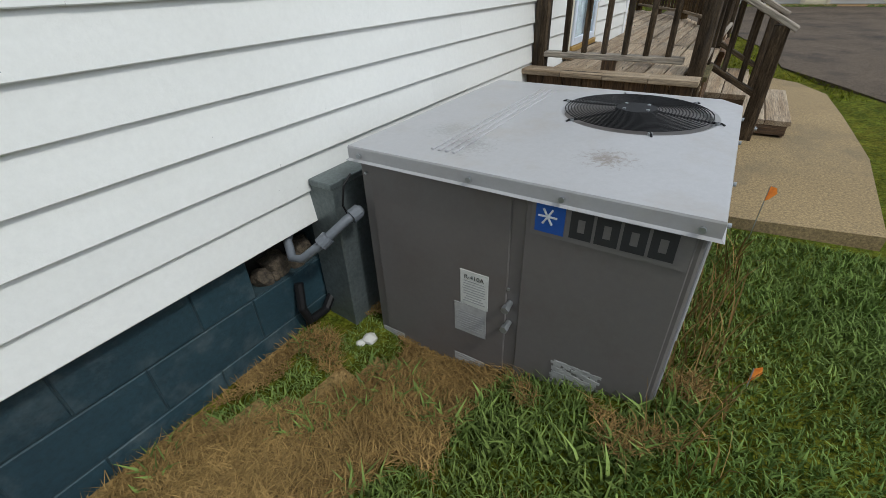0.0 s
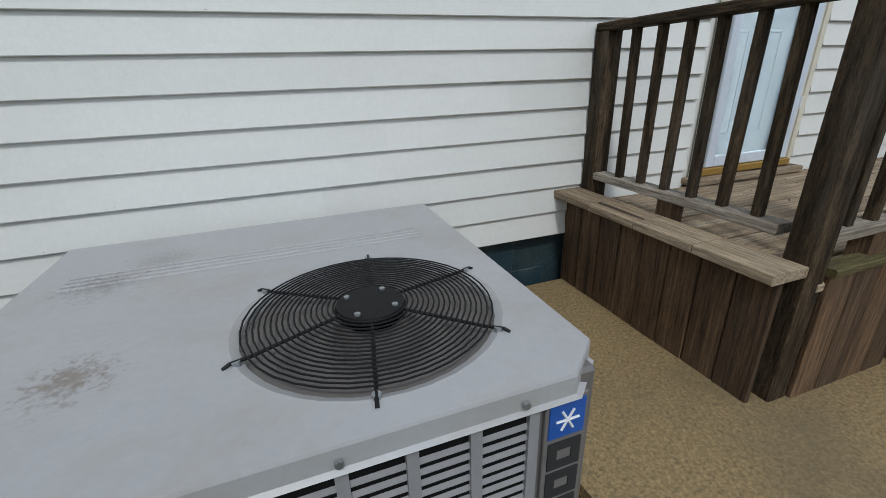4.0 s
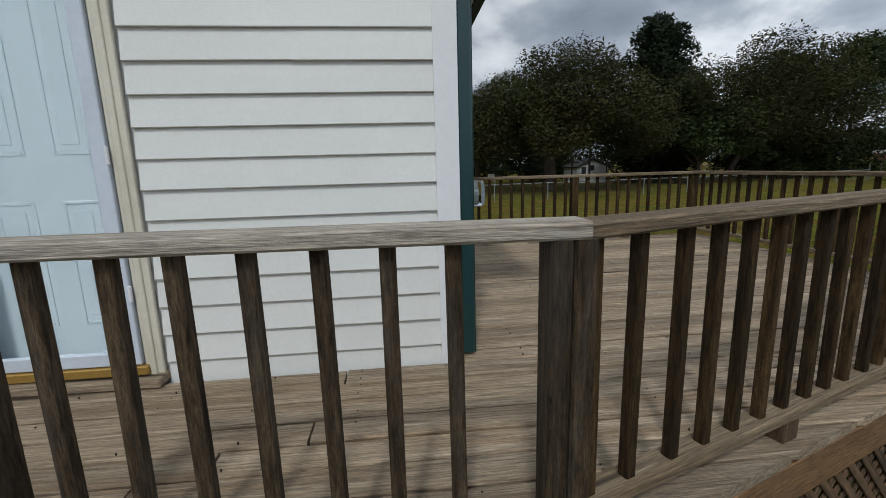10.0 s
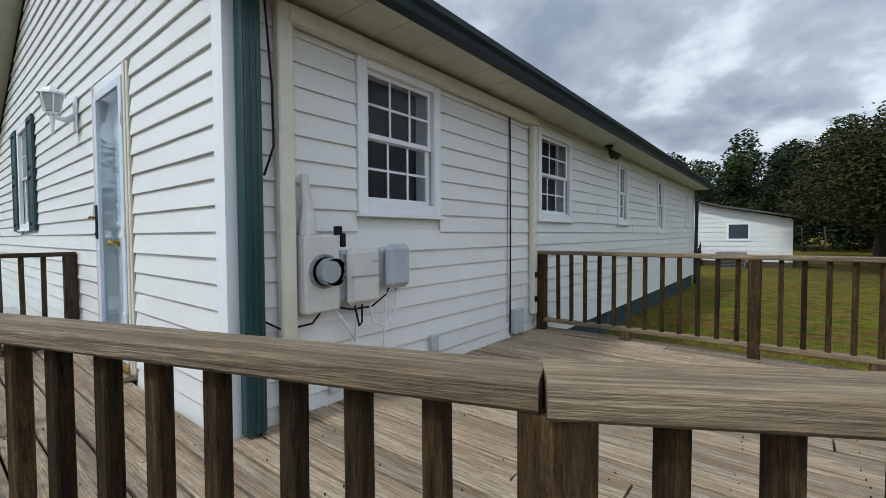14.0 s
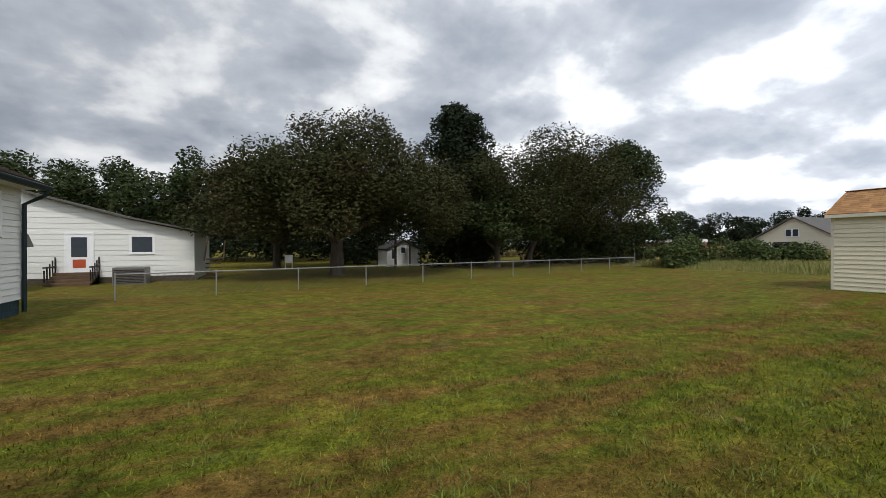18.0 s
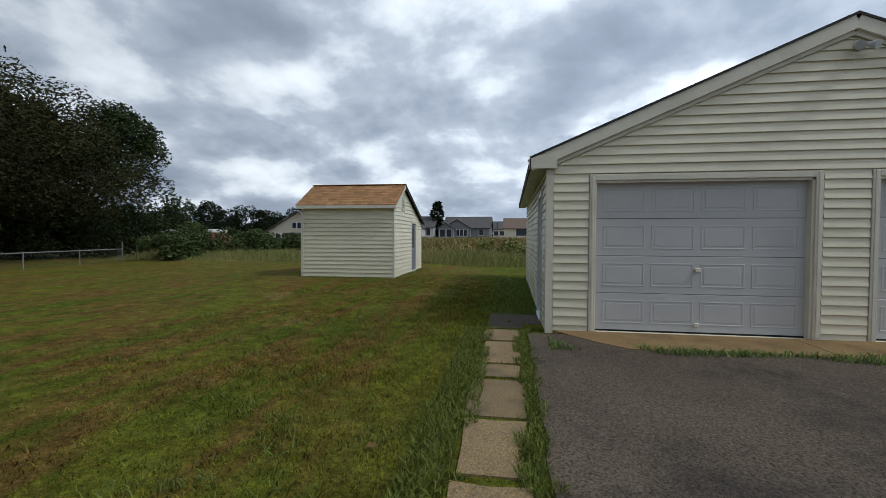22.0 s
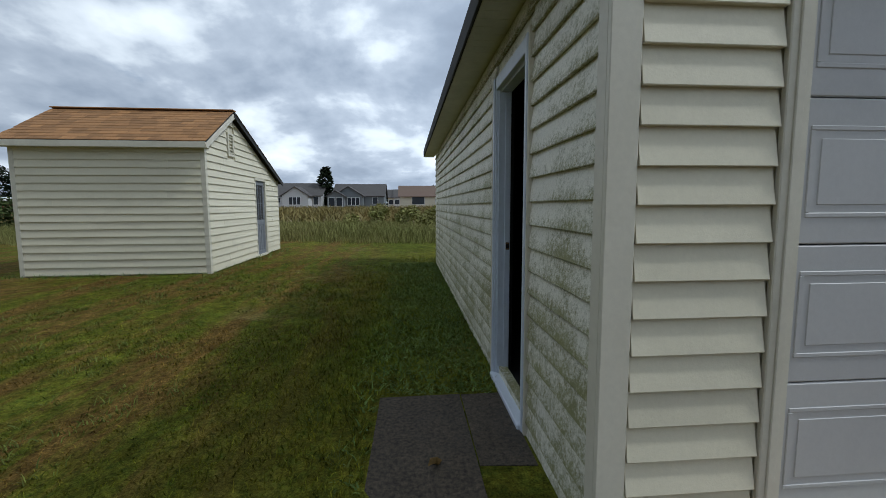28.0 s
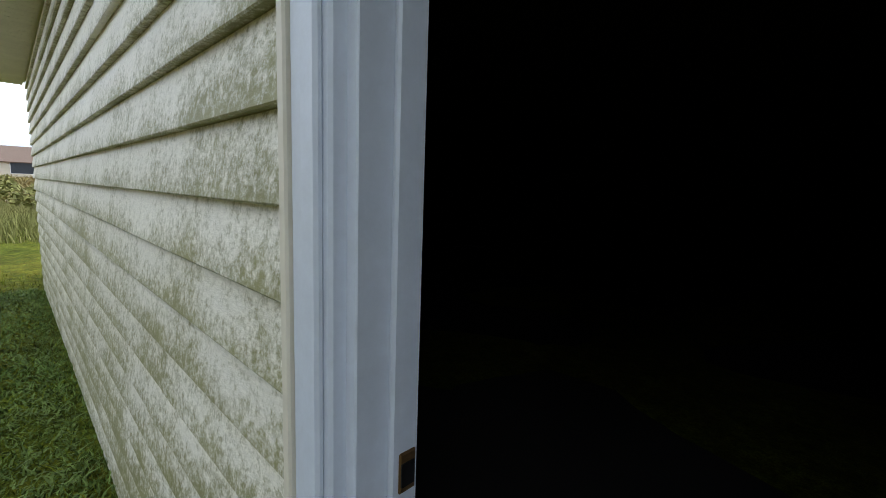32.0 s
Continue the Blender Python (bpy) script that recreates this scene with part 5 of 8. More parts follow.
beam("ledge_board", (-1.10, -1.155, DECK - 0.075), (0.04, -1.16, DECK - 0.075), 0.085, 0.036, LEDGEWOOD, deck)

# lattice below the slanting side and the right of the steps
def lattice(p, q, z0, z1):
    p, q = Vector((*p, 0)), Vector((*q, 0))
    length = (q - p).length
    d = (q - p).normalized()
    out = Vector((d.y, -d.x, 0))
    t = thing("lattice", (p + q) / 2, "brown diagonal lattice closing the space under the deck", "lattice", "lattice panels")
    h = z1 - z0
    n = int((length + h) / 0.10)
    for sgn, o in ((1, 0.0), (-1, 0.009)):
        for i in range(n + 1):
            s = i * 0.10 - (h if sgn > 0 else 0)
            a, b = s, s + h * sgn
            za, zb = z0, z1
            if sgn < 0:
                a, b = s, s - h
            lo, hi = min(a, b), max(a, b)
            if hi <= 0.01 or lo >= length - 0.01:
                continue
            def clipz(v):
                f = (v - a) / (b - a)
                return za + (zb - za) * f
            if a < 0: za, a = clipz(0), 0
            elif a > length: za, a = clipz(length), length
            if b < 0: zb, b = clipz(0), 0
            elif b > length: zb, b = clipz(length), length
            if abs(b - a) < 0.02:
                continue
            beam("lath", p + d * a + out * o + Vector((0, 0, za)), p + d * b + out * o + Vector((0, 0, zb)), 0.036, 0.008, SKIRTWOOD, t, up=out, c=0.002)


lattice((-1.14, -1.135), (D[0], D[1] - 0.01), -0.10, DECK - 0.20)
lattice(*shifted(D_LONG, M, 0.052), -0.12, DECK - 0.185)
lattice(*shifted(M, E, 0.052), -0.12, DECK - 0.185)
lattice((E[0] + 0.03, E[1]), (F[0] + 0.03, F[1] + 0.03), -0.12, DECK - 0.185)

# steps
steps = thing("steps", (-1.75, -1.45, 0), "weathered timber steps up to the deck", "steps")
for (ya, yb, z) in ((-1.10, -1.435, 0.285), (-1.435, -1.77, 0.125)):
    w = (ya - yb) / 2
    for k in range(2):
        yc = ya - w * (k + 0.5)
        beam("tread_board", (-2.27, yc, z - 0.018), (-1.12, yc, z - 0.018), w - 0.006, 0.036, WOOD, steps, c=0.005)
    beam("riser_board", (-2.24, yb + 0.035, z - 0.10), (-1.15, yb + 0.035, z - 0.10), 0.022, 0.125, SKIRTWOOD, steps)
for x in (-2.25, -1.14):
    bm = bmesh.new()
    polygon(bm, [(-1.10, 0.0), (-1.75, 0.0), (-1.75, 0.10), (-1.43, 0.10), (-1.43, 0.26), (-1.10, 0.26)][::-1], -0.018, 0.018)
    s = mesh_ob("stringer", bm, SKIRTWOOD)
    attach(s, steps)
    s.matrix_basis = Matrix(((0, 0, 1, x), (1, 0, 0, 0), (0, 1, 0, 0.02), (0, 0, 0, 1)))

# railings
def railing(label, p, q, n, mat, cap, posts=(True, True), cap_w=0.09, z_top=1.29, over=(0.045, 0.045), post_drop=0.5, low=DECK + 0.115, extra=(), cap_h=0.038, rail=None):
    """A stretch of railing from p to q: posts, cap, bottom rail, balusters (a count, or their distances from p)."""
    p, q = Vector((*p, 0)), Vector((*q, 0))
    d = (q - p).normalized()
    length = (q - p).length
    t = thing("railing", (p + q) / 2 + Vector((0, 0, DECK)), label, "railing", "deck railings")
    under = z_top - cap_h
    for on, c in ((posts[0], p), (posts[1], q)):
        if on:
            beam("post", c + Vector((0, 0, DECK - post_drop)), c + Vector((0, 0, under)), 0.09, 0.09, mat, t, up=d, c=0.006)
    for s, w, drop_ in extra:
        c = p + d * s
        beam("post", c + Vector((0, 0, DECK - drop_)), c + Vector((0, 0, under)), 0.088, w, mat, t, up=d, c=0.006)
    beam("cap_rail", p - d * over[0] + Vector((0, 0, z_top - cap_h / 2)), q + d * over[1] + Vector((0, 0, z_top - cap_h / 2)), cap_w, cap_h, cap, t, c=0.006)
    beam("bottom_rail", p + d * 0.04 + Vector((0, 0, low - 0.018)), q - d * 0.04 + Vector((0, 0, low - 0.018)), 0.085, 0.036, rail or cap, t, c=0.005)
    blocks = max(1, int(length / 1.4))
    for k in range(blocks):
        c = p + d * length * ((k + 0.5) / blocks)
        beam("rail_block", c + Vector((0, 0, DECK)), c + Vector((0, 0, low - 0.036)), 0.07, 0.085, SKIRTWOOD, t, up=d)
    if isinstance(n, int):
        lo = 0.045 if posts[0] else 0
        step = (length - lo - (0.045 if posts[1] else 0)) / (n + 1)
        n = [lo + step * (i + 1) for i in range(n)]
    for s in n:
        c = p + d * s
        tilt = rnd.uniform(-0.006, 0.006)
        beam("baluster", c + Vector((0, 0, low)), c + d * tilt + Vector((0, 0, under - 0.001)), 0.034, 0.034, mat, t, up=d, c=0.004)
    return t


railing("dark weathered rail from the wall to the deck corner", (A[0], -0.06), (A[0], A[1] + 0.045), 6, RAILWOOD, RAILWOOD, (True, False), 0.085, 1.312, (0.04, 0.04), low=DECK + 0.165, rail=CAPWOOD)
railing("dark weathered rail beside the steps", A, B, [0.145, 0.28, 0.41], RAILWOOD, RAILWOOD, (True, True), 0.085, 1.31, (-0.046, 0.04), 0.52, DECK + 0.165, extra=((0.535, 0.04, 0.0),), rail=CAPWOOD)
railing("weathered rail between the steps and the corner post", C, D, [0.165, 0.308, 0.445, 0.586, 0.73, 0.864, 1.005], RAILWOOD, CAPWOOD, (True, False), 0.10, 1.286, (0.045, 0.05), 0.52,
        extra=((1.222, 0.05, 0.52), (1.274, 0.05, 0.52)))
railing("slanting deck rail with a bleached cap", D_LONG, M, [0.06, 0.20, 0.37, 0.51, 0.65, 0.79, 0.92, 1.06, 1.19, 1.32, 1.47, 1.59, 1.71], RAILBROWN, CAPBROWN, (False, True), 0.092, 1.277, (0.0, -0.02), 0.5)
railing("slanting deck rail running on to the lawn corner", M, E, 14, RAILBROWN, CAPBROWN, (False, True), 0.105, 1.28, (0.018, 0.045), 0.5, cap_h=0.044)
railing("deck rail facing the lawn", (E[0], E[1] + 0.05), F, 18, RAILBROWN, CAPBROWN, (False, True), 0.092, 1.278, (0.0, 0.045), 0.5)
railing("far deck rail back to the house wall", G, (F[0] - 0.05, F[1]), 23, RAILBROWN, CAPBROWN, (True, False), 0.10, 1.277, (0.04, 0.0), 0.3, extra=((1.81, 0.085, 0.3),))


# sloping handrails of the steps
def handrail(x):
    t = thing("step_handrail", (x, -1.5, 0), "sloping handrail with a short post beside the steps", "handrail", "step handrails")
    y0, y1, za, zb = -1.112, -1.585, 1.00, 0.745
    beam("cap_rail", (x, y0, za), (x, y1, zb), 0.095, 0.038, CAPWOOD, t, c=0.006)
    beam("post", (x, -1.50, 0.0), (x, -1.50, zb + 0.02), 0.09, 0.09, RAILWOOD, t, up=(0, 1, 0), c=0.006)
    beam("bottom_rail", (x, -1.14, 0.50), (x, -1.46, 0.33), 0.08, 0.036, RAILWOOD, t, c=0.004)
    for y in (-1.24, -1.36):
        zz = za + (y - y0) * (za - zb) / (y0 - y1)
        lo = 0.50 + (y + 1.14) * (0.17 / 0.32)
        beam("baluster", (x, y, lo), (x, y, zz - 0.02), 0.036, 0.036, RAILWOOD, t, up=(0, 1, 0), c=0.004)


handrail(-2.39)
handrail(-1.17)
for x, y, z in ((0.10, -1.174, 0.25), (-1.15, -1.147, 0.1), (-2.39, -1.547, 0.08)):
    bm = bmesh.new()
    disc(bm, (x, y, z), (0, -1, 0), 0.018, 0.01, 12)
    disc(bm, (x, y - 0.01, z), (0, -1, 0), 0.011, 0.008, 6)
    tagged(mesh_ob("carriage_bolt", bm, STEEL), "galvanised bolt head in a deck post", "bolt", "deck bolts")

# ---- package cooling unit beside the wall ----
AC = thing("air_conditioner", (0, 0, 0), "large grey package air conditioner standing in the grass by the wall", "air conditioner")


def ac_part(name, bm, mat, label="", parent=None, smooth=False):
    ob = mesh_ob(name, bm, mat, None, smooth)
    ob.parent = parent or AC
    if label:
        tagged(ob, label)
    return ob


W, L, HT = 0.560, 0.595, 0.97
bm = bmesh.new()
box(bm, (-L, -W, 0.03), (L, W, HT - 0.02), None, 0.008)
ac_part("cabinet", bm, AC_BODY)
bm = bmesh.new()
box(bm, (-L + 0.02, -W + 0.02, -0.06), (L - 0.02, W - 0.02, 0.03))
ac_part("base_rail", bm, DARK_METAL)
# lid with its fan opening and folded rim
FX, FY, FR = 0.230, -0.215, 0.285
bm = bmesh.new()
o = 0.022
out_pts = [(-L - o, -W - o), (L + o - 0.09, -W - o), (L + o, -W - o + 0.08), (L + o, W + o), (-L - o, W + o)]
SEG = 40
ring = [(FX + FR * math.cos(i * math.tau / SEG), FY + FR * math.sin(i * math.tau / SEG)) for i in range(SEG)]


def edge_at(ang):
    """Where a ray from the fan's centre leaves the lid."""
    dx, dy = math.cos(ang), math.sin(ang)
    best = 9.0
    for (x0, y0), (x1, y1) in zip(out_pts, out_pts[1:] + out_pts[:1]):
        ex, ey = x1 - x0, y1 - y0
        det = dx * (-ey) + ex * dy
        if abs(det) < 1e-9:
            continue
        s = ((x0 - FX) * (-ey) + ex * (y0 - FY)) / det
        u = (dx * (y0 - FY) - dy * (x0 - FX)) / det
        if s > 0 and -1e-6 <= u <= 1 + 1e-6:
            best = min(best, s)
    return FX + dx * best, FY + dy * best


angs = sorted([i * math.tau / SEG for i in range(SEG)] + [math.atan2(y - FY, x - FX) % math.tau for x, y in out_pts])
inn = [bm.verts.new((FX + FR * math.cos(a), FY + FR * math.sin(a), HT - 0.004)) for a in angs]
lip = [bm.verts.new((FX + (FR - 0.012) * math.cos(a), FY + (FR - 0.012) * math.sin(a), HT - 0.05)) for a in angs]
flat = [bm.verts.new((FX + (FR + 0.018) * math.cos(a), FY + (FR + 0.018) * math.sin(a), HT + 0.004)) for a in angs]
outer = [bm.verts.new((*edge_at(a), HT)) for a in angs]
rim0 = [bm.verts.new((v.co.x * 1.004, v.co.y * 1.004, HT - 0.006)) for v in outer]
rim = [bm.verts.new((v.co.x * 1.004, v.co.y * 1.004, HT - 0.045)) for v in outer]
rim2 = [bm.verts.new((v.co.x * 1.018, v.co.y * 1.018, HT - 0.052)) for v in outer]
n = len(angs)
for i in range(n):
    j = (i + 1) % n
    for a_, b_ in ((lip, inn), (inn, flat), (flat, outer), (outer, rim0), (rim0, rim), (rim, rim2)):
        bm.faces.new((a_[i], a_[j], b_[j], b_[i]))
bmesh.ops.recalc_face_normals(bm, faces=bm.faces)
lid = ac_part("lid", bm, AC_LID, "light grey painted lid with a fan opening")
# pressed ribs
for k in range(4):
    bm = bmesh.new()
    y = 0.20 + k * 0.028
    box(bm, (-0.52, y, HT - 0.001), (0.49, y + 0.012, HT + 0.007), None, 0.002)
    ac_part("rib", bm, AC_LID, parent=lid)
# fan guard: rings and spokes
guard_m = BLACK
for k in range(17):
    r = 0.085 + k * 0.0122
    bm = bmesh.new()
    pts = [(FX + r * math.cos(i * math.tau / 36), FY + r * math.sin(i * math.tau / 36), HT + 0.012 + 0.014 * (1 - r / 0.28)) for i in range(37)]
    tube(bm, pts, 0.0022, 5, False)
    ac_part("guard_ring", bm, guard_m)
for k in range(6):
    a = k * math.pi / 3 + 0.35
    bm = bmesh.new()
    c, s = math.cos(a), math.sin(a)
    tube(bm, [(FX + 0.06 * c, FY + 0.06 * s, HT + 0.020), (FX + 0.27 * c, FY + 0.27 * s, HT + 0.008), (FX + 0.312 * c, FY + 0.312 * s, HT + 0.010), (FX + 0.325 * c, FY + 0.325 * s, HT + 0.004)], 0.004, 6)
    ac_part("guard_spoke", bm, guard_m)
    bm = bmesh.new()
    disc(bm, (FX + 0.30 * c, FY + 0.30 * s, HT), (0, 0, 1), 0.009, 0.012, 8)
    ac_part("bolt", bm, STEEL)
bm = bmesh.new()
disc(bm, (FX, FY, HT + 0.012), (0, 0, 1), 0.083, 0.012, 28, 0.078)
hub = ac_part("guard_hub", bm, guard_m)
for k in range(4):
    a = k * math.pi / 2 + 0.9
    bm = bmesh.new()
    disc(bm, (FX + 0.062 * math.cos(a), FY + 0.062 * math.sin(a), HT + 0.023), (0, 0, 1), 0.007, 0.006, 8)
    ac_part("bolt", bm, STEEL, parent=hub)
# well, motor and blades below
# well coloured black: the shade down inside lies in the colour
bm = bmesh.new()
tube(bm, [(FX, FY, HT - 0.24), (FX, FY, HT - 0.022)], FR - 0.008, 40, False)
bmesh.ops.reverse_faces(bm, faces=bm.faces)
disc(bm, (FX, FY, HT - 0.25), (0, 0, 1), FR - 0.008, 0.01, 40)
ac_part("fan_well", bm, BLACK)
bm = bmesh.new()
disc(bm, (FX, FY, HT - 0.16), (0, 0, 1), 0.062, 0.14, 24)
ac_part("motor", bm, material("rusty_motor_case", (0.17, 0.10, 0.05), 0.7, (0.09, 0.06, 0.04), 10, fine_amount=0.2), "rusty brown fan motor")
for k in range(4):
    a = k * math.pi / 2 + 0.6
    bm = bmesh.new()
    vs = []
    for r, w in ((0.06, 0.06), (0.15, 0.16), (0.262, 0.21)):
        for s in (-1, 1):
            aa = a + s * w / max(r, 0.1) * 0.55
            vs.append(bm.verts.new((FX + r * math.cos(aa), FY + r * math.sin(aa), HT - 0.10 + s * 0.03)))
    for i in range(2):
        bm.faces.new((vs[2 * i], vs[2 * i + 1], vs[2 * i + 3], vs[2 * i + 2]))
    g = bmesh.ops.solidify(bm, geom=list(bm.faces), thickness=0.003)
    ac_part("fan_blade", bm, AC_LID)
# front face: two panels, seam, screws
fx = -L - 0.002
for y0, y1 in ((W - 0.05, -0.047), (-0.093, -W + 0.018)):
    bm = bmesh.new()
    box(bm, (fx - 0.006, y0, 0.06), (fx + 0.004, y1, HT - 0.06), None, 0.003)
    ac_part("service_panel", bm, AC_BODY)
for y, z in ((-0.041, 0.112), (-0.07, 0.15), (-0.052, 0.56), (W - 0.03, HT - 0.10), (-W + 0.01, 0.10)):
    bm = bmesh.new()
    disc(bm, (fx - 0.001, y, z), (-1, 0, 0), 0.006, 0.006, 8)
    ac_part("screw", bm, STEEL)
for k, y in enumerate((-W + 0.02, -0.20, 0.09, W - 0.03)):
    bm = bmesh.new()
    disc(bm, (-L - 0.0285, y, HT - 0.028), (-1, 0, 0), 0.009, 0.008, 8)
    ac_part("screw", bm, STEEL, parent=lid)
for k, x in enumerate((-L + 0.02, -0.30, 0.1, 0.42)):
    bm = bmesh.new()
    disc(bm, (x, -W - 0.0285, HT - 0.028), (0, -1, 0), 0.007, 0.008, 8)
    ac_part("screw", bm, STEEL, parent=lid)
for z in (0.413, 0.502):
    bm = bmesh.new()
    disc(bm, (fx, -0.061, z), (-1, 0, 0), 0.011, 0.04, 12)
    disc(bm, (fx - 0.03, -0.061, z), (-1, 0, 0), 0.015, 0.02, 6)
    ac_part("service_valve", bm, STEEL, "small metal service valve")
# badge: a field, a blue square with a white star of strokes, four dark blocks
badge = bmesh.new()
box(badge, (fx - 0.010, -0.112, HT - 0.165), (fx - 0.005, -W + 0.024, HT - 0.052))
bdg = ac_part("badge", badge, LOGO_FIELD, "maker's badge with a blue square and dark blocks")
bm = bmesh.new()
box(bm, (fx - 0.012, -0.125, 0.819), (fx - 0.009, -0.212, 0.912))
ac_part("badge_square", bm, LOGO_BLUE, parent=bdg)
bm = bmesh.new()
for k in range(3):
    a = k * math.pi / 3
    c, s = math.cos(a) * 0.028, math.sin(a) * 0.028
    tube(bm, [(fx - 0.013, -0.162 - c, 0.872 - s), (fx - 0.013, -0.162 + c, 0.872 + s)], 0.0035, 5)
ac_part("badge_star", bm, TRIM_WHITE, parent=bdg)
for k in range(4):
    bm = bmesh.new()
    y = -0.228 - k * 0.0705
    frame_ring(bm, y - 0.062, y, 0.822, 0.906, 0.021, 0.0, 0.003, 0)
    bmesh.ops.transform(bm, matrix=Matrix(((0, -1, 0, fx - 0.009), (1, 0, 0, 0), (0, 0, 1, 0), (0, 0, 0, 1))), verts=bm.verts)
    ac_part("badge_block", bm, INK, parent=bdg)
# labels
def label_sheet(name, y0, y1, z0, z1, mat, lines, x=None, lab=""):
    x = fx - 0.008 if x is None else x
    bm = bmesh.new()
    box(bm, (x, y0, z0), (x + 0.003, y1, z1))
    sh = ac_part(name, bm, mat, lab)
    bm = bmesh.new()
    r2 = random.Random(5)
    for i in range(lines):
        z = z1 - (z1 - z0) * (0.30 + 0.66 * i / lines)
        w = (y0 - y1) * r2.uniform(0.55, 0.85)
        box(bm, (x - 0.0012, (y0 + y1) / 2 - w / 2, z), (x + 0.0005, (y0 + y1) / 2 + w / 2, z + (z1 - z0) * 0.022))
    ac_part("print", bm, GREY_INK, parent=sh)
    return sh


sh = label_sheet("paper_label", 0.134, 0.022, 0.431, 0.586, PAPER, 9, lab="white refrigerant notice")
cu = bpy.data.curves.new("words", "FONT")
cu.body = "R-410A"
cu.size = 0.026
cu.align_x = "CENTER"
cu.extrude = 0.0004
tx = new("words", cu)
tx.data.materials.append(INK)
tx.parent = sh
tx.matrix_basis = Matrix(((0, 0, -1, fx - 0.0095), (-1, 0, 0, 0.078), (0, 1, 0, 0.552), (0, 0, 0, 1)))
label_sheet("foil_label", 0.161, 0.027, 0.290, 0.429, PAPER_GREY, 8, lab="worn silver data label")
label_sheet("sticker", 0.54, 0.425, 0.095, 0.13, PAPER_GREY, 2)
label_sheet("sticker", 0.164, 0.029, 0.12, 0.16, PAPER_GREY, 2)
bm = bmesh.new()
r3 = random.Random(8)
for i in range(230):
    y, z = -0.316 + r3.uniform(-0.075, 0.075), 0.24 + r3.uniform(-0.085, 0.085)
    if noise.noise(Vector((y * 22, z * 22, 1))) > -0.32:
        box(bm, (fx - 0.0075, y - 0.012, z - 0.006), (fx - 0.0066 - i * 1e-5, y + 0.012, z + 0.006))
ac_part("label_residue", bm, PAPER_GREY, "torn remains of an old label")
# louvred outer side and far side
def louvres(axis, pos, a0, a1, cols, z0, z1, rows):
    # black sheet behind the slats paints the shade seen in the slots
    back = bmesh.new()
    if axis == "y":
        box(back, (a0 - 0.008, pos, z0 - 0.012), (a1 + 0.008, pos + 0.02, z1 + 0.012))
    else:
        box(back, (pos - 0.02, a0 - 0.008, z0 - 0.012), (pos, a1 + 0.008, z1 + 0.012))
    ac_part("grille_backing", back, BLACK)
    w = (a1 - a0) / cols
    bm = bmesh.new()
    for c in range(cols + 1):
        s = a0 + w * c
        if axis == "y":
            box(bm, (s - 0.011, pos - 0.012, z0 - 0.02), (s + 0.011, pos - 0.001, z1 + 0.02))
        else:
            box(bm, (pos + 0.001, s - 0.011, z0 - 0.02), (pos + 0.012, s + 0.011, z1 + 0.02))
    ac_part("grille_frame", bm, AC_GRILLE)
    for r in range(rows):
        z = z0 + (z1 - z0) * (r + 0.5) / rows
        bm = bmesh.new()
        h = (z1 - z0) / rows * 0.44
        if axis == "y":
            v = [bm.verts.new(p) for p in ((a0, pos - 0.003, z + h / 2), (a1, pos - 0.003, z + h / 2), (a1, pos - 0.007, z - h / 2), (a0, pos - 0.007, z - h / 2),
                                           (a0, pos - 0.001, z + h / 2 - 0.004), (a1, pos - 0.001, z + h / 2 - 0.004), (a1, pos - 0.005, z - h / 2 - 0.003), (a0, pos - 0.005, z - h / 2 - 0.003))]
        else:
            v = [bm.verts.new(p) for p in ((pos + 0.003, a0, z + h / 2), (pos + 0.003, a1, z + h / 2), (pos + 0.007, a1, z - h / 2), (pos + 0.007, a0, z - h / 2),
                                           (pos + 0.001, a0, z + h / 2 - 0.004), (pos + 0.001, a1, z + h / 2 - 0.004), (pos + 0.005, a1, z - h / 2 - 0.003), (pos + 0.005, a0, z - h / 2 - 0.003))]
        for f in ((0, 1, 2, 3), (7, 6, 5, 4), (0, 4, 5, 1), (3, 2, 6, 7), (0, 3, 7, 4), (1, 5, 6, 2)):
            bm.faces.new([v[i] for i in f])
        bmesh.ops.recalc_face_normals(bm, faces=bm.faces)
        ac_part("louvre", bm, AC_GRILLE)


louvres("y", -W - 0.003, -L + 0.23, L - 0.145, 7, 0.10, HT - 0.09, 30)
louvres("x", L + 0.003, -W + 0.12, W - 0.10, 8, 0.10, HT - 0.09, 30)
bm = bmesh.new()
box(bm, (-L + 0.02, -W - 0.008, 0.05), (-L + 0.20, -W + 0.004, HT - 0.06), None, 0.003)
ac_part("corner_panel", bm, AC_GRILLE)
bm = bmesh.new()
box(bm, (-L + 0.05, -W - 0.012, 0.53), (-L + 0.155, -W - 0.007, HT - 0.065))
pl = ac_part("rating_plate", bm, PAPER, "white rating plate full of small print")
bm = bmesh.new()
for i in range(24):
    z = HT - 0.085 - i * 0.0125
    for k in range(2):
        w = r3.uniform(0.02, 0.042)
        box(bm, (-L + 0.058 + k * 0.05, -W - 0.0135, z), (-L + 0.058 + k * 0.05 + w, -W - 0.011, z + 0.004))
ac_part("print", bm, GREY_INK, parent=pl)
# second, upright badge at the far corner
bm = bmesh.new()
box(bm, (L - 0.118, -W - 0.010, HT - 0.50), (L - 0.022, -W + 0.002, HT - 0.062), None, 0.002)
side_badge = ac_part("side_badge", bm, LOGO_FIELD, "upright badge with a blue square and dark blocks")
bm = bmesh.new()
box(bm, (L - 0.110, -W - 0.013, HT - 0.155), (L - 0.030, -W - 0.009, HT - 0.072))
ac_part("badge_square", bm, LOGO_BLUE, parent=side_badge)
bm = bmesh.new()
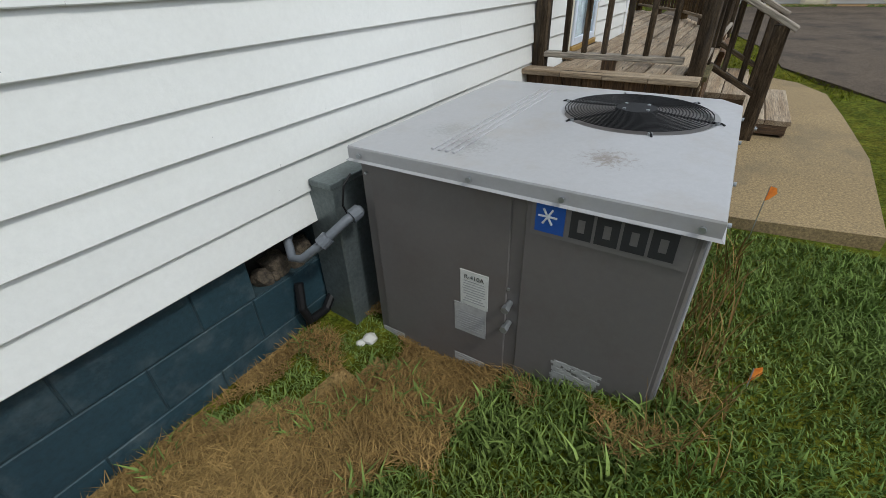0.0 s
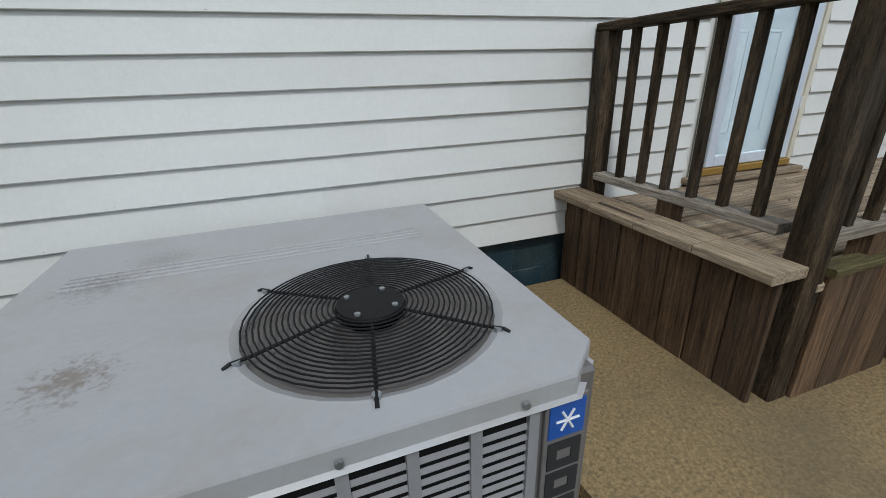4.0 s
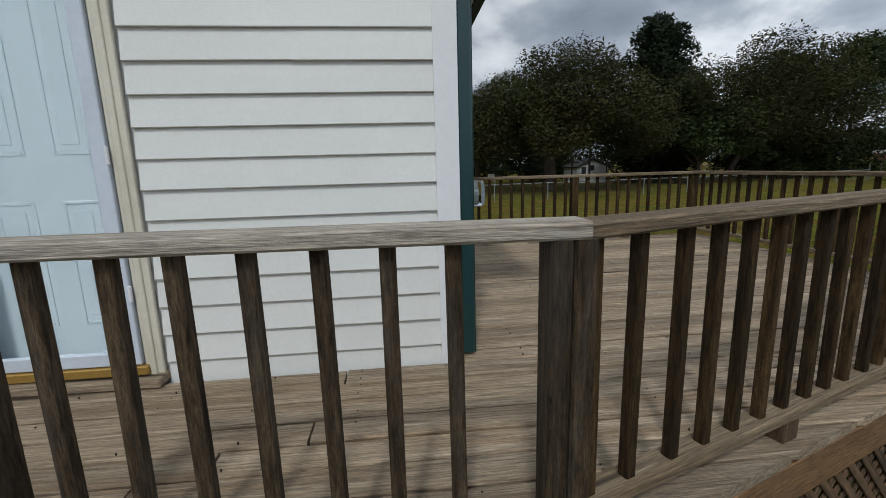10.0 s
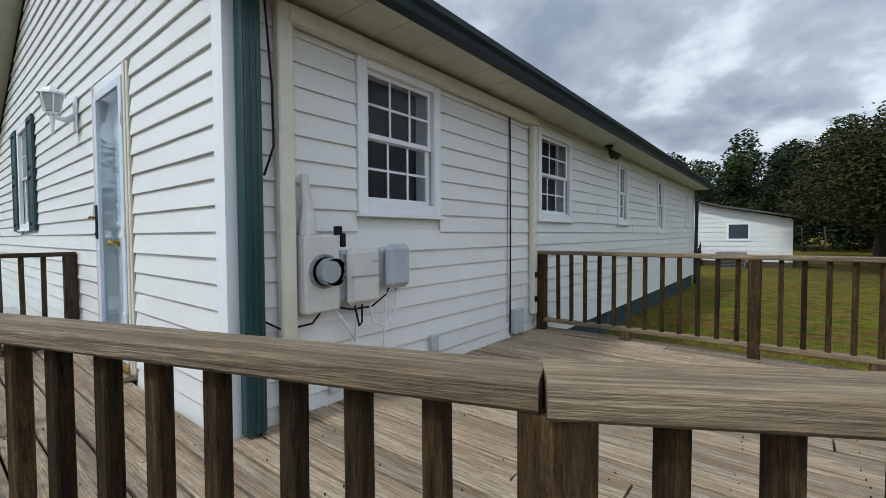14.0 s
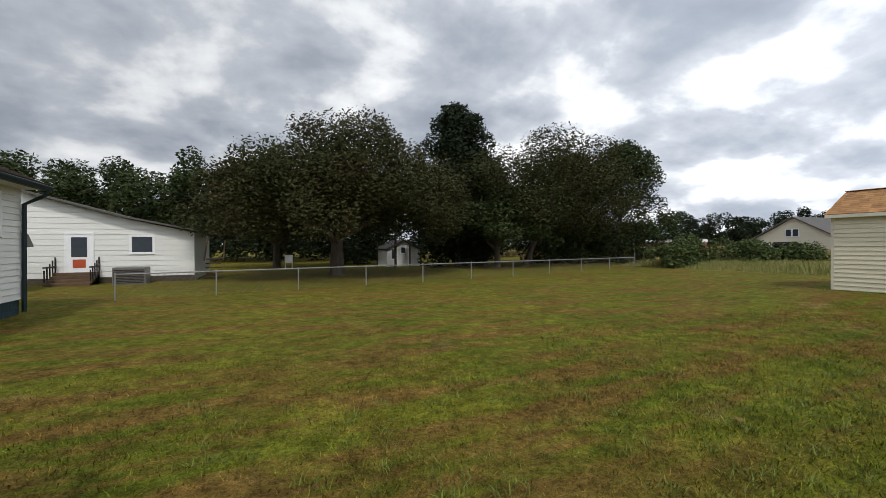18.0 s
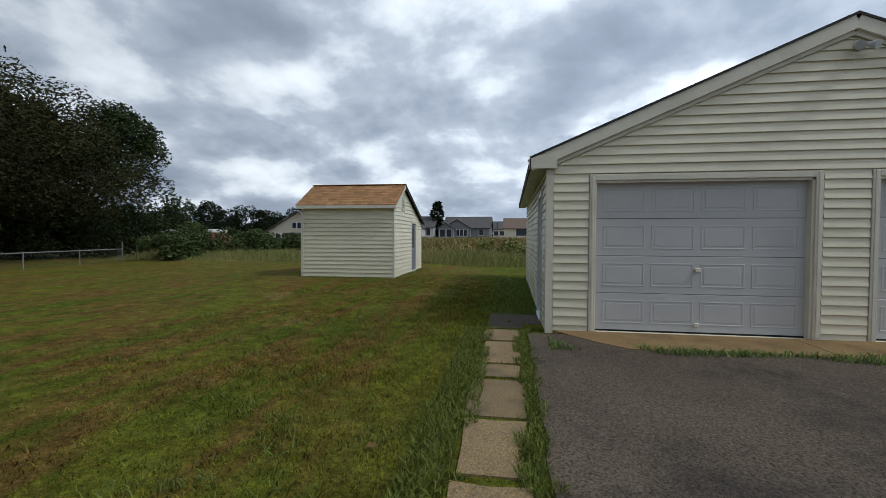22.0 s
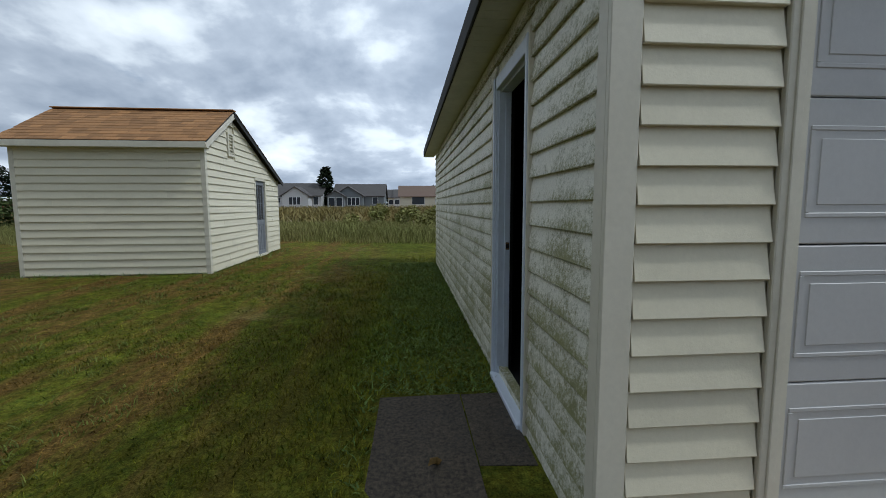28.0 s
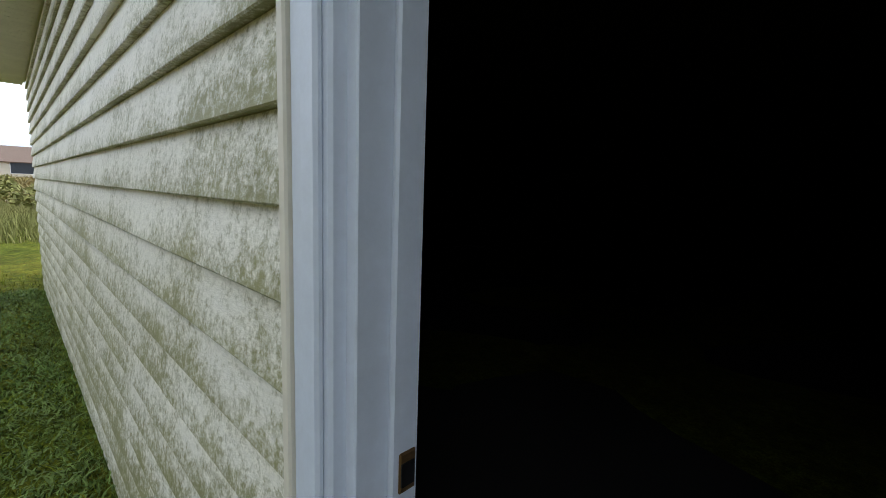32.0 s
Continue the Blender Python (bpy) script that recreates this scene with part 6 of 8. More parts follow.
for k in range(3):
    a = k * math.pi / 3
    c, s = math.cos(a) * 0.026, math.sin(a) * 0.026
    tube(bm, [(L - 0.07 - c, -W - 0.0135, HT - 0.114 - s), (L - 0.07 + c, -W - 0.0135, HT - 0.114 + s)], 0.003, 5)
ac_part("badge_star", bm, TRIM_WHITE, parent=side_badge)
for k in range(4):
    bm = bmesh.new()
    z = HT - 0.168 - k * 0.08
    frame_ring(bm, L - 0.108, L - 0.032, z - 0.07, z, 0.021, -W - 0.013, -W - 0.009, 0)
    ac_part("badge_block", bm, INK, parent=side_badge)
AC_TILT = Matrix.Translation((-4.60, -0.784, -0.361))
AC.matrix_basis = AC_TILT

# duct between the unit and the wall, conduit, marker flags
duct = thing("metal_duct", (-4.6, -0.2, 0), "galvanised duct box between the unit and the house wall", "duct")
bm = bmesh.new()
box(bm, (-5.265, -0.135, -0.34), (-4.30, 0.03, 0.46), None, 0.004)
part("duct_box", bm, DUCT_STEEL, duct)
bm = bmesh.new()
box(bm, (-5.275, -0.138, 0.44), (-4.29, -0.02, 0.465), None, 0.003)
part("flange", bm, DUCT_STEEL, duct)
con = thing("conduit", (-5.285, -0.103, 0.24), "grey flexible conduit from the unit into the wall", "conduit")
bm = bmesh.new()
tube(bm, [(-5.215, -0.22, 0.36), (-5.285, -0.202, 0.34), (-5.375, -0.138, 0.26), (-5.425, -0.079, 0.205), (-5.435, -0.032, 0.2), (-5.405, 0.015, 0.25), (-5.335, 0.05, 0.3)], 0.018, 10)
part("hose", bm, CONDUIT, con, smooth=True)
for p0, p1 in (((-5.225, -0.217, 0.358), (-5.265, -0.208, 0.345)), ((-5.345, -0.155, 0.285), (-5.375, -0.138, 0.26))):
    bm = bmesh.new()
    tube(bm, [p0, p1], 0.028, 12)
    part("coupling", bm, CONDUIT if p0[0] < -5.05 else STEEL, con)
bm = bmesh.new()
tube(bm, [(-5.235, -0.211, 0.51), (-5.275, -0.208, 0.48), (-5.285, -0.197, 0.4), (-5.235, -0.179, 0.3)], 0.004, 6)
tagged(mesh_ob("thin_wire", bm, BLACK), "thin wire hanging by the duct", "wire")
bm = bmesh.new()
tube(bm, [(-5.405, 0.015, 0.04), (-5.435, -0.009, -0.06), (-5.415, -0.015, -0.14), (-5.315, -0.003, -0.16), (-5.235, 0.015, -0.11)], 0.02, 8)
tagged(mesh_ob("drain_hose", bm, BLACK), "dark drain hose looping at the wall foot", "hose")


def marker_flag(x, y, z, h, turn, lean=0.0, size=1.0):
    t = thing("marker_flag", (x, y, z), "small orange utility marker flag on a wire", "marker flag", "marker flags")
    bm = bmesh.new()
    tube(bm, [(x, y, z - 0.05), (x + lean * 0.5, y, z + h * 0.6), (x + lean, y, z + h)], 0.0022, 5)
    part("wire", bm, STEEL, t)
    bm = bmesh.new()
    c, s = math.cos(turn), math.sin(turn)
    v = [bm.verts.new((x + lean + c * a * size, y + s * a * size, z + h + b * size)) for a, b in ((0, 0), (0.055, -0.02), (0.075, -0.06), (0.03, -0.095), (0, -0.10))]
    bm.faces.new(v)
    bmesh.ops.solidify(bm, geom=list(bm.faces), thickness=0.0015)
    part("flag", bm, ORANGE, t)


marker_flag(-3.93, -1.58, -0.09, 0.33, -0.85, -0.012, 0.75)
marker_flag(-4.99, -1.60, -0.15, 0.15, -0.6, 0.04)
marker_flag(-3.79, -0.20, 0.0, 0.20, 1.0, -0.01, 0.9)
for x, y, s in ((-5.30, -0.24, 0.035), (-5.34, -0.22, 0.02), (-5.5, -0.36, 0.018)):
    bm = bmesh.new()
    bmesh.ops.create_icosphere(bm, subdivisions=2, radius=s)
    for v in bm.verts:
        v.co *= 1 + 0.35 * noise.noise(v.co * 30 + Vector((x * 10, y, 0)))
        v.co.z *= 0.7
    r = mesh_ob("stone", bm, METER_WHITE)
    r.location = (x, y, ground_z(x, y) + s * 0.45)
    tagged(r, "pale lump of old mortar in the dry grass", "stone", "stones by the unit")

# ---- garage ----
GX, GY, GR = 14.14, 0.71, -6.92       # front plane, left wall plane, right end
GXB = 22.33                           # back
GZ = -0.10                            # foot of the siding
GEAVE = 2.30
GPITCH = 0.425
GLAP = 0.1274
gmid = (GY + GR) / 2


def g_top(s):
    return GEAVE + 0.03 + min(s - GR, GY - s) * GPITCH


G1, G2 = (-2.72, 0.04, -0.04, 2.11), (-6.22, -3.46, -0.04, 2.11)
SIDE = (15.075, 15.835, 0.0, 2.0)
wall_front = wall_with_openings("wall_garage_front", (GX + 0.012, 0, 0), (0, 1, 0), (-1, 0, 0), GR, GY - 0.01, GZ, 3, 0.15, [G1, G2], CREAM, g_top)
siding(wall_front, (GX + 0.006, 0, 0), (0, 1, 0), (-1, 0, 0), GZ + 0.018, g_top(gmid) - 0.05, GLAP,
       lambda z: (GR + max(0.09, (z - GEAVE) / GPITCH + 0.05), GY - max(0.09, (z - GEAVE) / GPITCH + 0.05)), CREAM,
       [(G1[0] - 0.10, G1[1] + 0.10, -0.2, 2.20), (G2[0] - 0.10, G2[1] + 0.10, -0.2, 2.20)], bottom=0.030, seed=21)
wall_side = wall_with_openings("wall_garage_side", (0, GY - 0.012, 0), (1, 0, 0), (0, 1, 0), GX + 0.01, GXB, GZ - 0.1, GEAVE + 0.05, 0.06, [SIDE], MOULDY)
siding(wall_side, (0, GY - 0.006, 0), (1, 0, 0), (0, 1, 0), SIDE_FOOT, GEAVE + 0.02, SIDE_LAP, lambda z: (GX + 0.07, GXB - 0.05), MOULDY,
       [(SIDE[0] - 0.07, SIDE[1] + 0.09, -0.2, SIDE[3] + 0.10)], bottom=0.024, breaks=3.8, seed=23)
tagged(boxed("wall_garage_back", (GXB - 0.15, GR, GZ), (GXB - 0.02, GY - 0.17, GEAVE), CREAM), "cream back wall of the garage", "wall", kind="structure")
tagged(boxed("wall_garage_right", (GX + 0.17, GR, GZ), (GXB - 0.16, GR + 0.14, GEAVE), CREAM), "cream right wall of the garage", "wall", kind="structure")
# lining, floor and ceiling inside; near-black colour stands in for the unlit room
tagged(boxed("wall_garage_lining", (GX + 0.18, GY - 0.115, -0.05), (SIDE[0] - 0.02, GY - 0.085, GEAVE - 0.05), INTERIOR_SHADE), "inside lining of the garage, darkness put into its colour", "wall", kind="structure")
tagged(boxed("wall_garage_lining", (SIDE[1] + 0.02, GY - 0.115, -0.05), (GXB - 0.16, GY - 0.085, GEAVE - 0.05), INTERIOR_SHADE), "inside lining of the garage, darkness put into its colour", "wall", kind="structure")
tagged(boxed("wall_garage_lining", (GXB - 0.19, GR + 0.2, -0.05), (GXB - 0.16, GY - 0.21, GEAVE - 0.05), INTERIOR_SHADE), "inside lining of the garage, darkness put into its colour", "wall", kind="structure")
tagged(boxed("wall_garage_lining", (GX + 0.2, GR + 0.15, -0.05), (GXB - 0.16, GR + 0.18, GEAVE - 0.05), INTERIOR_SHADE), "inside lining of the garage, darkness put into its colour", "wall", kind="structure")
tagged(boxed("wall_garage_lining", (GX + 0.26, GR + 0.2, -0.05), (GX + 0.29, GY - 0.21, GEAVE - 0.05), INTERIOR_SHADE), "inside lining of the garage, darkness put into its colour", "wall", kind="structure")
tagged(boxed("floor_garage", (GX + 0.02, GR + 0.02, -0.3), (GXB - 0.2, GY - 0.08, -0.06), INTERIOR_SHADE), "garage floor coloured near-black for the dark inside", "floor", kind="structure")
tagged(boxed("ceiling_garage", (GX + 0.17, GR + 0.15, GEAVE - 0.04), (GXB - 0.16, GY - 0.08, GEAVE), INTERIOR_SHADE), "garage ceiling coloured near-black for the dark inside", "ceiling", kind="structure")

# corner posts, frieze, door trims
bm = bmesh.new()
box(bm, (GX - 0.020, GY - 0.085, GZ), (GX + 0.004, GY + 0.020, GEAVE - 0.02), None, 0.003)
box(bm, (GX + 0.004, GY + 0.0, GZ), (GX + 0.075, GY + 0.019, GEAVE - 0.02), None, 0.003)
tagged(mesh_ob("trim", bm, TRIM_CREAM), "cream corner post of the garage siding", "trim", kind="structure")
bm = bmesh.new()
box(bm, (GX - 0.020, GR - 0.02, GZ), (GX + 0.004, GR + 0.085, GEAVE - 0.02), None, 0.003)
tagged(mesh_ob("trim", bm, TRIM_CREAM), "cream corner post of the garage siding", "trim", kind="structure")
for i, (a, b, c, d) in enumerate((G1, G2)):
    gd = thing("door_%d" % (i + 2), (GX, (a + b) / 2, 0), "grey-white sectional overhead garage door, closed", "garage door", "garage doors", "structure")
    for y0, y1 in ((a - 0.09, a - 0.002), (b + 0.002, b + 0.09)):
        bm = bmesh.new()
        box(bm, (GX - 0.026, y0, -0.06), (GX + 0.0, y1, d + 0.085), None, 0.004)
        box(bm, (GX - 0.034, y0 + 0.03, -0.06), (GX - 0.024, y0 + 0.06, d + 0.085), None, 0.003)
        part("casing", bm, TRIM_CREAM, gd)
        jy = a if y0 < a else b
        bm = bmesh.new()
        box(bm, (GX + 0.0, jy - 0.012, -0.06), (GX + 0.14, jy + 0.03 if jy == a else jy + 0.012, d))
        part("jamb", bm, TRIM_CREAM, gd)
    bm = bmesh.new()
    box(bm, (GX - 0.026, a - 0.002, d + 0.002), (GX + 0.0, b + 0.002, d + 0.085), None, 0.004)
    box(bm, (GX + 0.0, a, d - 0.03), (GX + 0.14, b, d + 0.01))
    part("head_casing", bm, TRIM_CREAM, gd)
    rows, cols = 4, 4
    hh = (d - (-0.02)) / rows
    for r in range(rows):
        z0 = -0.02 + r * hh
        bm = bmesh.new()
        box(bm, (GX + 0.095, a + 0.012, z0 + 0.002), (GX + 0.14, b - 0.012, z0 + hh - 0.003), None, 0.005)
        sec = part("door_section", bm, GARAGE_DOOR, gd)
        pw = (b - a - 0.16) / cols
        for k in range(cols):
            ya = a + 0.08 + k * pw + 0.045
            yb = a + 0.08 + (k + 1) * pw - 0.045
            bm = bmesh.new()
            # raised rim with a sunk field and a raised middle
            for (y0, y1, za, zb, x) in ((ya, yb, z0 + 0.10, z0 + 0.118, 0.0905), (ya, yb, z0 + hh - 0.118, z0 + hh - 0.10, 0.0905), (ya, ya + 0.018, z0 + 0.118, z0 + hh - 0.118, 0.0905), (yb - 0.018, yb, z0 + 0.118, z0 + hh - 0.118, 0.0905)):
                box(bm, (GX + x, y0, za), (GX + 0.096, y1, zb), None, 0.004)
            box(bm, (GX + 0.0915, ya + 0.045, z0 + 0.147), (GX + 0.096, yb - 0.045, z0 + hh - 0.147), None, 0.005)
            attach(mesh_ob("pressed_panel", bm, GARAGE_DOOR), sec)
    bm = bmesh.new()
    box(bm, (GX + 0.09, a + 0.012, -0.055), (GX + 0.135, b - 0.012, -0.018), None, 0.004)
    part("bottom_seal", bm, BLACK, gd)
    for z in (0.83, 0.06):
        bm = bmesh.new()
        box(bm, (GX + 0.055, (a + b) / 2 - 0.035, z), (GX + 0.095, (a + b) / 2 + 0.035, z + 0.055), None, 0.008)
        part("lift_handle", bm, TRIM_CREAM, gd, "cream plastic lift handle")

# roof
groof = thing("garage_roof", (18, gmid, GEAVE), "low gable garage roof with cream rake boards and dark eave edge", "roof", kind="structure")
GOH, GF = 0.25, 0.10
for side in (1, -1):
    ey = GY + GOH if side > 0 else GR - GOH
    rz = GEAVE + 0.16 + (GY + GOH - gmid) * GPITCH
    bm = bmesh.new()
    v = [bm.verts.new(p) for p in ((GX - GF, ey, GEAVE + 0.16), (GXB + 0.25, ey, GEAVE + 0.16), (GXB + 0.25, gmid, rz), (GX - GF, gmid, rz))]
    w = [bm.verts.new(Vector(p.co) - Vector((0, 0, 0.035))) for p in v]
    for f in ((0, 1, 2, 3), (7, 6, 5, 4), (0, 4, 5, 1), (1, 5, 6, 2), (2, 6, 7, 3), (3, 7, 4, 0)):
        bm.faces.new([(v + w)[i] for i in f])
    bmesh.ops.recalc_face_normals(bm, faces=bm.faces)
    part("roof_slope", bm, ROOF_DARK, groof)
    beam("rake_board", (GX - GF / 2 + 0.012, ey, GEAVE + 0.04), (GX - GF / 2 + 0.012, gmid, rz - 0.12), GF, 0.17, TRIM_CREAM, groof)
    beam("frieze_board", (GX - 0.028, ey - side * 0.30, GEAVE + 0.04 + 0.30 * GPITCH - 0.122), (GX - 0.028, gmid, rz - 0.12 - 0.122), 0.03, 0.055, TRIM_CREAM, groof)
    beam("fascia", (GX - GF, ey, GEAVE + 0.055), (GXB + 0.25, ey, GEAVE + 0.055), 0.02, 0.13, ROOF_DARK, groof)
# soffit boards on the walk side, and the boxed return at the corner
bm = bmesh.new()
nb = int((GXB - GX + 0.4) / 0.11)
for i in range(nb):
    x0 = GX - GF + 0.03 + i * 0.11
    box(bm, (x0, GY + 0.02, GEAVE - 0.012), (x0 + 0.107, GY + GOH - 0.012, GEAVE))
box(bm, (GX - GF + 0.02, GY + 0.0, GEAVE + 0.001), (GXB + 0.2, GY + GOH - 0.012, GEAVE + 0.006))
part("soffit", bm, SOFFIT, groof)
bm = bmesh.new()
box(bm, (GX - GF + 0.002, GY - 0.12, GEAVE - 0.016), (GX - GF + 0.026, GY + GOH + 0.012, GEAVE + 0.17), None, 0.003)
part("eave_return", bm, TRIM_CREAM, groof)

# gable floodlight
gl = thing("flood_light", (GX - 0.02, gmid - 0.05, 3.75), "twin-headed white floodlight high in the garage gable", "floodlight")
bm = bmesh.new()
disc(bm, (GX - 0.012, gmid - 0.05, 3.78), (-1, 0, 0), 0.06, 0.03, 18)
part("mount", bm, TRIM_CREAM, gl)
for dy in (0.05, -0.06):
    bm = bmesh.new()
    tube(bm, [(GX - 0.04, gmid - 0.05, 3.78), (GX - 0.08, gmid - 0.05 + dy * 0.5, 3.77), (GX - 0.10, gmid - 0.05 + dy, 3.76), (GX - 0.19, gmid - 0.05 + dy * 1.8, 3.72)], [0.014, 0.02, 0.03, 0.06], 14)
    part("lamp_head", bm, METER_GREY, gl)

# side door: casing, jamb, sill, strike plate; the leaf stands open inside
sd = thing("door_4", (15.3, GY, 0), "open side doorway of the garage with pale blue-white jambs", "door", kind="structure")
for x0, x1 in ((SIDE[0] - 0.06, SIDE[0]), (SIDE[1], SIDE[1] + 0.085)):
    bm = bmesh.new()
    box(bm, (x0, GY - 0.01, -0.12), (x1, GY + 0.024, SIDE[3] + 0.085), None, 0.004)
    box(bm, (x0 + 0.012, GY + 0.022, -0.12), (x0 + 0.045, GY + 0.034, SIDE[3] + 0.08), None, 0.004)
    part("casing", bm, TRIM_BLUE, sd)
    jx = x1 if x0 < SIDE[0] else x0
    s, w = (1, 0.006) if x0 < SIDE[0] else (-1, 0.018)
    bm = bmesh.new()
    box(bm, (jx - s * 0.004, GY - 0.082, -0.05), (jx + s * w, GY + 0.004, SIDE[3]), None, 0.002)
    box(bm, (jx + s * w, GY - 0.082, -0.05), (jx + s * (w + 0.01), GY - 0.040, SIDE[3] - 0.018), None, 0.003)
    part("jamb", bm, TRIM_BLUE, sd)
for x0, x1 in ((SIDE[0] - 0.076, SIDE[0] - 0.061), (SIDE[1] + 0.086, SIDE[1] + 0.105)):
    bm = bmesh.new()
    box(bm, (x0, GY - 0.008, -0.13), (x1, GY + 0.03, SIDE[3] + 0.105), None, 0.003)
    part("siding_channel", bm, TRIM_CREAM, sd)
bm = bmesh.new()
box(bm, (SIDE[0] - 0.06, GY - 0.01, SIDE[3] + 0.0), (SIDE[1] + 0.085, GY + 0.024, SIDE[3] + 0.085), None, 0.004)
box(bm, (SIDE[0], GY - 0.082, SIDE[3] - 0.018), (SIDE[1], GY - 0.01, SIDE[3] + 0.004))
part("head_casing", bm, TRIM_BLUE, sd)
bm = bmesh.new()
box(bm, (SIDE[0] - 0.02, GY - 0.10, -0.12), (SIDE[1] + 0.02, GY + 0.05, -0.05), None, 0.006)
part("sill", bm, TRIM_BLUE, sd)
bm = bmesh.new()
box(bm, (SIDE[1] - 0.0315, GY - 0.076, 0.875), (SIDE[1] - 0.027, GY - 0.050, 0.928), None, 0.004)
pl_ = part("strike_plate", bm, BRASS, sd, "worn brass strike plate")
bm = bmesh.new()
box(bm, (SIDE[1] - 0.0335, GY - 0.072, 0.885), (SIDE[1] - 0.031, GY - 0.052, 0.915))
attach(mesh_ob("strike_hole", bm, BLACK), pl_)
# leaf takes the same near-black, its shade painted on
leaf2 = thing("side_door_leaf", (SIDE[0] + 0.04, GY - 0.6, 0), "door leaf swung open into the garage, indoor shade put into its colour", "door")
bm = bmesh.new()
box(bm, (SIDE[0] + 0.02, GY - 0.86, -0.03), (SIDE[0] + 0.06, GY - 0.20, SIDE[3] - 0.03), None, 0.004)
part("leaf", bm, INTERIOR_SHADE, leaf2)

# foundation lip, door pad, apron, stepping slabs
tagged(boxed("baseboard", (GX + 0.06, GY - 0.03, -0.4), (GXB - 0.02, GY - 0.012, GZ - 0.03), CONCRETE), "concrete footing under the garage siding", "foundation", kind="structure")
bm = bmesh.new()
polygon(bm, [(14.32, 1.035), (15.54, 1.03), (15.53, 1.56), (14.30, 1.58)], -0.3, -0.075)
pad = thing("door_pad", (14.9, 1.15, -0.08), "damp dark concrete pad of two slabs at the side door", "slab")
part("slab", bm, DARK_CONCRETE, pad)
bm = bmesh.new()
polygon(bm, [(14.72, 0.74), (15.55, 0.74), (15.54, 1.02), (14.74, 1.025)], -0.3, -0.079)
part("slab", bm, DARK_CONCRETE, pad)
bm = bmesh.new()
polygon(bm, [(14.16, 0.74), (14.70, 0.74), (14.72, 1.022), (14.34, 1.028), (14.10, 0.95)], -0.3, -0.088)
tagged(mesh_ob("asphalt_patch", bm, ASPHALT), "black asphalt patch beside the garage corner", "patch")
apron = thing("apron", (13.7, -3.2, -0.03), "stained tan concrete apron slabs before the garage doors", "slab")
for pts in ([(14.1, -2.48), (13.19, -2.48), (13.28, -1.5), (13.18, -0.2), (13.5, 0.15), (13.8, 0.4), (14.1, 0.62)],
            [(14.1, -4.9), (13.3, -4.9), (13.2, -2.8), (13.19, -2.495), (14.1, -2.495)],
            [(14.1, -7.2), (13.45, -7.2), (13.3, -5.0), (13.3, -4.915), (14.1, -4.915)]):
    bm = bmesh.new()
    polygon(bm, pts[::-1], -0.3, -0.028)
    part("slab", bm, APRON, apron)
SLABS = [(13.44, 14.08), (12.42, 13.36), (11.95, 12.34), (11.02, 11.86), (10.2, 10.96), (9.4, 10.12), (8.72, 9.32), (8.0, 8.6), (7.2, 7.9)]
for k, (x0, x1) in enumerate(SLABS):
    r5 = random.Random(40 + k)
    bm = bmesh.new()
    w0, w1 = 1.13 + r5.uniform(-0.04, 0.04), 1.55 + r5.uniform(-0.03, 0.04)
    o = [(x0, w0), (x0 + (x1 - x0) * 0.5, w0 + r5.uniform(-0.03, 0.03)), (x1, w0 + r5.uniform(-0.04, 0.04)), (x1 + r5.uniform(-0.03, 0.03), (w0 + w1) / 2), (x1, w1), (x0 + (x1 - x0) * 0.4, w1 + r5.uniform(-0.03, 0.03)), (x0, w1 + r5.uniform(-0.04, 0.03))]
    polygon(bm, o, -0.2, -0.045 - r5.uniform(0, 0.008))
    tagged(mesh_ob("stepping_slab", bm, SLAB), "worn tan concrete stepping slab sunk in the grass", "stepping stone", "stepping slabs")

# ---- shed ----
shed = thing("shed", (0, 0, 0), "cream sided garden shed with an orange-brown saltbox roof", "shed")
SW, SD_, SE, SR, SB, RX = 2.96, 4.30, 2.30, 2.92, 1.82, 1.14    # width, depth, front eave, ridge, back eave, ridge offset


def shed_part(ob):
    ob.parent = shed
    ob.matrix_parent_inverse = Matrix.Identity(4)
    return ob


def shed_top(s):
    """Height of the gable along the depth."""
    return SE + (SR - SE) * s / RX if s < RX else SR - (SR - SB) * (s - RX) / (SD_ - RX)


# local axes: x into the depth, y along the front (0 at the right corner, SW at the left)
def shed_wall(name, bm, mat):
    return shed_part(mesh_ob(name, bm, mat))


bm = bmesh.new()
box(bm, (0.01, 0.01, 0.0), (0.10, SW - 0.01, SE))
shed_wall("wall", bm, CREAM)
bm = bmesh.new()
for (a, b) in ((0.10, RX), (RX, 2.48), (3.20, SD_)):
    v = [bm.verts.new(p) for d in (0.01, 0.10) for p in ((a, d, 0), (b, d, 0), (b, d, shed_top(b) - 0.02), (a, d, shed_top(a) - 0.02))]
    for f in ((0, 1, 2, 3), (7, 6, 5, 4), (0, 4, 5, 1), (1, 5, 6, 2), (2, 6, 7, 3), (3, 7, 4, 0)):
        bm.faces.new([v[i] for i in f])
v = [bm.verts.new(p) for d in (0.01, 0.10) for p in ((2.48, d, 1.76), (3.20, d, 1.76), (3.20, d, shed_top(3.20) - 0.02), (2.48, d, shed_top(2.48) - 0.02))]
for f in ((0, 1, 2, 3), (7, 6, 5, 4), (0, 4, 5, 1), (1, 5, 6, 2), (2, 6, 7, 3), (3, 7, 4, 0)):
    bm.faces.new([v[i] for i in f])
bmesh.ops.recalc_face_normals(bm, faces=bm.faces)
shed_wall("wall", bm, CREAM)
bm = bmesh.new()
box(bm, (0.11, SW - 0.10, 0), (SD_, SW - 0.01, SB))
box(bm, (SD_ - 0.1, 0.11, 0), (SD_, SW - 0.11, SB))
shed_wall("wall", bm, CREAM)


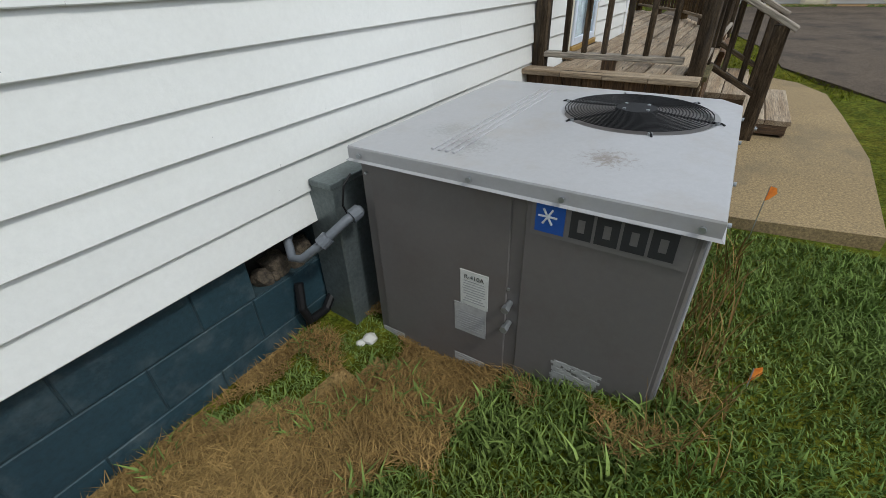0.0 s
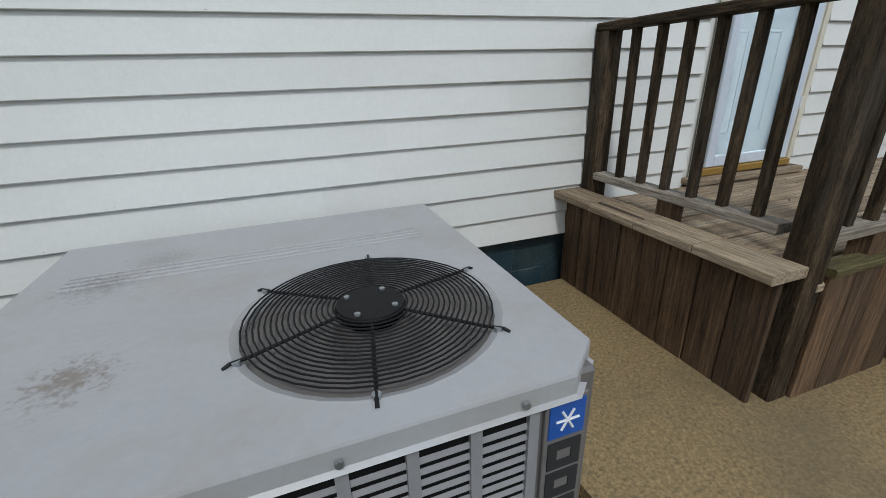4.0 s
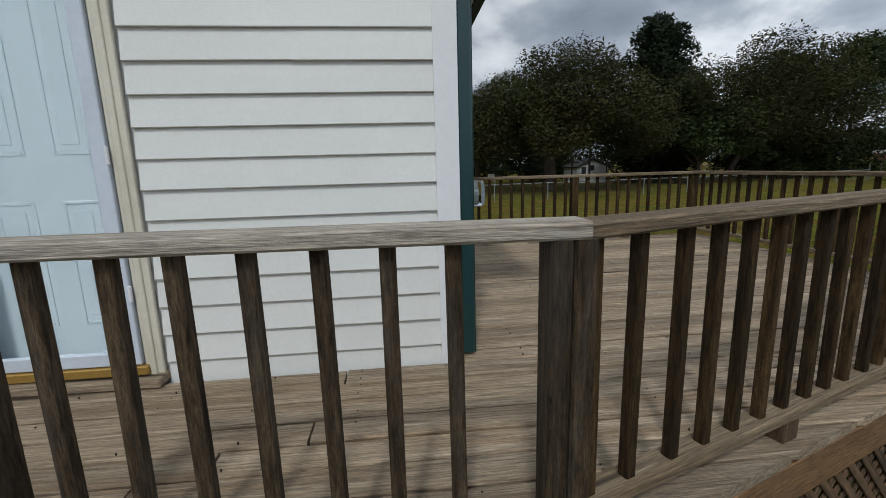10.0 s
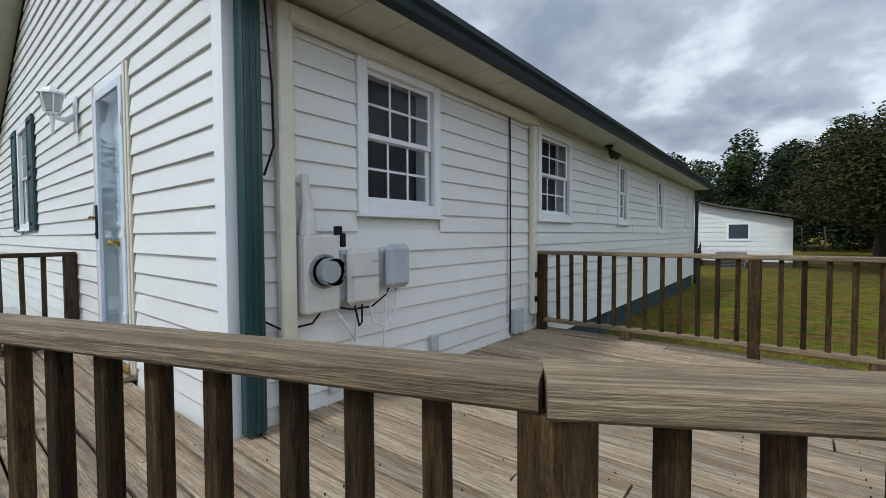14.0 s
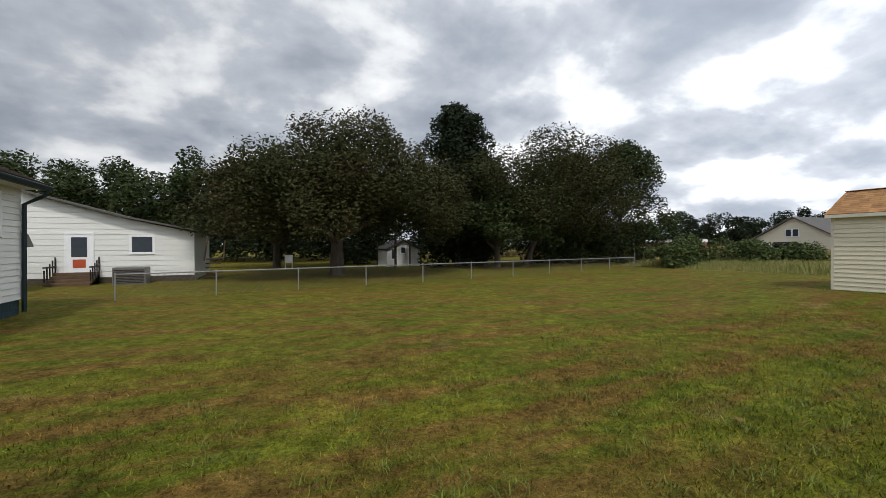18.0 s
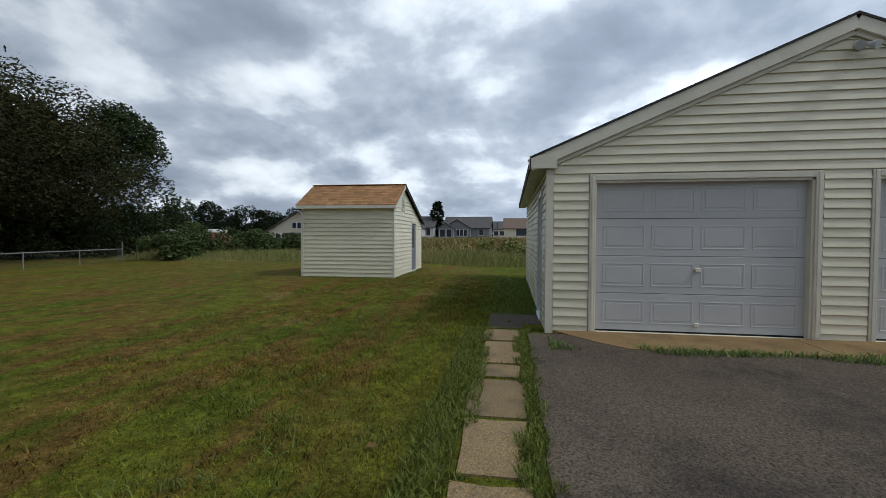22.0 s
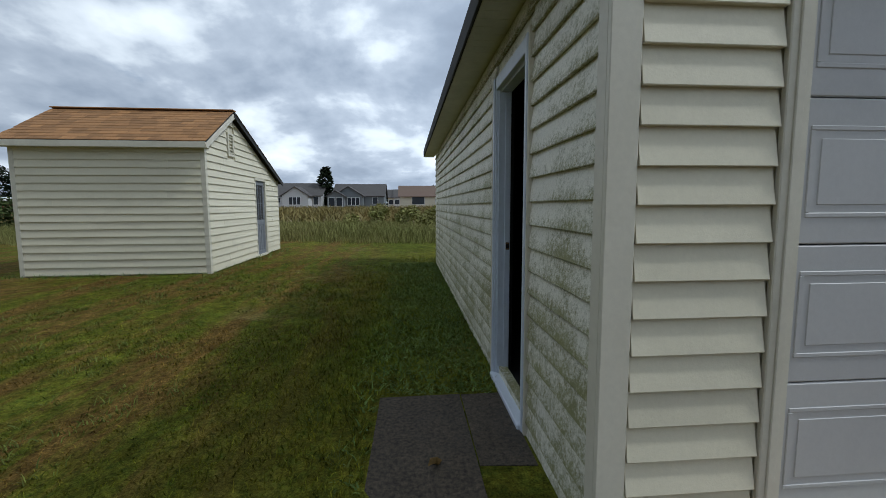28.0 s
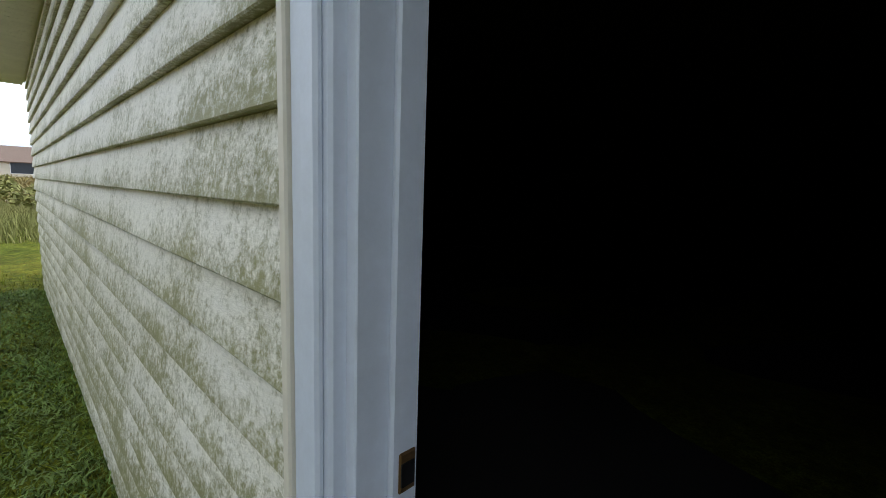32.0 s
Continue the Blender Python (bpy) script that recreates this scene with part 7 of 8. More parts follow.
def shed_siding(origin, along, out, z0, z1, span, openings=()):
    before = set(bpy.data.objects)
    tmp = thing("tmp", (0, 0, 0), "", "")
    siding(tmp, origin, along, out, z0, z1, 0.127, span, CREAM, openings, bottom=0.026, breaks=3.0, seed=31)
    for ob in list(tmp.children):
        shed_part(ob)
    bpy.data.objects.remove(tmp)


shed_siding((0.004, 0, 0), (0, 1, 0), (-1, 0, 0), 0.02, SE - 0.04, lambda z: (0.06, SW - 0.06))


def shed_span(z):
    a = 0.06 if z < SE - 0.06 else 0.06 + (z - SE + 0.06) / (SR - SE) * RX
    b = SD_ - 0.05 if z < SB - 0.06 else SD_ - 0.05 - (z - SB + 0.06) / (SR - SB) * (SD_ - RX)
    return (a, max(b, a + 0.01))


shed_siding((0, 0.004, 0), (1, 0, 0), (0, -1, 0), 0.02, SR - 0.12, shed_span, [(2.44, 3.24, -0.1, 1.80), (0.96, 1.34, 2.08, 2.60)])
for a, b in (((-0.018, -0.018, 0), (0.0, 0.06, SE)), ((-0.018, SW - 0.06, 0), (0.0, SW + 0.018, SE)), ((0.0, -0.018, 0), (0.06, 0.0, SE)), ((SD_ - 0.05, -0.016, 0), (SD_ + 0.01, 0.0, SB))):
    shed_part(boxed("corner_post", a, b, TRIM_CREAM, None, 0.003))
# roof slopes with shingle tabs on the near one
for (xa, za, xb, zb) in ((-0.16, SE - 0.09, RX, SR + 0.03), (SD_ + 0.14, SB - 0.05, RX, SR + 0.03)):
    ob = beam("roof_deck", (xa, SW / 2, za), (xb, SW / 2, zb), SW + 0.22, 0.03, ROOF_DARK, shed)
    shed_part(ob)
for (xa, za, xb, zb, nrow) in ((-0.18, SE - 0.082, RX, SR + 0.045, 12), (SD_ + 0.16, SB - 0.04, RX, SR + 0.045, 17)):
    for r in range(nrow):
        f0, f1 = r / nrow, min(1.0, (r + 1.25) / nrow)
        x0_, z0_, x1_, z1_ = xa + (xb - xa) * f0, za + (zb - za) * f0, xa + (xb - xa) * f1, za + (zb - za) * f1
        r6 = random.Random(r)
        y = -0.12 - (0.11 if r % 2 else 0.0)
        while y < SW + 0.11:
            w = 0.215 + r6.uniform(-0.02, 0.03)
            ya, yb = max(y, -0.12), min(y + w - 0.003, SW + 0.12)
            y += w
            if yb - ya < 0.03 or (xa > 1 and r > 99):
                continue
            bm = bmesh.new()
            v = [bm.verts.new(p) for p in ((x0_, ya, z0_ + 0.010), (x0_, yb, z0_ + 0.010), (x1_, yb, z1_ + 0.003), (x1_, ya, z1_ + 0.003), (x0_, ya, z0_), (x0_, yb, z0_))]
            bm.faces.new(v[:4])
            bm.faces.new((v[1], v[0], v[4], v[5]))
            shed_part(mesh_ob("shingle", bm, SHINGLE))
shed_part(beam("ridge_cap", (RX, -0.12, SR + 0.055), (RX, SW + 0.12, SR + 0.055), 0.16, 0.02, SHINGLE, shed))
shed_part(beam("fascia", (-0.17, -0.10, SE - 0.14), (-0.17, SW + 0.10, SE - 0.14), 0.02, 0.10, TRIM_CREAM, shed))
shed_part(beam("eave_soffit", (-0.08, -0.10, SE - 0.18), (-0.08, SW + 0.10, SE - 0.18), 0.17, 0.012, TRIM_CREAM, shed))
shed_part(beam("rake_board", (-0.16, -0.10, SE - 0.16), (RX, -0.10, SR - 0.05), 0.02, 0.10, TRIM_CREAM, shed))
shed_part(beam("rake_board", (SD_ + 0.13, -0.105, SB - 0.09), (RX, -0.105, SR - 0.04), 0.02, 0.06, ROOF_DARK, shed))
# gable vent and the half-glazed door
bm = bmesh.new()
frame_ring(bm, 1.0, 1.30, 2.11, 2.56, 0.045, -0.03, 0.0, 0.004)
vent = shed_part(mesh_ob("gable_vent", bm, TRIM_CREAM))
tagged(vent, "cream louvred gable vent")
for k in range(6):
    shed_part(beam("vent_slat", (1.04, -0.012, 2.18 + k * 0.062), (1.26, -0.012, 2.18 + k * 0.062), 0.035, 0.008, TRIM_CREAM, shed, up=(0, -0.7, 0.7)))
bm = bmesh.new()
frame_ring(bm, 2.44, 3.24, -0.02, 1.80, 0.06, -0.02, 0.03, 0.004)
shed_part(mesh_ob("door_frame", bm, TRIM_CREAM))
GREYDOOR = material("weathered_grey_door_paint", (0.17, 0.185, 0.21), 0.7, (0.20, 0.21, 0.23), 3, (4, 4, 0.6), fine_amount=0.15)
bm = bmesh.new()
frame_ring(bm, 2.505, 3.175, 0.02, 1.74, 0.10, 0.015, 0.05, 0.004)
box(bm, (2.58, 0.018, 0.72), (3.10, 0.048, 0.84), None, 0.003)
box(bm, (2.59, 0.026, 0.11), (3.09, 0.044, 0.73))
for k in range(4):
    x = 2.64 + k * 0.125
    box(bm, (x, 0.02, 0.13), (x + 0.02, 0.03, 0.72))
sdoor = shed_part(mesh_ob("door", bm, GREYDOOR))
tagged(sdoor, "weathered grey half-glazed shed door")
bm = bmesh.new()
for k in range(1, 3):
    box(bm, (2.58 + k * 0.17 - 0.012, 0.022, 0.84), (2.58 + k * 0.17 + 0.012, 0.04, 1.64))
box(bm, (2.58, 0.024, 1.22), (3.10, 0.038, 1.21))
g_ = mesh_ob("glazing_bars", bm, GREYDOOR)
g_.parent = sdoor
# opaque pane; the shade inside the shed is put into its colour
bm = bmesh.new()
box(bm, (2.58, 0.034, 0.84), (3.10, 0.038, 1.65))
g_ = mesh_ob("pane", bm, ROOM_SHADE)
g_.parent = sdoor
bm = bmesh.new()
box(bm, (0.02, 0.02, -0.12), (SD_ - 0.02, SW - 0.02, 0.018))
shed_part(mesh_ob("base", bm, CONCRETE))
SH_ANG = radians(1.8)
# local x = depth direction, local y = along the front to the left
ux, uy = Vector((math.cos(SH_ANG * 0.55), math.sin(SH_ANG * 0.55), 0)), None
uy = Vector((-math.sin(SH_ANG * 0.55), math.cos(SH_ANG * 0.55), 0))
shed.matrix_basis = Matrix(((ux.x, uy.x, 0, 20.36), (ux.y, uy.y, 0, 4.73), (0, 0, 1, 0.04), (0, 0, 0, 1)))

# ---- trees, hedges, fields ----
def leaf_cloud(centres, radii, count, size, seed, flat=0.6, droop=0.0):
    """Many small leaf sprays scattered in clumps: quads as vertices and faces."""
    rs = np.random.RandomState(seed)
    centres, radii = np.asarray(centres, float), np.asarray(radii, float)
    w = radii ** 2
    pick = rs.choice(len(centres), count, p=w / w.sum())
    d = rs.normal(size=(count, 3))
    d /= np.linalg.norm(d, axis=1)[:, None]
    r = radii[pick] * (0.55 + 0.5 * rs.rand(count) ** 0.6)
    p = centres[pick] + d * r[:, None] * np.array([1, 1, flat])
    p[:, 2] -= droop * rs.rand(count)
    s = size * (0.5 + rs.rand(count))
    u = rs.normal(size=(count, 3))
    u[:, 2] *= 0.5
    u /= np.linalg.norm(u, axis=1)[:, None]
    v = np.cross(u, d + rs.normal(size=(count, 3)) * 0.7)
    v /= np.linalg.norm(v, axis=1)[:, None] + 1e-9
    a, b = u * s[:, None], v * (s * 0.42)[:, None]
    verts = np.stack([p - a, p + b, p + a, p - b], 1).reshape(-1, 3)
    faces = np.arange(count * 4).reshape(-1, 4)
    return verts, faces


def limb(bm, p0, p1, r0, r1, rs, bend=0.12, seg=7):
    p0, p1 = Vector(p0), Vector(p1)
    n = 5
    pts = []
    for i in range(n + 1):
        f = i / n
        p = p0.lerp(p1, f)
        if 0 < i < n:
            p += Vector((rs.uniform(-1, 1), rs.uniform(-1, 1), rs.uniform(-0.3, 0.6))) * (p1 - p0).length * bend * 0.5
        pts.append(p)
    tube(bm, pts, [r0 + (r1 - r0) * i / n for i in range(n + 1)], seg)
    return pts


def broad_tree(x, y, height, spread, trunk_h, trunk_r, mat, seed, count, size, label, z0=-0.1, gaps=26, droop=0.5, lean=0.0, dome=0.62):
    """A spreading tree: tapered trunk, forked limbs, a crown of separate sprays with sky between them."""
    rs = random.Random(seed)
    t = thing("tree", (x, y, z0), label, "tree")
    bm = bmesh.new()
    top = Vector((x + lean, y, z0 + trunk_h))
    tube(bm, [(x, y, z0 - 0.2), (x, y, z0 + 0.15), (x + lean * 0.4, y, z0 + trunk_h * 0.6), top], [trunk_r * 1.5, trunk_r * 1.1, trunk_r * 0.9, trunk_r * 0.8], 10)
    centres, radii = [], []
    ends = []
    nl = 8
    for k in range(nl):
        a = k * math.tau / nl + rs.uniform(-0.3, 0.3)
        out = spread * rs.uniform(0.45, 0.8)
        rise = (height - trunk_h) * rs.uniform(0.35, 0.85)
        tip = top + Vector((math.cos(a) * out, math.sin(a) * out, rise * (1.05 - out / spread * 0.55)))
        pts = limb(bm, top - Vector((0, 0, rs.uniform(0, trunk_h * 0.3))), tip, trunk_r * 0.55, trunk_r * 0.12, rs)
        for m_ in range(3):
            q = pts[2 + m_]
            e = q + Vector((rs.uniform(-1, 1), rs.uniform(-1, 1), rs.uniform(0.0, 0.8))) * spread * 0.32
            limb(bm, q, e, trunk_r * 0.22, trunk_r * 0.06, rs, seg=5)
            ends.append(e)
        ends.append(tip)
    part("trunk", bm, BARK, t)
    for e in ends:
        centres.append(e)
        radii.append(spread * rs.uniform(0.17, 0.27))
    for k in range(gaps):
        a, f = rs.uniform(0, math.tau), math.sqrt(rs.uniform(0.02, 1))
        rr = spread * 0.93 * f
        zt = z0 + trunk_h * 0.85 + (height - trunk_h * 0.85 - spread * 0.1) * rs.uniform(0.25, 1.0) * (1 - dome * f * f)
        centres.append((x + lean + math.cos(a) * rr, y + math.sin(a) * rr, zt))
        radii.append(spread * rs.uniform(0.13, 0.24))
    v, f = leaf_cloud([tuple(c) for c in centres], radii, count, size, seed, 0.55, droop)
    stuff_quads("crown", v, f, mat, "", "", parent=t)
    return t


def oval_tree(x, y, height, width, mat, seed, count, size, label, z0=-0.1, base=0.6):
    """A dense upright crown on a short trunk."""
    rs = random.Random(seed)
    t = thing("tree", (x, y, z0), label, "tree")
    bm = bmesh.new()
    tube(bm, [(x, y, z0 - 0.2), (x, y, z0 + base + 0.5), (x, y, z0 + height * 0.7)], [0.22, 0.17, 0.05], 9)
    for k in range(9):
        a = rs.uniform(0, math.tau)
        z = z0 + base + height * rs.uniform(0.1, 0.6)
        limb(bm, (x, y, z), (x + math.cos(a) * width * 0.35, y + math.sin(a) * width * 0.35, z + height * 0.15), 0.05, 0.015, rs, seg=5)
    part("trunk", bm, BARK, t)
    centres, radii = [], []
    for k in range(150):
        f = rs.random()
        z = z0 + base + (height - base) * f
        prof = math.sqrt(max(0.05, 1 - f ** 2.2)) * min(1.0, 0.55 + f * 2.2)
        a = rs.uniform(0, math.tau)
        r = width / 2 * prof * math.sqrt(rs.random()) * 0.95
        centres.append((x + math.cos(a) * r, y + math.sin(a) * r, z))
        radii.append(width * rs.uniform(0.07, 0.13))
    v, f = leaf_cloud(centres, radii, count, size, seed, 0.9, 0.1)
    stuff_quads("crown", v, f, mat, "", "", parent=t)
    return t


broad_tree(8.6, 23.0, 8.9, 6.4, 2.3, 0.36, LEAF_RUST, 3, 130000, 0.076, "broad old tree with rusty green leaves beyond the fence", gaps=120, droop=0.7)
broad_tree(6.2, 33.5, 7.2, 4.2, 2.0, 0.26, LEAF_RUST, 5, 20000, 0.12, "smaller rusty tree behind the large one", gaps=60)
oval_tree(17.4, 27.0, 10.6, 7.2, LEAF_DARK, 7, 34000, 0.12, "tall dark evergreen tree rising behind the fence")
broad_tree(22.3, 26.0, 9.6, 7.9, 2.2, 0.24, LEAF_RUST, 9, 90000, 0.08, "airy multi-stemmed tree with sky showing through", gaps=110, droop=0.5, lean=1.0, dome=0.25)
broad_tree(19.0, 24.5, 7.5, 4.0, 1.6, 0.2, LEAF, 12, 22000, 0.1, "low leafy tree under the taller crowns", gaps=60)
oval_tree(30.8, 25.6, 8.9, 8.0, LEAF, 11, 34000, 0.105, "dense dark pear-shaped tree at the field's edge", base=0.2)
oval_tree(26.0, 27.5, 6.2, 7.0, LEAF, 13, 20000, 0.11, "low dark tree filling the gap beneath the crowns", base=0.1)
oval_tree(19.8, 29.5, 8.6, 6.5, LEAF_DARK, 17, 22000, 0.12, "dark tree filling the row behind the fence")
oval_tree(27.6, 27.4, 8.2, 6.2, LEAF, 18, 22000, 0.11, "leafy tree between the airy one and the field", base=0.4)
oval_tree(12.5, 36.0, 7.5, 7.0, LEAF_DARK, 15, 14000, 0.14, "dark tree standing back in the shade")


def woods(name, pts, hmin, hmax, width, count, size, mat, seed, label):
    """A far belt of trees as one mass of sprays with a ragged top."""
    rs = random.Random(seed)
    centres, radii = [], []
    for (x, y) in pts:
        h = rs.uniform(hmin, hmax)
        for k in range(24):
            f = rs.random() ** 1.15
            centres.append((x + rs.uniform(-1, 1) * width * 0.5 * (1.1 - f), y + rs.uniform(-1, 1) * width * 0.5, h * (0.1 + 0.85 * f)))
            radii.append(width * rs.uniform(0.13, 0.24))
    v, f = leaf_cloud(centres, radii, count, size, seed, 0.9)
    stuff_quads(name, v, f, mat, label, "trees")


rs0 = random.Random(2)
woods("far_woods", [(-48 + i * 4.2, 62 + rs0.uniform(-6, 6)) for i in range(15)], 10, 14, 8, 90000, 0.22, LEAF, 21, "belt of mixed green woods behind the neighbour's house")
woods("far_woods", [(-30 + i * 4.0, 54 + rs0.uniform(-4, 4)) for i in range(12)], 7.5, 11, 7, 60000, 0.2, LEAF, 22, "darker trees before the woods")
woods("far_woods", [(2 + i * 3.4, 48 + rs0.uniform(-3, 3)) for i in range(15)], 6, 9, 6, 50000, 0.2, LEAF_DARK, 23, "dark shaded trees behind the lawn trees")
woods("far_conifers", [(88 + i * 3.3, 108 - i * 2.6 + rs0.uniform(-2, 2)) for i in range(26)], 7.5, 11, 8, 110000, 0.28, LEAF_DARK, 24, "line of dark conifers across the fields")
woods("far_conifers", [(160, 70 - i * 7 + rs0.uniform(-2, 2)) for i in range(30)], 4.5, 7.5, 10, 44000, 0.36, LEAF_DARK, 25, "low dark trees behind the far houses")
woods("far_woods", [(-30 - rs0.uniform(0, 6), 46 - i * 4) for i in range(24)], 7, 12, 5, 9000, 0.4, LEAF, 26, "trees beyond the drive")
woods("far_woods", [(-26 + i * 5, -46 + rs0.uniform(-3, 3)) for i in range(24)], 7, 11, 6, 7000, 0.45, LEAF, 27, "trees on the far side of the drive")
for (x, y, h, w, s) in ((30.0, 19.2, 2.1, 3.2, 31), (27.6, 18.6, 1.5, 2.2, 32), (33.5, 18.0, 1.7, 3.4, 33), (37.5, 17.0, 1.2, 3.6, 34)):
    rs1 = random.Random(s)
    b_ = thing("bush", (x, y, 0), "leafy green bush tangled with vines at the fence end", "bush", "bushes by the field")
    cs = [(x + rs1.uniform(-1, 1) * w * 0.42, y + rs1.uniform(-1, 1) * w * 0.35, 0.2 + rs1.random() * h * 0.7) for k in range(22)]
    v, f = leaf_cloud(cs, [w * rs1.uniform(0.13, 0.22) for _ in cs], 7000, 0.085, s, 0.8)
    stuff_quads("leaves", v, f, SHRUB, "", "", parent=b_)
    bm = bmesh.new()
    for k in range(5):
        tube(bm, [(x, y, -0.1), (x + rs1.uniform(-0.6, 0.6), y + rs1.uniform(-0.5, 0.5), h * 0.7)], [0.03, 0.01], 5)
    part("stems", bm, BARK, b_)


def blades(name, pts, heights, width, mat, seed, label, lean=0.35, category="grass"):
    """Grass: three-cornered blades, bent once."""
    rs = np.random.RandomState(seed)
    n = len(pts)
    p = np.asarray(pts, float)
    h = np.asarray(heights, float)
    ang = rs.rand(n) * math.tau
    side = np.stack([np.cos(ang), np.sin(ang), np.zeros(n)], 1) * (width * (0.6 + 0.8 * rs.rand(n)))[:, None]
    la = rs.rand(n) * math.tau
    ln = np.stack([np.cos(la), np.sin(la), np.zeros(n)], 1) * (h * lean * (0.3 + rs.rand(n)))[:, None]
    upv = np.zeros((n, 3))
    upv[:, 2] = h
    mid_ = p + upv * 0.55 + ln * 0.35
    tip = p + upv * (1 - 0.25 * rs.rand(n))[:, None] + ln
    verts = np.stack([p - side, p + side, mid_ + side * 0.7, mid_ - side * 0.7, tip], 1).reshape(-1, 3)
    i = np.arange(n) * 5
    tris = np.concatenate([np.stack([i, i + 1, i + 2], 1), np.stack([i, i + 2, i + 3], 1), np.stack([i + 3, i + 2, i + 4], 1)])
    return stuff_quads(name, verts, tris, mat, label, category)


def scatter(n, x0, x1, y0, y1, keep, seed):
    rs = np.random.RandomState(seed)
    xy = np.stack([x0 + (x1 - x0) * rs.rand(n), y0 + (y1 - y0) * rs.rand(n)], 1)
    m = np.array([keep(a, b) for a, b in xy])
    xy = xy[m]
    z = np.array([ground_z(a, b) - 0.005 for a, b in xy])
    return np.column_stack([xy, z])


def clump(x, y, s):
    return noise.noise(Vector((x * s, y * s, 4.0)))


def hard(x, y):
    """Where no grass grows: paving, drive, buildings."""
    if 14.05 < x < 22.3 and -7 < y < 0.72:
        return True
    if -3.86 < x < 0.34 and -2.22 < y < 3.3:
        return True
    if -0.1 < x < 3.62 and -1.2 < y < 3.28 and x < deck_right(y) - 0.03:
        return True
    if x > 9 and y < 0.96 and x < 14.1:
        return True
    if 14.28 < x < 15.57 and 0.7 < y < 1.59:
        return True
    if 1.10 < y < 1.57 and any(a - 0.02 < x < b + 0.02 for a, b in SLABS):
        return True
    if x < 0.05 and y > -0.0 and x > H_LEFT:
        return True
    if abs(x + 4.6) < 0.58 and abs(y + 0.784) < 0.56:
        return True
    if -5.36 < x < -4.3 and -0.14 < y < 0.05:
        return True
    for (xa, ya), (xb, yb) in zip(edge, edge[1:]):
        if xa <= x <= xb and y < ya + (yb - ya) * (x - xa) / max(1e-6, xb - xa):
            return True
    return False


def dry(x, y):
    """The parched patch between the wall and the unit."""
    return -7.2 < x < -5.1 and y > -1.05 + 0.45 * clump(x, y, 1.6) and clump(x + 7, y, 2.2) > -0.30


# matted straw on the parched patch
bm = bmesh.new()
cell = 0.07
grid = {}
for ix in range(34):
    for iy in range(24):
        x, y = -7.25 + ix * cell, -1.45 + iy * cell
        if y < 0.03 and dry(x, y) and not hard(x, y):
            c = []
            for dx, dy in ((0, 0), (1, 0), (1, 1), (0, 1)):
                key = (ix + dx, iy + dy)
                if key not in grid:
                    px, py = x + dx * cell, y + dy * cell
                    grid[key] = bm.verts.new((px + 0.02 * clump(px, py, 9), py + 0.02 * clump(py, px, 9), ground_z(px, py) + 0.020 + 0.012 * clump(px, py, 6)))
                c.append(grid[key])
            bm.faces.new(c)
tagged(mesh_ob("dry_patch", bm, STRAW), "matted dead straw on parched soil by the wall", "dry grass", kind="stuff")

# bare damp soil between the unit and the concrete walk
def bare(x, y):
    return -4.06 < x < -3.84 and -1.30 + 0.10 * clump(x, y, 5) < y < 0.02


bm = bmesh.new()
gx, gy = [-4.10 + i * 0.03 for i in range(10)], [-1.40 + i * 0.03 for i in range(48)]
rows_ = [[bm.verts.new((x, y, ground_z(x, y) + 0.016 - 0.05 * smooth01((-1.22 - y) / 0.2) + 0.012 * clump(x, y, 16) + 0.006 * clump(y, x, 45))) for y in gy] for x in gx]
for i in range(len(gx) - 1):
    for j in range(len(gy) - 1):
        bm.faces.new((rows_[i][j], rows_[i + 1][j], rows_[i + 1][j + 1], rows_[i][j + 1]))
tagged(mesh_ob("soil_strip", bm, SOIL, smooth=True), "dark bare soil between the unit and the walk", "soil", kind="stuff")
pts = scatter(2600, -4.05, -3.83, -1.3, 0.0, lambda x, y: bare(x, y) and clump(x, y, 6) > -0.1, 35)
pts[:, 2] += 0.02
blades("dry_litter", pts, 0.008 + 0.02 * np.random.RandomState(36).rand(len(pts)), 0.0016, BLADE_DRY, 36, "dry straw litter on the bare soil", 3.0)

# by the cooling unit: tall green tufts outside, straw inside
pts = scatter(125000, -7.6, -3.6, -2.9, 0.02, lambda x, y: not hard(x, y) and not dry(x, y) and not bare(x, y), 1)
rs2 = np.random.RandomState(5)
hts = np.array([0.030 + 0.036 * max(0, clump(a, b, 1.7) + 0.35) for a, b, c in pts]) * (0.6 + 0.8 * rs2.rand(len(pts)))
blades("lawn_grass", pts, hts * 0.85, 0.0034, BLADE_DEEP, 2, "lush green grass round the cooling unit", 0.9)
pts = scatter(95000, -7.4, -4.9, -1.5, 0.02, lambda x, y: not hard(x, y) and (dry(x, y) or clump(x, y, 5) > 0.25), 3)
pts[:, 2] += 0.030
hts = np.array([0.016 + 0.02 * abs(clump(a, b, 3)) for a, b, c in pts]) * (0.5 + rs2.rand(len(pts)))
blades("dry_grass", pts, hts, 0.0019, BLADE_DRY, 4, "parched straw-coloured grass by the wall", 2.6)
pts = scatter(15000, -7.0, -4.0, -1.6, 0.0, lambda x, y: not hard(x, y) and not bare(x, y) and clump(x * 1.3, y * 1.3, 2.6) > 0.24, 6)
hts = np.array([0.03 + 0.07 * rs2.rand() for _ in pts])
blades("weeds", pts, hts, 0.006, BLADE_DEEP, 7, "green weed tufts in the dry patch", 0.8)
pts = scatter(260, -5.4, -4.0, -1.55, -1.32, lambda x, y: not hard(x, y), 8)
blades("tall_stems", pts, 0.12 + 0.14 * rs2.rand(len(pts)), 0.0025, BLADE_DRY, 9, "tall seeding grass stems along the unit", 0.5)

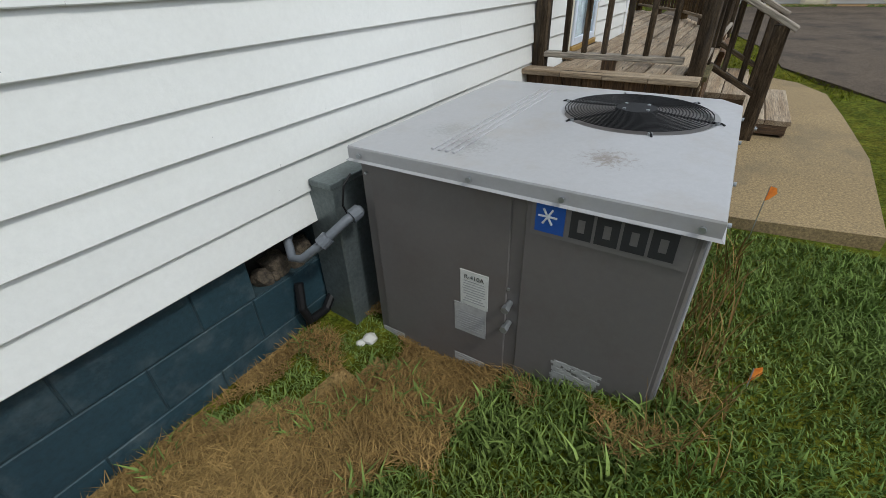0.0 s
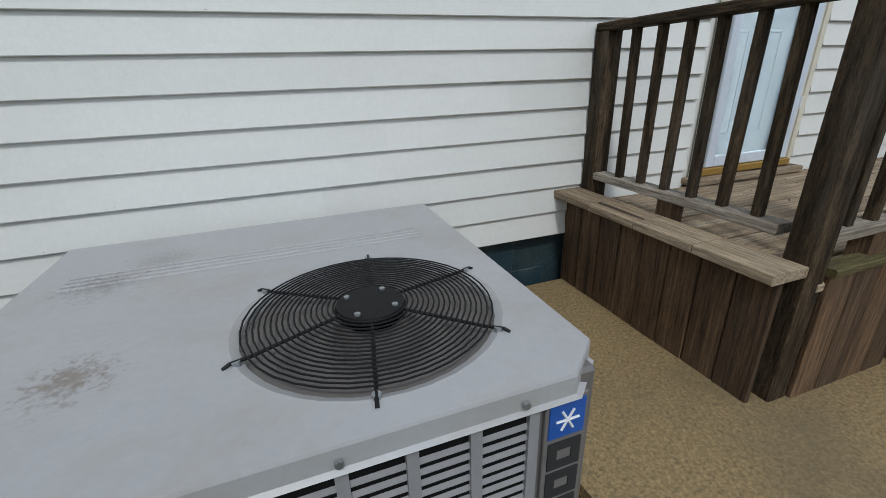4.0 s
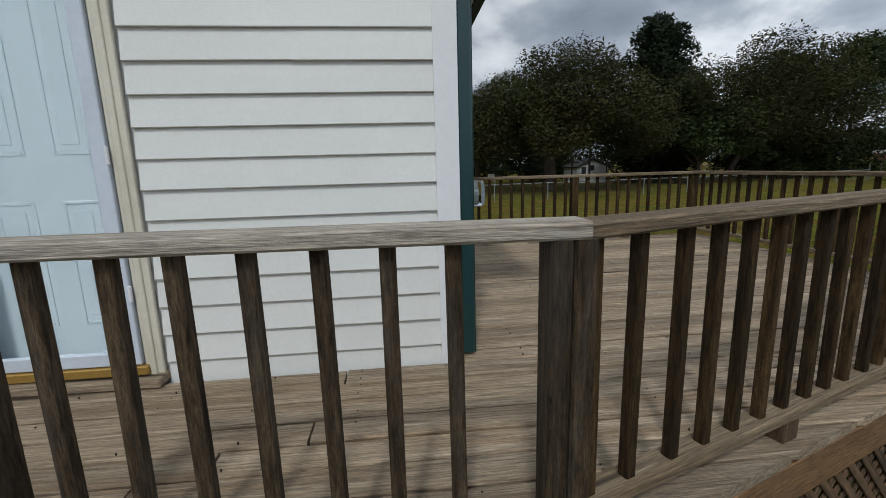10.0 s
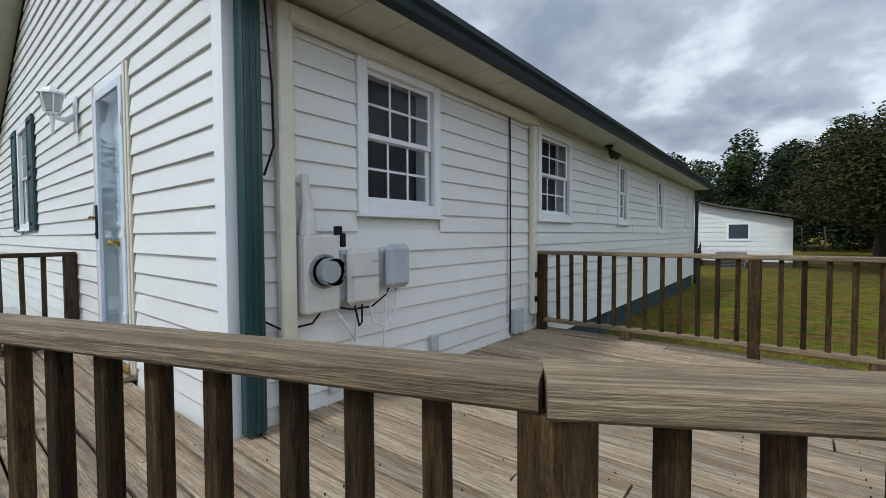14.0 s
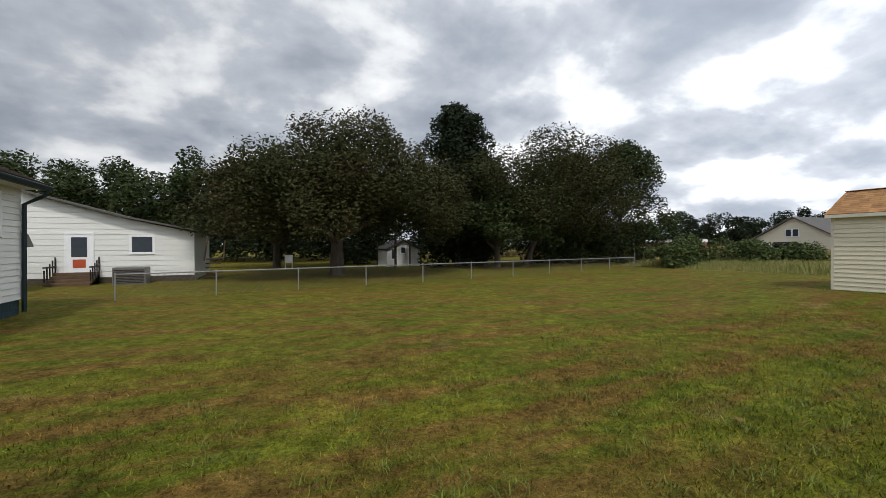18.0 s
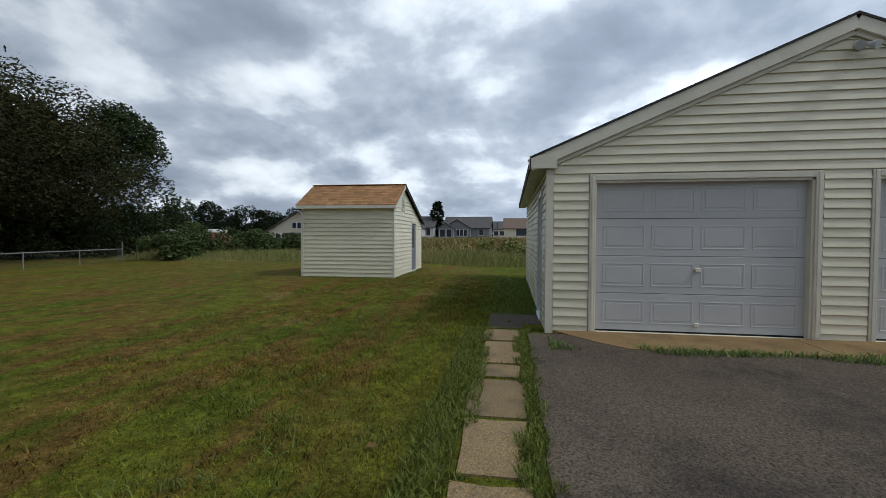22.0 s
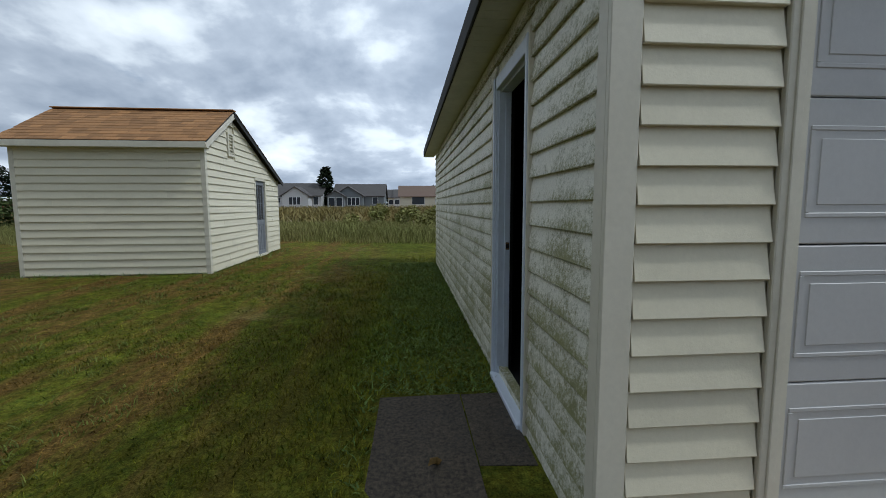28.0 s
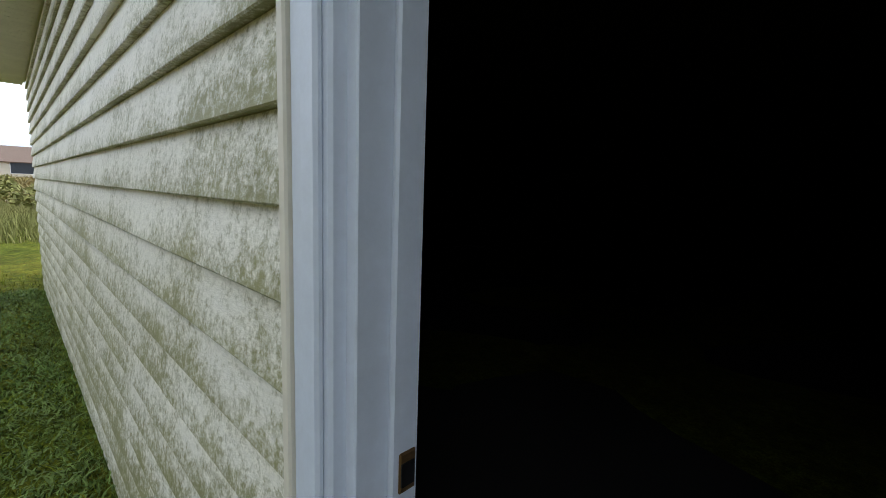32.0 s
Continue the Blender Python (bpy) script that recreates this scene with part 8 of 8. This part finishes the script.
# lawn along the walk, denser near it
drop = random.Random(77)
pts = scatter(130000, -0.5, 12.0, -2.6, 7.5, lambda x, y: not hard(x, y) and drop.random() < min(1.0, (7.6 - y) / 5.0), 10)
hts = 0.028 + 0.030 * rs2.rand(len(pts))
blades("lawn_grass", pts, hts, 0.0034, LAWN_BLADE, 11, "mown green lawn grass", 1.1)
pts = scatter(125000, 11.5, 24.0, 0.6, 7.6, lambda x, y: not hard(x, y) and drop.random() < min(1.0, (7.6 - y) / 4.0) * min(1.0, (24 - x) / 7.0) and not (20.4 < x < 24.7 and y > 4.72), 12)
hts = np.array([0.026 + 0.03 * max(0, 1 - abs(b - 1.1) / 1.6) for a, b, c in pts]) * (0.6 + 0.8 * rs2.rand(len(pts)))
blades("lawn_grass", pts, hts, 0.0034, LAWN_BLADE, 13, "shaded green grass beside the garage", 1.0)
pts = scatter(60000, 3.5, 20.0, 0.8, 9.0, lambda x, y: not hard(x, y) and noise.noise(Vector((x * 0.3 + y * 0.1, y * 1.3 - x * 0.25, 2))) > 0.16, 14)
blades("brown_clippings", pts, 0.012 + 0.02 * rs2.rand(len(pts)), 0.0034, CLIPPING, 15, "brown mown clippings lying in rows", 2.2)
# taller tufts that the mower left in the lawn
tuft = np.random.RandomState(51)
spots = [(a, b) for a, b, c in scatter(1300, 4.0, 20.0, 1.7, 6.5, lambda x, y: not hard(x, y) and clump(x, y, 0.6) > -0.12 and drop.random() < min(1.0, (7.4 - y) / 4.5), 50)]
pts = np.array([(a + tuft.normal(0, 0.045), b + tuft.normal(0, 0.045), ground_z(a, b) - 0.005) for a, b in spots for k in range(22)])
pts = np.array([p for p in pts if not hard(p[0], p[1])])
blades("grass_tufts", pts, 0.03 + 0.04 * tuft.rand(len(pts)), 0.0042, BLADE_EDGE, 52, "taller tufts standing out of the mown lawn", 1.1)
# ragged edges: along the drive, the slabs, the deck's foot, the apron
pts = scatter(15000, 6.9, 14.1, 0.92, 1.18, lambda x, y: not hard(x, y) or clump(x, y, 3) > 0.12, 16)
blades("edge_grass", pts, 0.03 + 0.055 * rs2.rand(len(pts)), 0.0042, BLADE_EDGE, 17, "grass creeping between the slabs and the drive", 1.0)
pts = scatter(15000, 7.0, 14.1, 1.47, 1.85, lambda x, y: not hard(x, y) or (y < 1.56 and clump(x, y, 3) > 0.05), 18)
blades("edge_grass", pts, 0.03 + 0.05 * rs2.rand(len(pts)), 0.0042, BLADE_EDGE, 19, "grass leaning over the stepping slabs", 1.0)
pts = scatter(13000, 12.95, 13.95, -6.8, 0.75, lambda x, y: 13.0 + 0.16 * clump(x, y, 1.2) < x < 13.22 + 0.14 * clump(y, x, 1.5) + (0.45 if y > 0.15 else 0) and clump(y * 0.9, x, 1.1) > -0.12, 20)
pts[:, 2] = -0.035
blades("edge_grass", pts, 0.035 + 0.075 * rs2.rand(len(pts)), 0.005, BLADE_DEEP, 21, "strip of grass along the front of the apron", 1.1)
pts = scatter(16000, 0.2, 5.2, -2.2, 3.4, lambda x, y: not hard(x, y) and x < deck_right(y) + 0.9, 22)
blades("edge_grass", pts, 0.05 + 0.08 * rs2.rand(len(pts)), 0.004, BLADE_DEEP, 23, "longer grass along the foot of the deck", 0.9)

pts = scatter(5200, 20.0, 24.8, 4.45, 7.9, lambda x, y: (20.05 < x < 20.36 and y > 4.6) or (y < 4.74 and drop.random() < 0.7), 28)
blades("edge_grass", pts, 0.03 + 0.07 * rs2.rand(len(pts)), 0.005, BLADE_DEEP, 29, "ragged tufts along the foot of the shed", 0.8)
pts = scatter(26000, 14.2, 22.3, 0.80, 1.75, lambda x, y: not hard(x, y) and drop.random() < (1.8 - y) / 0.8, 32)
blades("clover", pts, 0.022 + 0.028 * rs2.rand(len(pts)), 0.0065, BLADE_DEEP, 33, "small-leaved clover and grass in the garage's shade", 1.7)
pts = scatter(4200, 14.2, 22.2, 0.70, 0.86, lambda x, y: not hard(x, y), 30)
blades("edge_grass", pts, 0.02 + 0.035 * rs2.rand(len(pts)), 0.0045, BLADE_DEEP, 31, "dark grass along the garage footing", 0.9)

# tall meadow and crop beyond the mown lawn
pts = scatter(80000, 26.5, 38, -14, 22, lambda x, y: x > 27.2 + 0.5 * clump(x, y, 0.6) - 0.04 * y, 24)
hts = (0.35 + 0.3 * rs2.rand(len(pts))) * np.minimum(1, (pts[:, 0] - 26.3) / 2.5)
blades("meadow_grass", pts, hts, 0.008, TALL, 25, "tall pale meadow grass beyond the lawn", 0.5)
pts = scatter(26000, 37, 92, -40, 75, lambda x, y: True, 26)
pts[:, 2] += (pts[:, 0] - 37) * 0.012
hts = 0.5 + 0.5 * rs2.rand(len(pts))
blades("field_crop", pts, hts, 0.07, CROP, 27, "yellowing field crop between the lawn and the far houses", 0.8, "crop")
rs3 = random.Random(50)
cs = [(34 + rs3.uniform(0, 7), -6 + rs3.uniform(0, 11), 0.15 + rs3.random() * 0.9) for _ in range(60)]
v, f = leaf_cloud(cs, [rs3.uniform(0.2, 0.5) for _ in cs], 7000, 0.10, 51, 0.9)
stuff_quads("field_weeds", v, f, TALL, "tall weeds at the edge of the field", "weeds")
bm = bmesh.new()
polygon(bm, [(37, -60), (200, -160), (200, 200), (37, 90)], -0.3, -0.02)
for v_ in bm.verts:
    v_.co.z += max(0, min(v_.co.x, 95) - 37) * 0.014
tagged(mesh_ob("ground_field", bm, DIRT), "bare soil under the field crop", "ground", kind="structure")

# leaves fallen on the lawn
for x, y, s in ((9.2, 2.35, 0.06), (10.4, 2.1, 0.045), (8.3, 3.0, 0.05), (14.75, 1.25, 0.04)):
    bm = bmesh.new()
    vs = [bm.verts.new((x + math.cos(a) * s * (1 if k % 2 else 0.55), y + math.sin(a) * s * (1 if k % 2 else 0.55), ground_z(x, y) + 0.02 + 0.012 * (k % 3))) for k, a in enumerate([i * math.tau / 9 for i in range(9)])]
    bm.faces.new(vs)
    bmesh.ops.solidify(bm, geom=list(bm.faces), thickness=0.001)
    tagged(mesh_ob("fallen_leaf", bm, BLADE_DRY), "dry brown fallen leaf on the grass", "leaf", "fallen leaves")

# ---- chain-link fence ----
fence = thing("chain_link_fence", (13, 17, 0), "grey chain-link fence with pipe posts round the next garden", "fence")
P0, P1 = Vector((1.2, 15.2, -0.1)), Vector((25.6, 19.6, -0.1))
NP = 10
for k in range(NP + 1):
    p = P0.lerp(P1, k / NP)
    bm = bmesh.new()
    disc(bm, p, (0, 0, 1), 0.020, 0.78, 8)
    disc(bm, p + Vector((0, 0, 0.78)), (0, 0, 1), 0.026, 0.03, 8, 0.012)
    part("post", bm, FENCE_PIPE, fence)
bm = bmesh.new()
tube(bm, [P0 + Vector((0, 0, 0.76)), P1 + Vector((0, 0, 0.76))], 0.02, 6)
part("top_rail", bm, FENCE_PIPE, fence)
bm = bmesh.new()
dl = (P1 - P0)
ln_ = dl.length
dl.normalize()
for i in range(int(ln_ / 0.16)):
    for s in (0, 1):
        a, b = i * 0.16, i * 0.16 + 0.69
        q0 = P0 + dl * (a if s == 0 else min(b, ln_)) + Vector((0, 0, 0.05))
        q1 = P0 + dl * (min(b, ln_) if s == 0 else a) + Vector((0, 0, 0.74))
        tube(bm, [q0, q1], 0.0022, 3, False)
tagged(part("wire_mesh", bm, FENCE, fence), kind="stuff")
bm = bmesh.new()
for k in range(9):
    p, q = Vector((25.6, 19.6, -0.1)), Vector((34, 21.5, -0.1))
    disc(bm, p.lerp(q, k / 8), (0, 0, 1), 0.03, 1.1, 6)
tagged(mesh_ob("far_fence_posts", bm, FENCE), "dark posts of the fence running on behind the bushes", "fence", kind="stuff")


# ---- buildings about ----
def far_house(name, x0, x1, y0, y1, z0, eave, ridge, axis, wall, roof, label, windows=(), over=0.35):
    """A plain house: walls, a gable roof along an axis, windows on given faces as (face, along, z, w, h)."""
    h = thing(name, ((x0 + x1) / 2, (y0 + y1) / 2, z0), label, "house")
    bm = bmesh.new()
    if axis == "y":
        m_ = (x0 + x1) / 2
        pr = [(x0, z0 - 1), (x1, z0 - 1), (x1, eave), (m_, ridge), (x0, eave)]
        a_ = [bm.verts.new((x, y0, z)) for x, z in pr]
        b_ = [bm.verts.new((x, y1, z)) for x, z in pr]
    else:
        m_ = (y0 + y1) / 2
        pr = [(y0, z0 - 1), (y1, z0 - 1), (y1, eave), (m_, ridge), (y0, eave)]
        a_ = [bm.verts.new((x0, y, z)) for y, z in pr]
        b_ = [bm.verts.new((x1, y, z)) for y, z in pr]
    for i in range(5):
        bm.faces.new((a_[i], a_[(i + 1) % 5], b_[(i + 1) % 5], b_[i]))
    bm.faces.new(a_[::-1])
    bm.faces.new(b_)
    bmesh.ops.recalc_face_normals(bm, faces=bm.faces)
    part("wall", bm, wall, h)
    for s in (-1, 1):
        if axis == "y":
            e = x0 - over if s < 0 else x1 + over
            ez = eave - over * (ridge - eave) / (m_ - x0)
            beam("roof", (e, (y0 + y1) / 2, ez + 0.09), (m_, (y0 + y1) / 2, ridge + 0.09), (y1 - y0) + 2 * over, 0.12, roof, h)
        else:
            e = y0 - over if s < 0 else y1 + over
            ez = eave - over * (ridge - eave) / (m_ - y0)
            beam("roof", ((x0 + x1) / 2, e, ez + 0.09), ((x0 + x1) / 2, m_, ridge + 0.09), (x1 - x0) + 2 * over, 0.12, roof, h)
    for face, s, z, w, hh in windows:
        win = None
        for (g, mat, nm) in ((0.08, TRIM_WHITE, "window"), (0.0, FAR_GLASS, "pane")):
            bm = bmesh.new()
            d = 0.03 if nm == "window" else 0.05
            if face == "-x":
                box(bm, (x0 - d, s - w / 2 - g, z - g), (x0 + 0.02, s + w / 2 + g, z + hh + g))
            elif face == "-y":
                box(bm, (s - w / 2 - g, y0 - d, z - g), (s + w / 2 + g, y0 + 0.02, z + hh + g))
            if nm == "window":
                win = part(nm, bm, mat, h)
            else:
                attach(mesh_ob(nm, bm, mat), win)
    return h


far_house("far_house", 95, 106, 17.2, 28.4, 1.0, 3.15, 5.6, "y", FAR_WHITE, ROOF_GREY, "white single-storey house with a grey roof across the field",
          [("-x", 27.3, 1.6, 0.5, 1.2), ("-x", 26.6, 1.6, 0.5, 1.2), ("-x", 25.0, 1.9, 0.6, 0.9), ("-x", 18.2, 1.5, 0.8, 1.4)])
far_house("far_house_wing", 92, 97, 18.9, 23.5, 1.0, 3.1, 4.6, "x", FAR_WHITE, ROOF_GREY, "white gabled wing of the far house", [("-x", 20.6, 1.5, 0.55, 1.3), ("-x", 21.3, 1.5, 0.55, 1.3), ("-x", 22.0, 1.5, 0.55, 1.3)])
far_house("far_house", 95, 106, 5.6, 15.0, 1.0, 3.05, 5.45, "y", FAR_GREY, ROOF_GREY, "blue-grey single-storey house across the field",
          [("-x", 7.2, 1.6, 0.9, 1.2)])
far_house("far_house_wing", 92.5, 97, 9.3, 14.4, 1.0, 3.05, 4.65, "x", FAR_GREY, ROOF_GREY, "blue-grey gabled wing of the far house", [("-x", 10.2, 1.4, 0.6, 1.3), ("-x", 10.95, 1.4, 0.6, 1.3), ("-x", 11.7, 1.4, 0.6, 1.3)])
far_house("far_house_porch", 90.5, 94, 12.4, 15.3, 1.0, 2.95, 3.85, "x", FAR_GREY, ROOF_GREY, "screened porch of the blue-grey house", [("-x", 13.2, 1.2, 1.0, 1.5), ("-x", 14.5, 1.2, 1.0, 1.5)])
far_house("far_house", 97, 108, -9.0, 2.6, 1.0, 3.0, 5.2, "y", FAR_BEIGE, material("far_brown_roof", (0.17, 0.115, 0.085), 0.9, fine=8, fine_amount=0.15, bump=0), "house with a brown roof across the field",
          [("-x", -1.0, 1.5, 2.4, 1.4), ("-x", -5.0, 1.5, 1.2, 1.4)])
for k, (y, w) in enumerate(((2.9, 1.7), (4.6, 1.6), (31.5, 7.0), (-14, 9), (-27, 10))):
    far_house("far_house", 128 + k, 138 + k, y, y + w, 1.0, 3.4, 5.6, "y", (FAR_WHITE, FAR_BEIGE, FAR_GREY)[k % 3], ROOF_GREY, "small far house behind the first row", [("-x", y + w / 2, 1.6, 1.2, 1.2)])
far_house("far_house", 60, 70, 24.4, 33.0, -0.1, 1.9, 4.35, "x", FAR_BEIGE, ROOF_GREY, "cream gabled house beyond the meadow", [("-x", 28.5, 2.3, 0.5, 0.75), ("-x", 29.2, 2.3, 0.5, 0.75), ("-x", 31.5, 0.8, 0.6, 0.8)])
far_house("far_house_wing", 70.5, 80, 22.8, 31.0, -0.1, 2.3, 4.1, "y", FAR_BEIGE, ROOF_GREY, "long wing of the cream house")
oval_tree(99, 17.0, 7.6, 3.6, LEAF_DARK, 61, 1200, 0.4, "dark tree between the far houses", z0=1.0)

# parked dark truck by the cream house
truck = thing("truck", (57, 28, 0), "dark pickup truck parked by the cream house", "truck")
bm = bmesh.new()
box(bm, (56.2, 25.6, 0.45), (58.0, 30.6, 1.05), None, 0.12)
part("body", bm, BLACK, truck)
bm = bmesh.new()
box(bm, (56.3, 27.0, 1.0), (57.9, 29.0, 1.65), None, 0.2)
part("cab", bm, BLACK, truck)
for y in (26.5, 29.7):
    bm = bmesh.new()
    disc(bm, (56.15, y, 0.36), (1, 0, 0), 0.36, 0.25, 16)
    part("wheel", bm, INK, truck)
trailer = thing("trailer", (50, 36, 0), "long low trailer with a white roof and red side", "trailer")
bm = bmesh.new()
box(bm, (50, 33.4, 1.65), (52.5, 40.0, 2.0), None, 0.08)
part("roof", bm, FAR_WHITE, trailer)
bm = bmesh.new()
box(bm, (50.1, 33.5, -0.1), (52.4, 39.9, 1.64), None, 0.04)
part("body", bm, RED_BRICK, trailer)

# neighbour's white house with its lean-to roof
nb = thing("neighbour_house", (-1.2, 24, 0), "white sided house with a long lean-to roof beyond the fence", "house")
YN = 22.6
top_l, top_r = 3.6, 2.06
bm = bmesh.new()
xl, xr_ = -4.6, 2.3
pr = [(xl, -0.2), (xr_, -0.2), (xr_, top_r), (-0.2, 2.62), (-3.6, top_l), (xl, top_l - 0.2)]
a_ = [bm.verts.new((x, YN, z)) for x, z in pr]
b_ = [bm.verts.new((x, YN + 7, z)) for x, z in pr]
for i in range(len(pr)):
    bm.faces.new((a_[i], a_[(i + 1) % len(pr)], b_[(i + 1) % len(pr)], b_[i]))
bm.faces.new(a_[::-1])
bm.faces.new(b_)
bmesh.ops.recalc_face_normals(bm, faces=bm.faces)
part("wall", bm, VINYL, nb)
for k in range(14):
    z = 0.18 + k * 0.22
    xs_ = xl
    zt = z + 0.22    # top of the board, kept under the roof line
    xe = xr_ if zt < 2.06 else (xr_ - (zt - 2.06) / 0.56 * 2.5 if zt < 2.62 else -0.2 - (zt - 2.62) / (top_l - 2.62) * 3.4)
    beam("siding_board", (xs_, YN - 0.012, z + 0.11), (xe, YN - 0.012, z + 0.11), 0.02, 0.20, VINYL, nb)
beam("roof", (-3.6, YN + 3.4, top_l + 0.06), (-0.2, YN + 3.4, 2.68), 7.6, 0.08, ROOF_GREY, nb)
beam("roof", (-0.2, YN + 3.4, 2.68), (2.5, YN + 3.4, 2.12), 7.6, 0.08, ROOF_GREY, nb)
bm = bmesh.new()
box(bm, (xl, YN - 0.02, -0.3), (xr_, YN + 0.02, 0.18))
part("foundation", bm, DARK_CONCRETE, nb)
for (x0, x1, z0, z1, nm) in ((-0.0, 0.75, 1.20, 1.86, "window"), (-2.15, -1.35, 0.45, 1.95, "door")):
    bm = bmesh.new()
    frame_ring(bm, x0 - 0.08, x1 + 0.08, z0 - 0.08, z1 + 0.08, 0.09, YN - 0.06, YN - 0.01, 0)
    w_ = part(nm, bm, TRIM_WHITE, nb)
    bm = bmesh.new()
    box(bm, (x0, YN - 0.045, z0), (x1, YN - 0.02, z1))
    attach(mesh_ob("pane", bm, FAR_GLASS if nm == "window" else TRIM_WHITE), w_)
    if nm == "door":
        bm = bmesh.new()
        box(bm, (x0 + 0.14, YN - 0.055, z0 + 0.58), (x1 - 0.14, YN - 0.044, z1 - 0.12))
        attach(mesh_ob("door_glass", bm, FAR_GLASS), w_)
        bm = bmesh.new()
        box(bm, (x0 + 0.19, YN - 0.055, z0 + 0.14), (x1 - 0.19, YN - 0.044, z0 + 0.48))
        attach(mesh_ob("door_panel", bm, material("red_wreath", (0.45, 0.07, 0.02), 0.6, fine_amount=0.2)), w_)
for k in range(4):
    boxed("step", (-2.5, YN - 1.2 + k * 0.28, -0.1), (-1.1, YN - 0.05, 0.05 + k * 0.12), SKIRTWOOD, nb)
for x in (-2.5, -1.1):
    bm = bmesh.new()
    for k in range(5):
        box(bm, (x - 0.02, YN - 1.1 + k * 0.25, 0.1), (x + 0.02, YN - 1.06 + k * 0.25, 0.55 + k * 0.12))
    box(bm, (x - 0.025, YN - 1.15, 0.62), (x + 0.025, YN - 0.05, 0.68))
    part("hand_rail", bm, BLACK, nb)
nac = thing("air_conditioner", (0.3, 20.9, 0), "grey-brown cooling unit in the next garden", "air conditioner")
bm = bmesh.new()
box(bm, (-0.35, 21.2, -0.1), (0.75, 22.1, 0.62), None, 0.02)
part("cabinet", bm, AC_BODY, nac)
bm = bmesh.new()
for k in range(9):
    box(bm, (-0.3, 21.188, 0.0 + k * 0.062), (0.7, 21.2, 0.03 + k * 0.062))
part("louvres", bm, DARK_METAL, nac)
carport = thing("carport", (-3.8, 21, 0), "dark metal carport roof beside the house", "carport")
bm = bmesh.new()
arc = [(-4.6, 2.0), (-4.0, 2.35), (-3.2, 2.3), (-2.6, 1.9), (-2.45, 1.45)]
for (xa, za), (xb, zb) in zip(arc, arc[1:]):
    v = [bm.verts.new(p) for p in ((xa, 18.2, za), (xb, 18.2, zb), (xb, 20.6, zb), (xa, 20.6, za))]
    bm.faces.new(v)
bmesh.ops.remove_doubles(bm, verts=bm.verts, dist=0.001)
bmesh.ops.solidify(bm, geom=list(bm.faces), thickness=0.05)
part("roof", bm, DARK_METAL, carport)
bm = bmesh.new()
disc(bm, (-2.5, 18.3, -0.1), (0, 0, 1), 0.04, 1.6, 8)
part("post", bm, DARK_METAL, carport)
stairs = thing("porch_steps", (3.0, 23.5, 0), "red-brown wooden porch steps beside the white house", "steps")
for k in range(5):
    boxed("tread", (2.6, 23.2 + k * 0.25, 0.0 + k * 0.2), (3.4 - k * 0.05, 23.5 + k * 0.25, 0.05 + k * 0.2), SKIRTWOOD, stairs)
for x in (2.62, 3.4):
    beam("hand_rail", (x, 23.2, 0.8), (x, 24.6, 1.7), 0.06, 0.06, SKIRTWOOD, stairs)

# small white garden shed far off, posts and odds and ends near it
far_house("garden_shed", 13.5, 16.0, 30.6, 33.4, -0.1, 1.15, 1.75, "y", FAR_WHITE, ROOF_DARK, "small white garden shed under the trees", [("-y", 14.0, 0.5, 0.35, 0.7), ("-y", 14.7, 0.9, 0.3, 0.4)], 0.15)
pole = thing("utility_pole", (13.2, 28, 0), "bare wooden pole among the trees", "pole")
bm = bmesh.new()
tube(bm, [(13.3, 28, -0.1), (13.3, 28, 4.3)], [0.09, 0.07], 8)
part("shaft", bm, BARK, pole)
bm = bmesh.new()
box(bm, (13.0, 27.95, 3.85), (13.6, 28.05, 3.95))
part("crossarm", bm, BARK, pole)
for x, y in ((12.2, 28.5), (13.6, 26.0)):
    t = thing("clothes_post", (x, y, 0), "dark clothes-line post with a crossbar", "post", "clothes posts")
    bm = bmesh.new()
    tube(bm, [(x, y, -0.1), (x, y, 1.6)], 0.05, 6)
    part("upright", bm, BARK, t)
    bm = bmesh.new()
    box(bm, (x - 0.5, y - 0.03, 1.5), (x + 0.5, y + 0.03, 1.56))
    part("crossbar", bm, BARK, t)
chair = thing("lawn_chair", (6.9, 31, 0), "white plastic lawn chair under a tree", "chair")
boxed("seat", (6.6, 30.8, 0.32), (7.1, 31.3, 0.38), FAR_WHITE, chair, 0.02)
boxed("backrest", (6.6, 31.25, 0.38), (7.1, 31.32, 0.85), FAR_WHITE, chair, 0.02)
for x in (6.63, 7.05):
    for y in (30.83, 31.25):
        boxed("leg", (x - 0.02, y - 0.02, -0.1), (x + 0.02, y + 0.02, 0.32), FAR_WHITE, chair)
# house across the drive, seen past the gable
far_house("far_house", -42, -30, 4.0, 14.0, -0.1, 2.5, 4.4, "x", FAR_BEIGE, material("green_metal_roof", (0.035, 0.12, 0.085), 0.5, fine_amount=0.05), "cream house with a green roof seen past the gable", [("-y", -34, 0.8, 1.0, 1.2)])
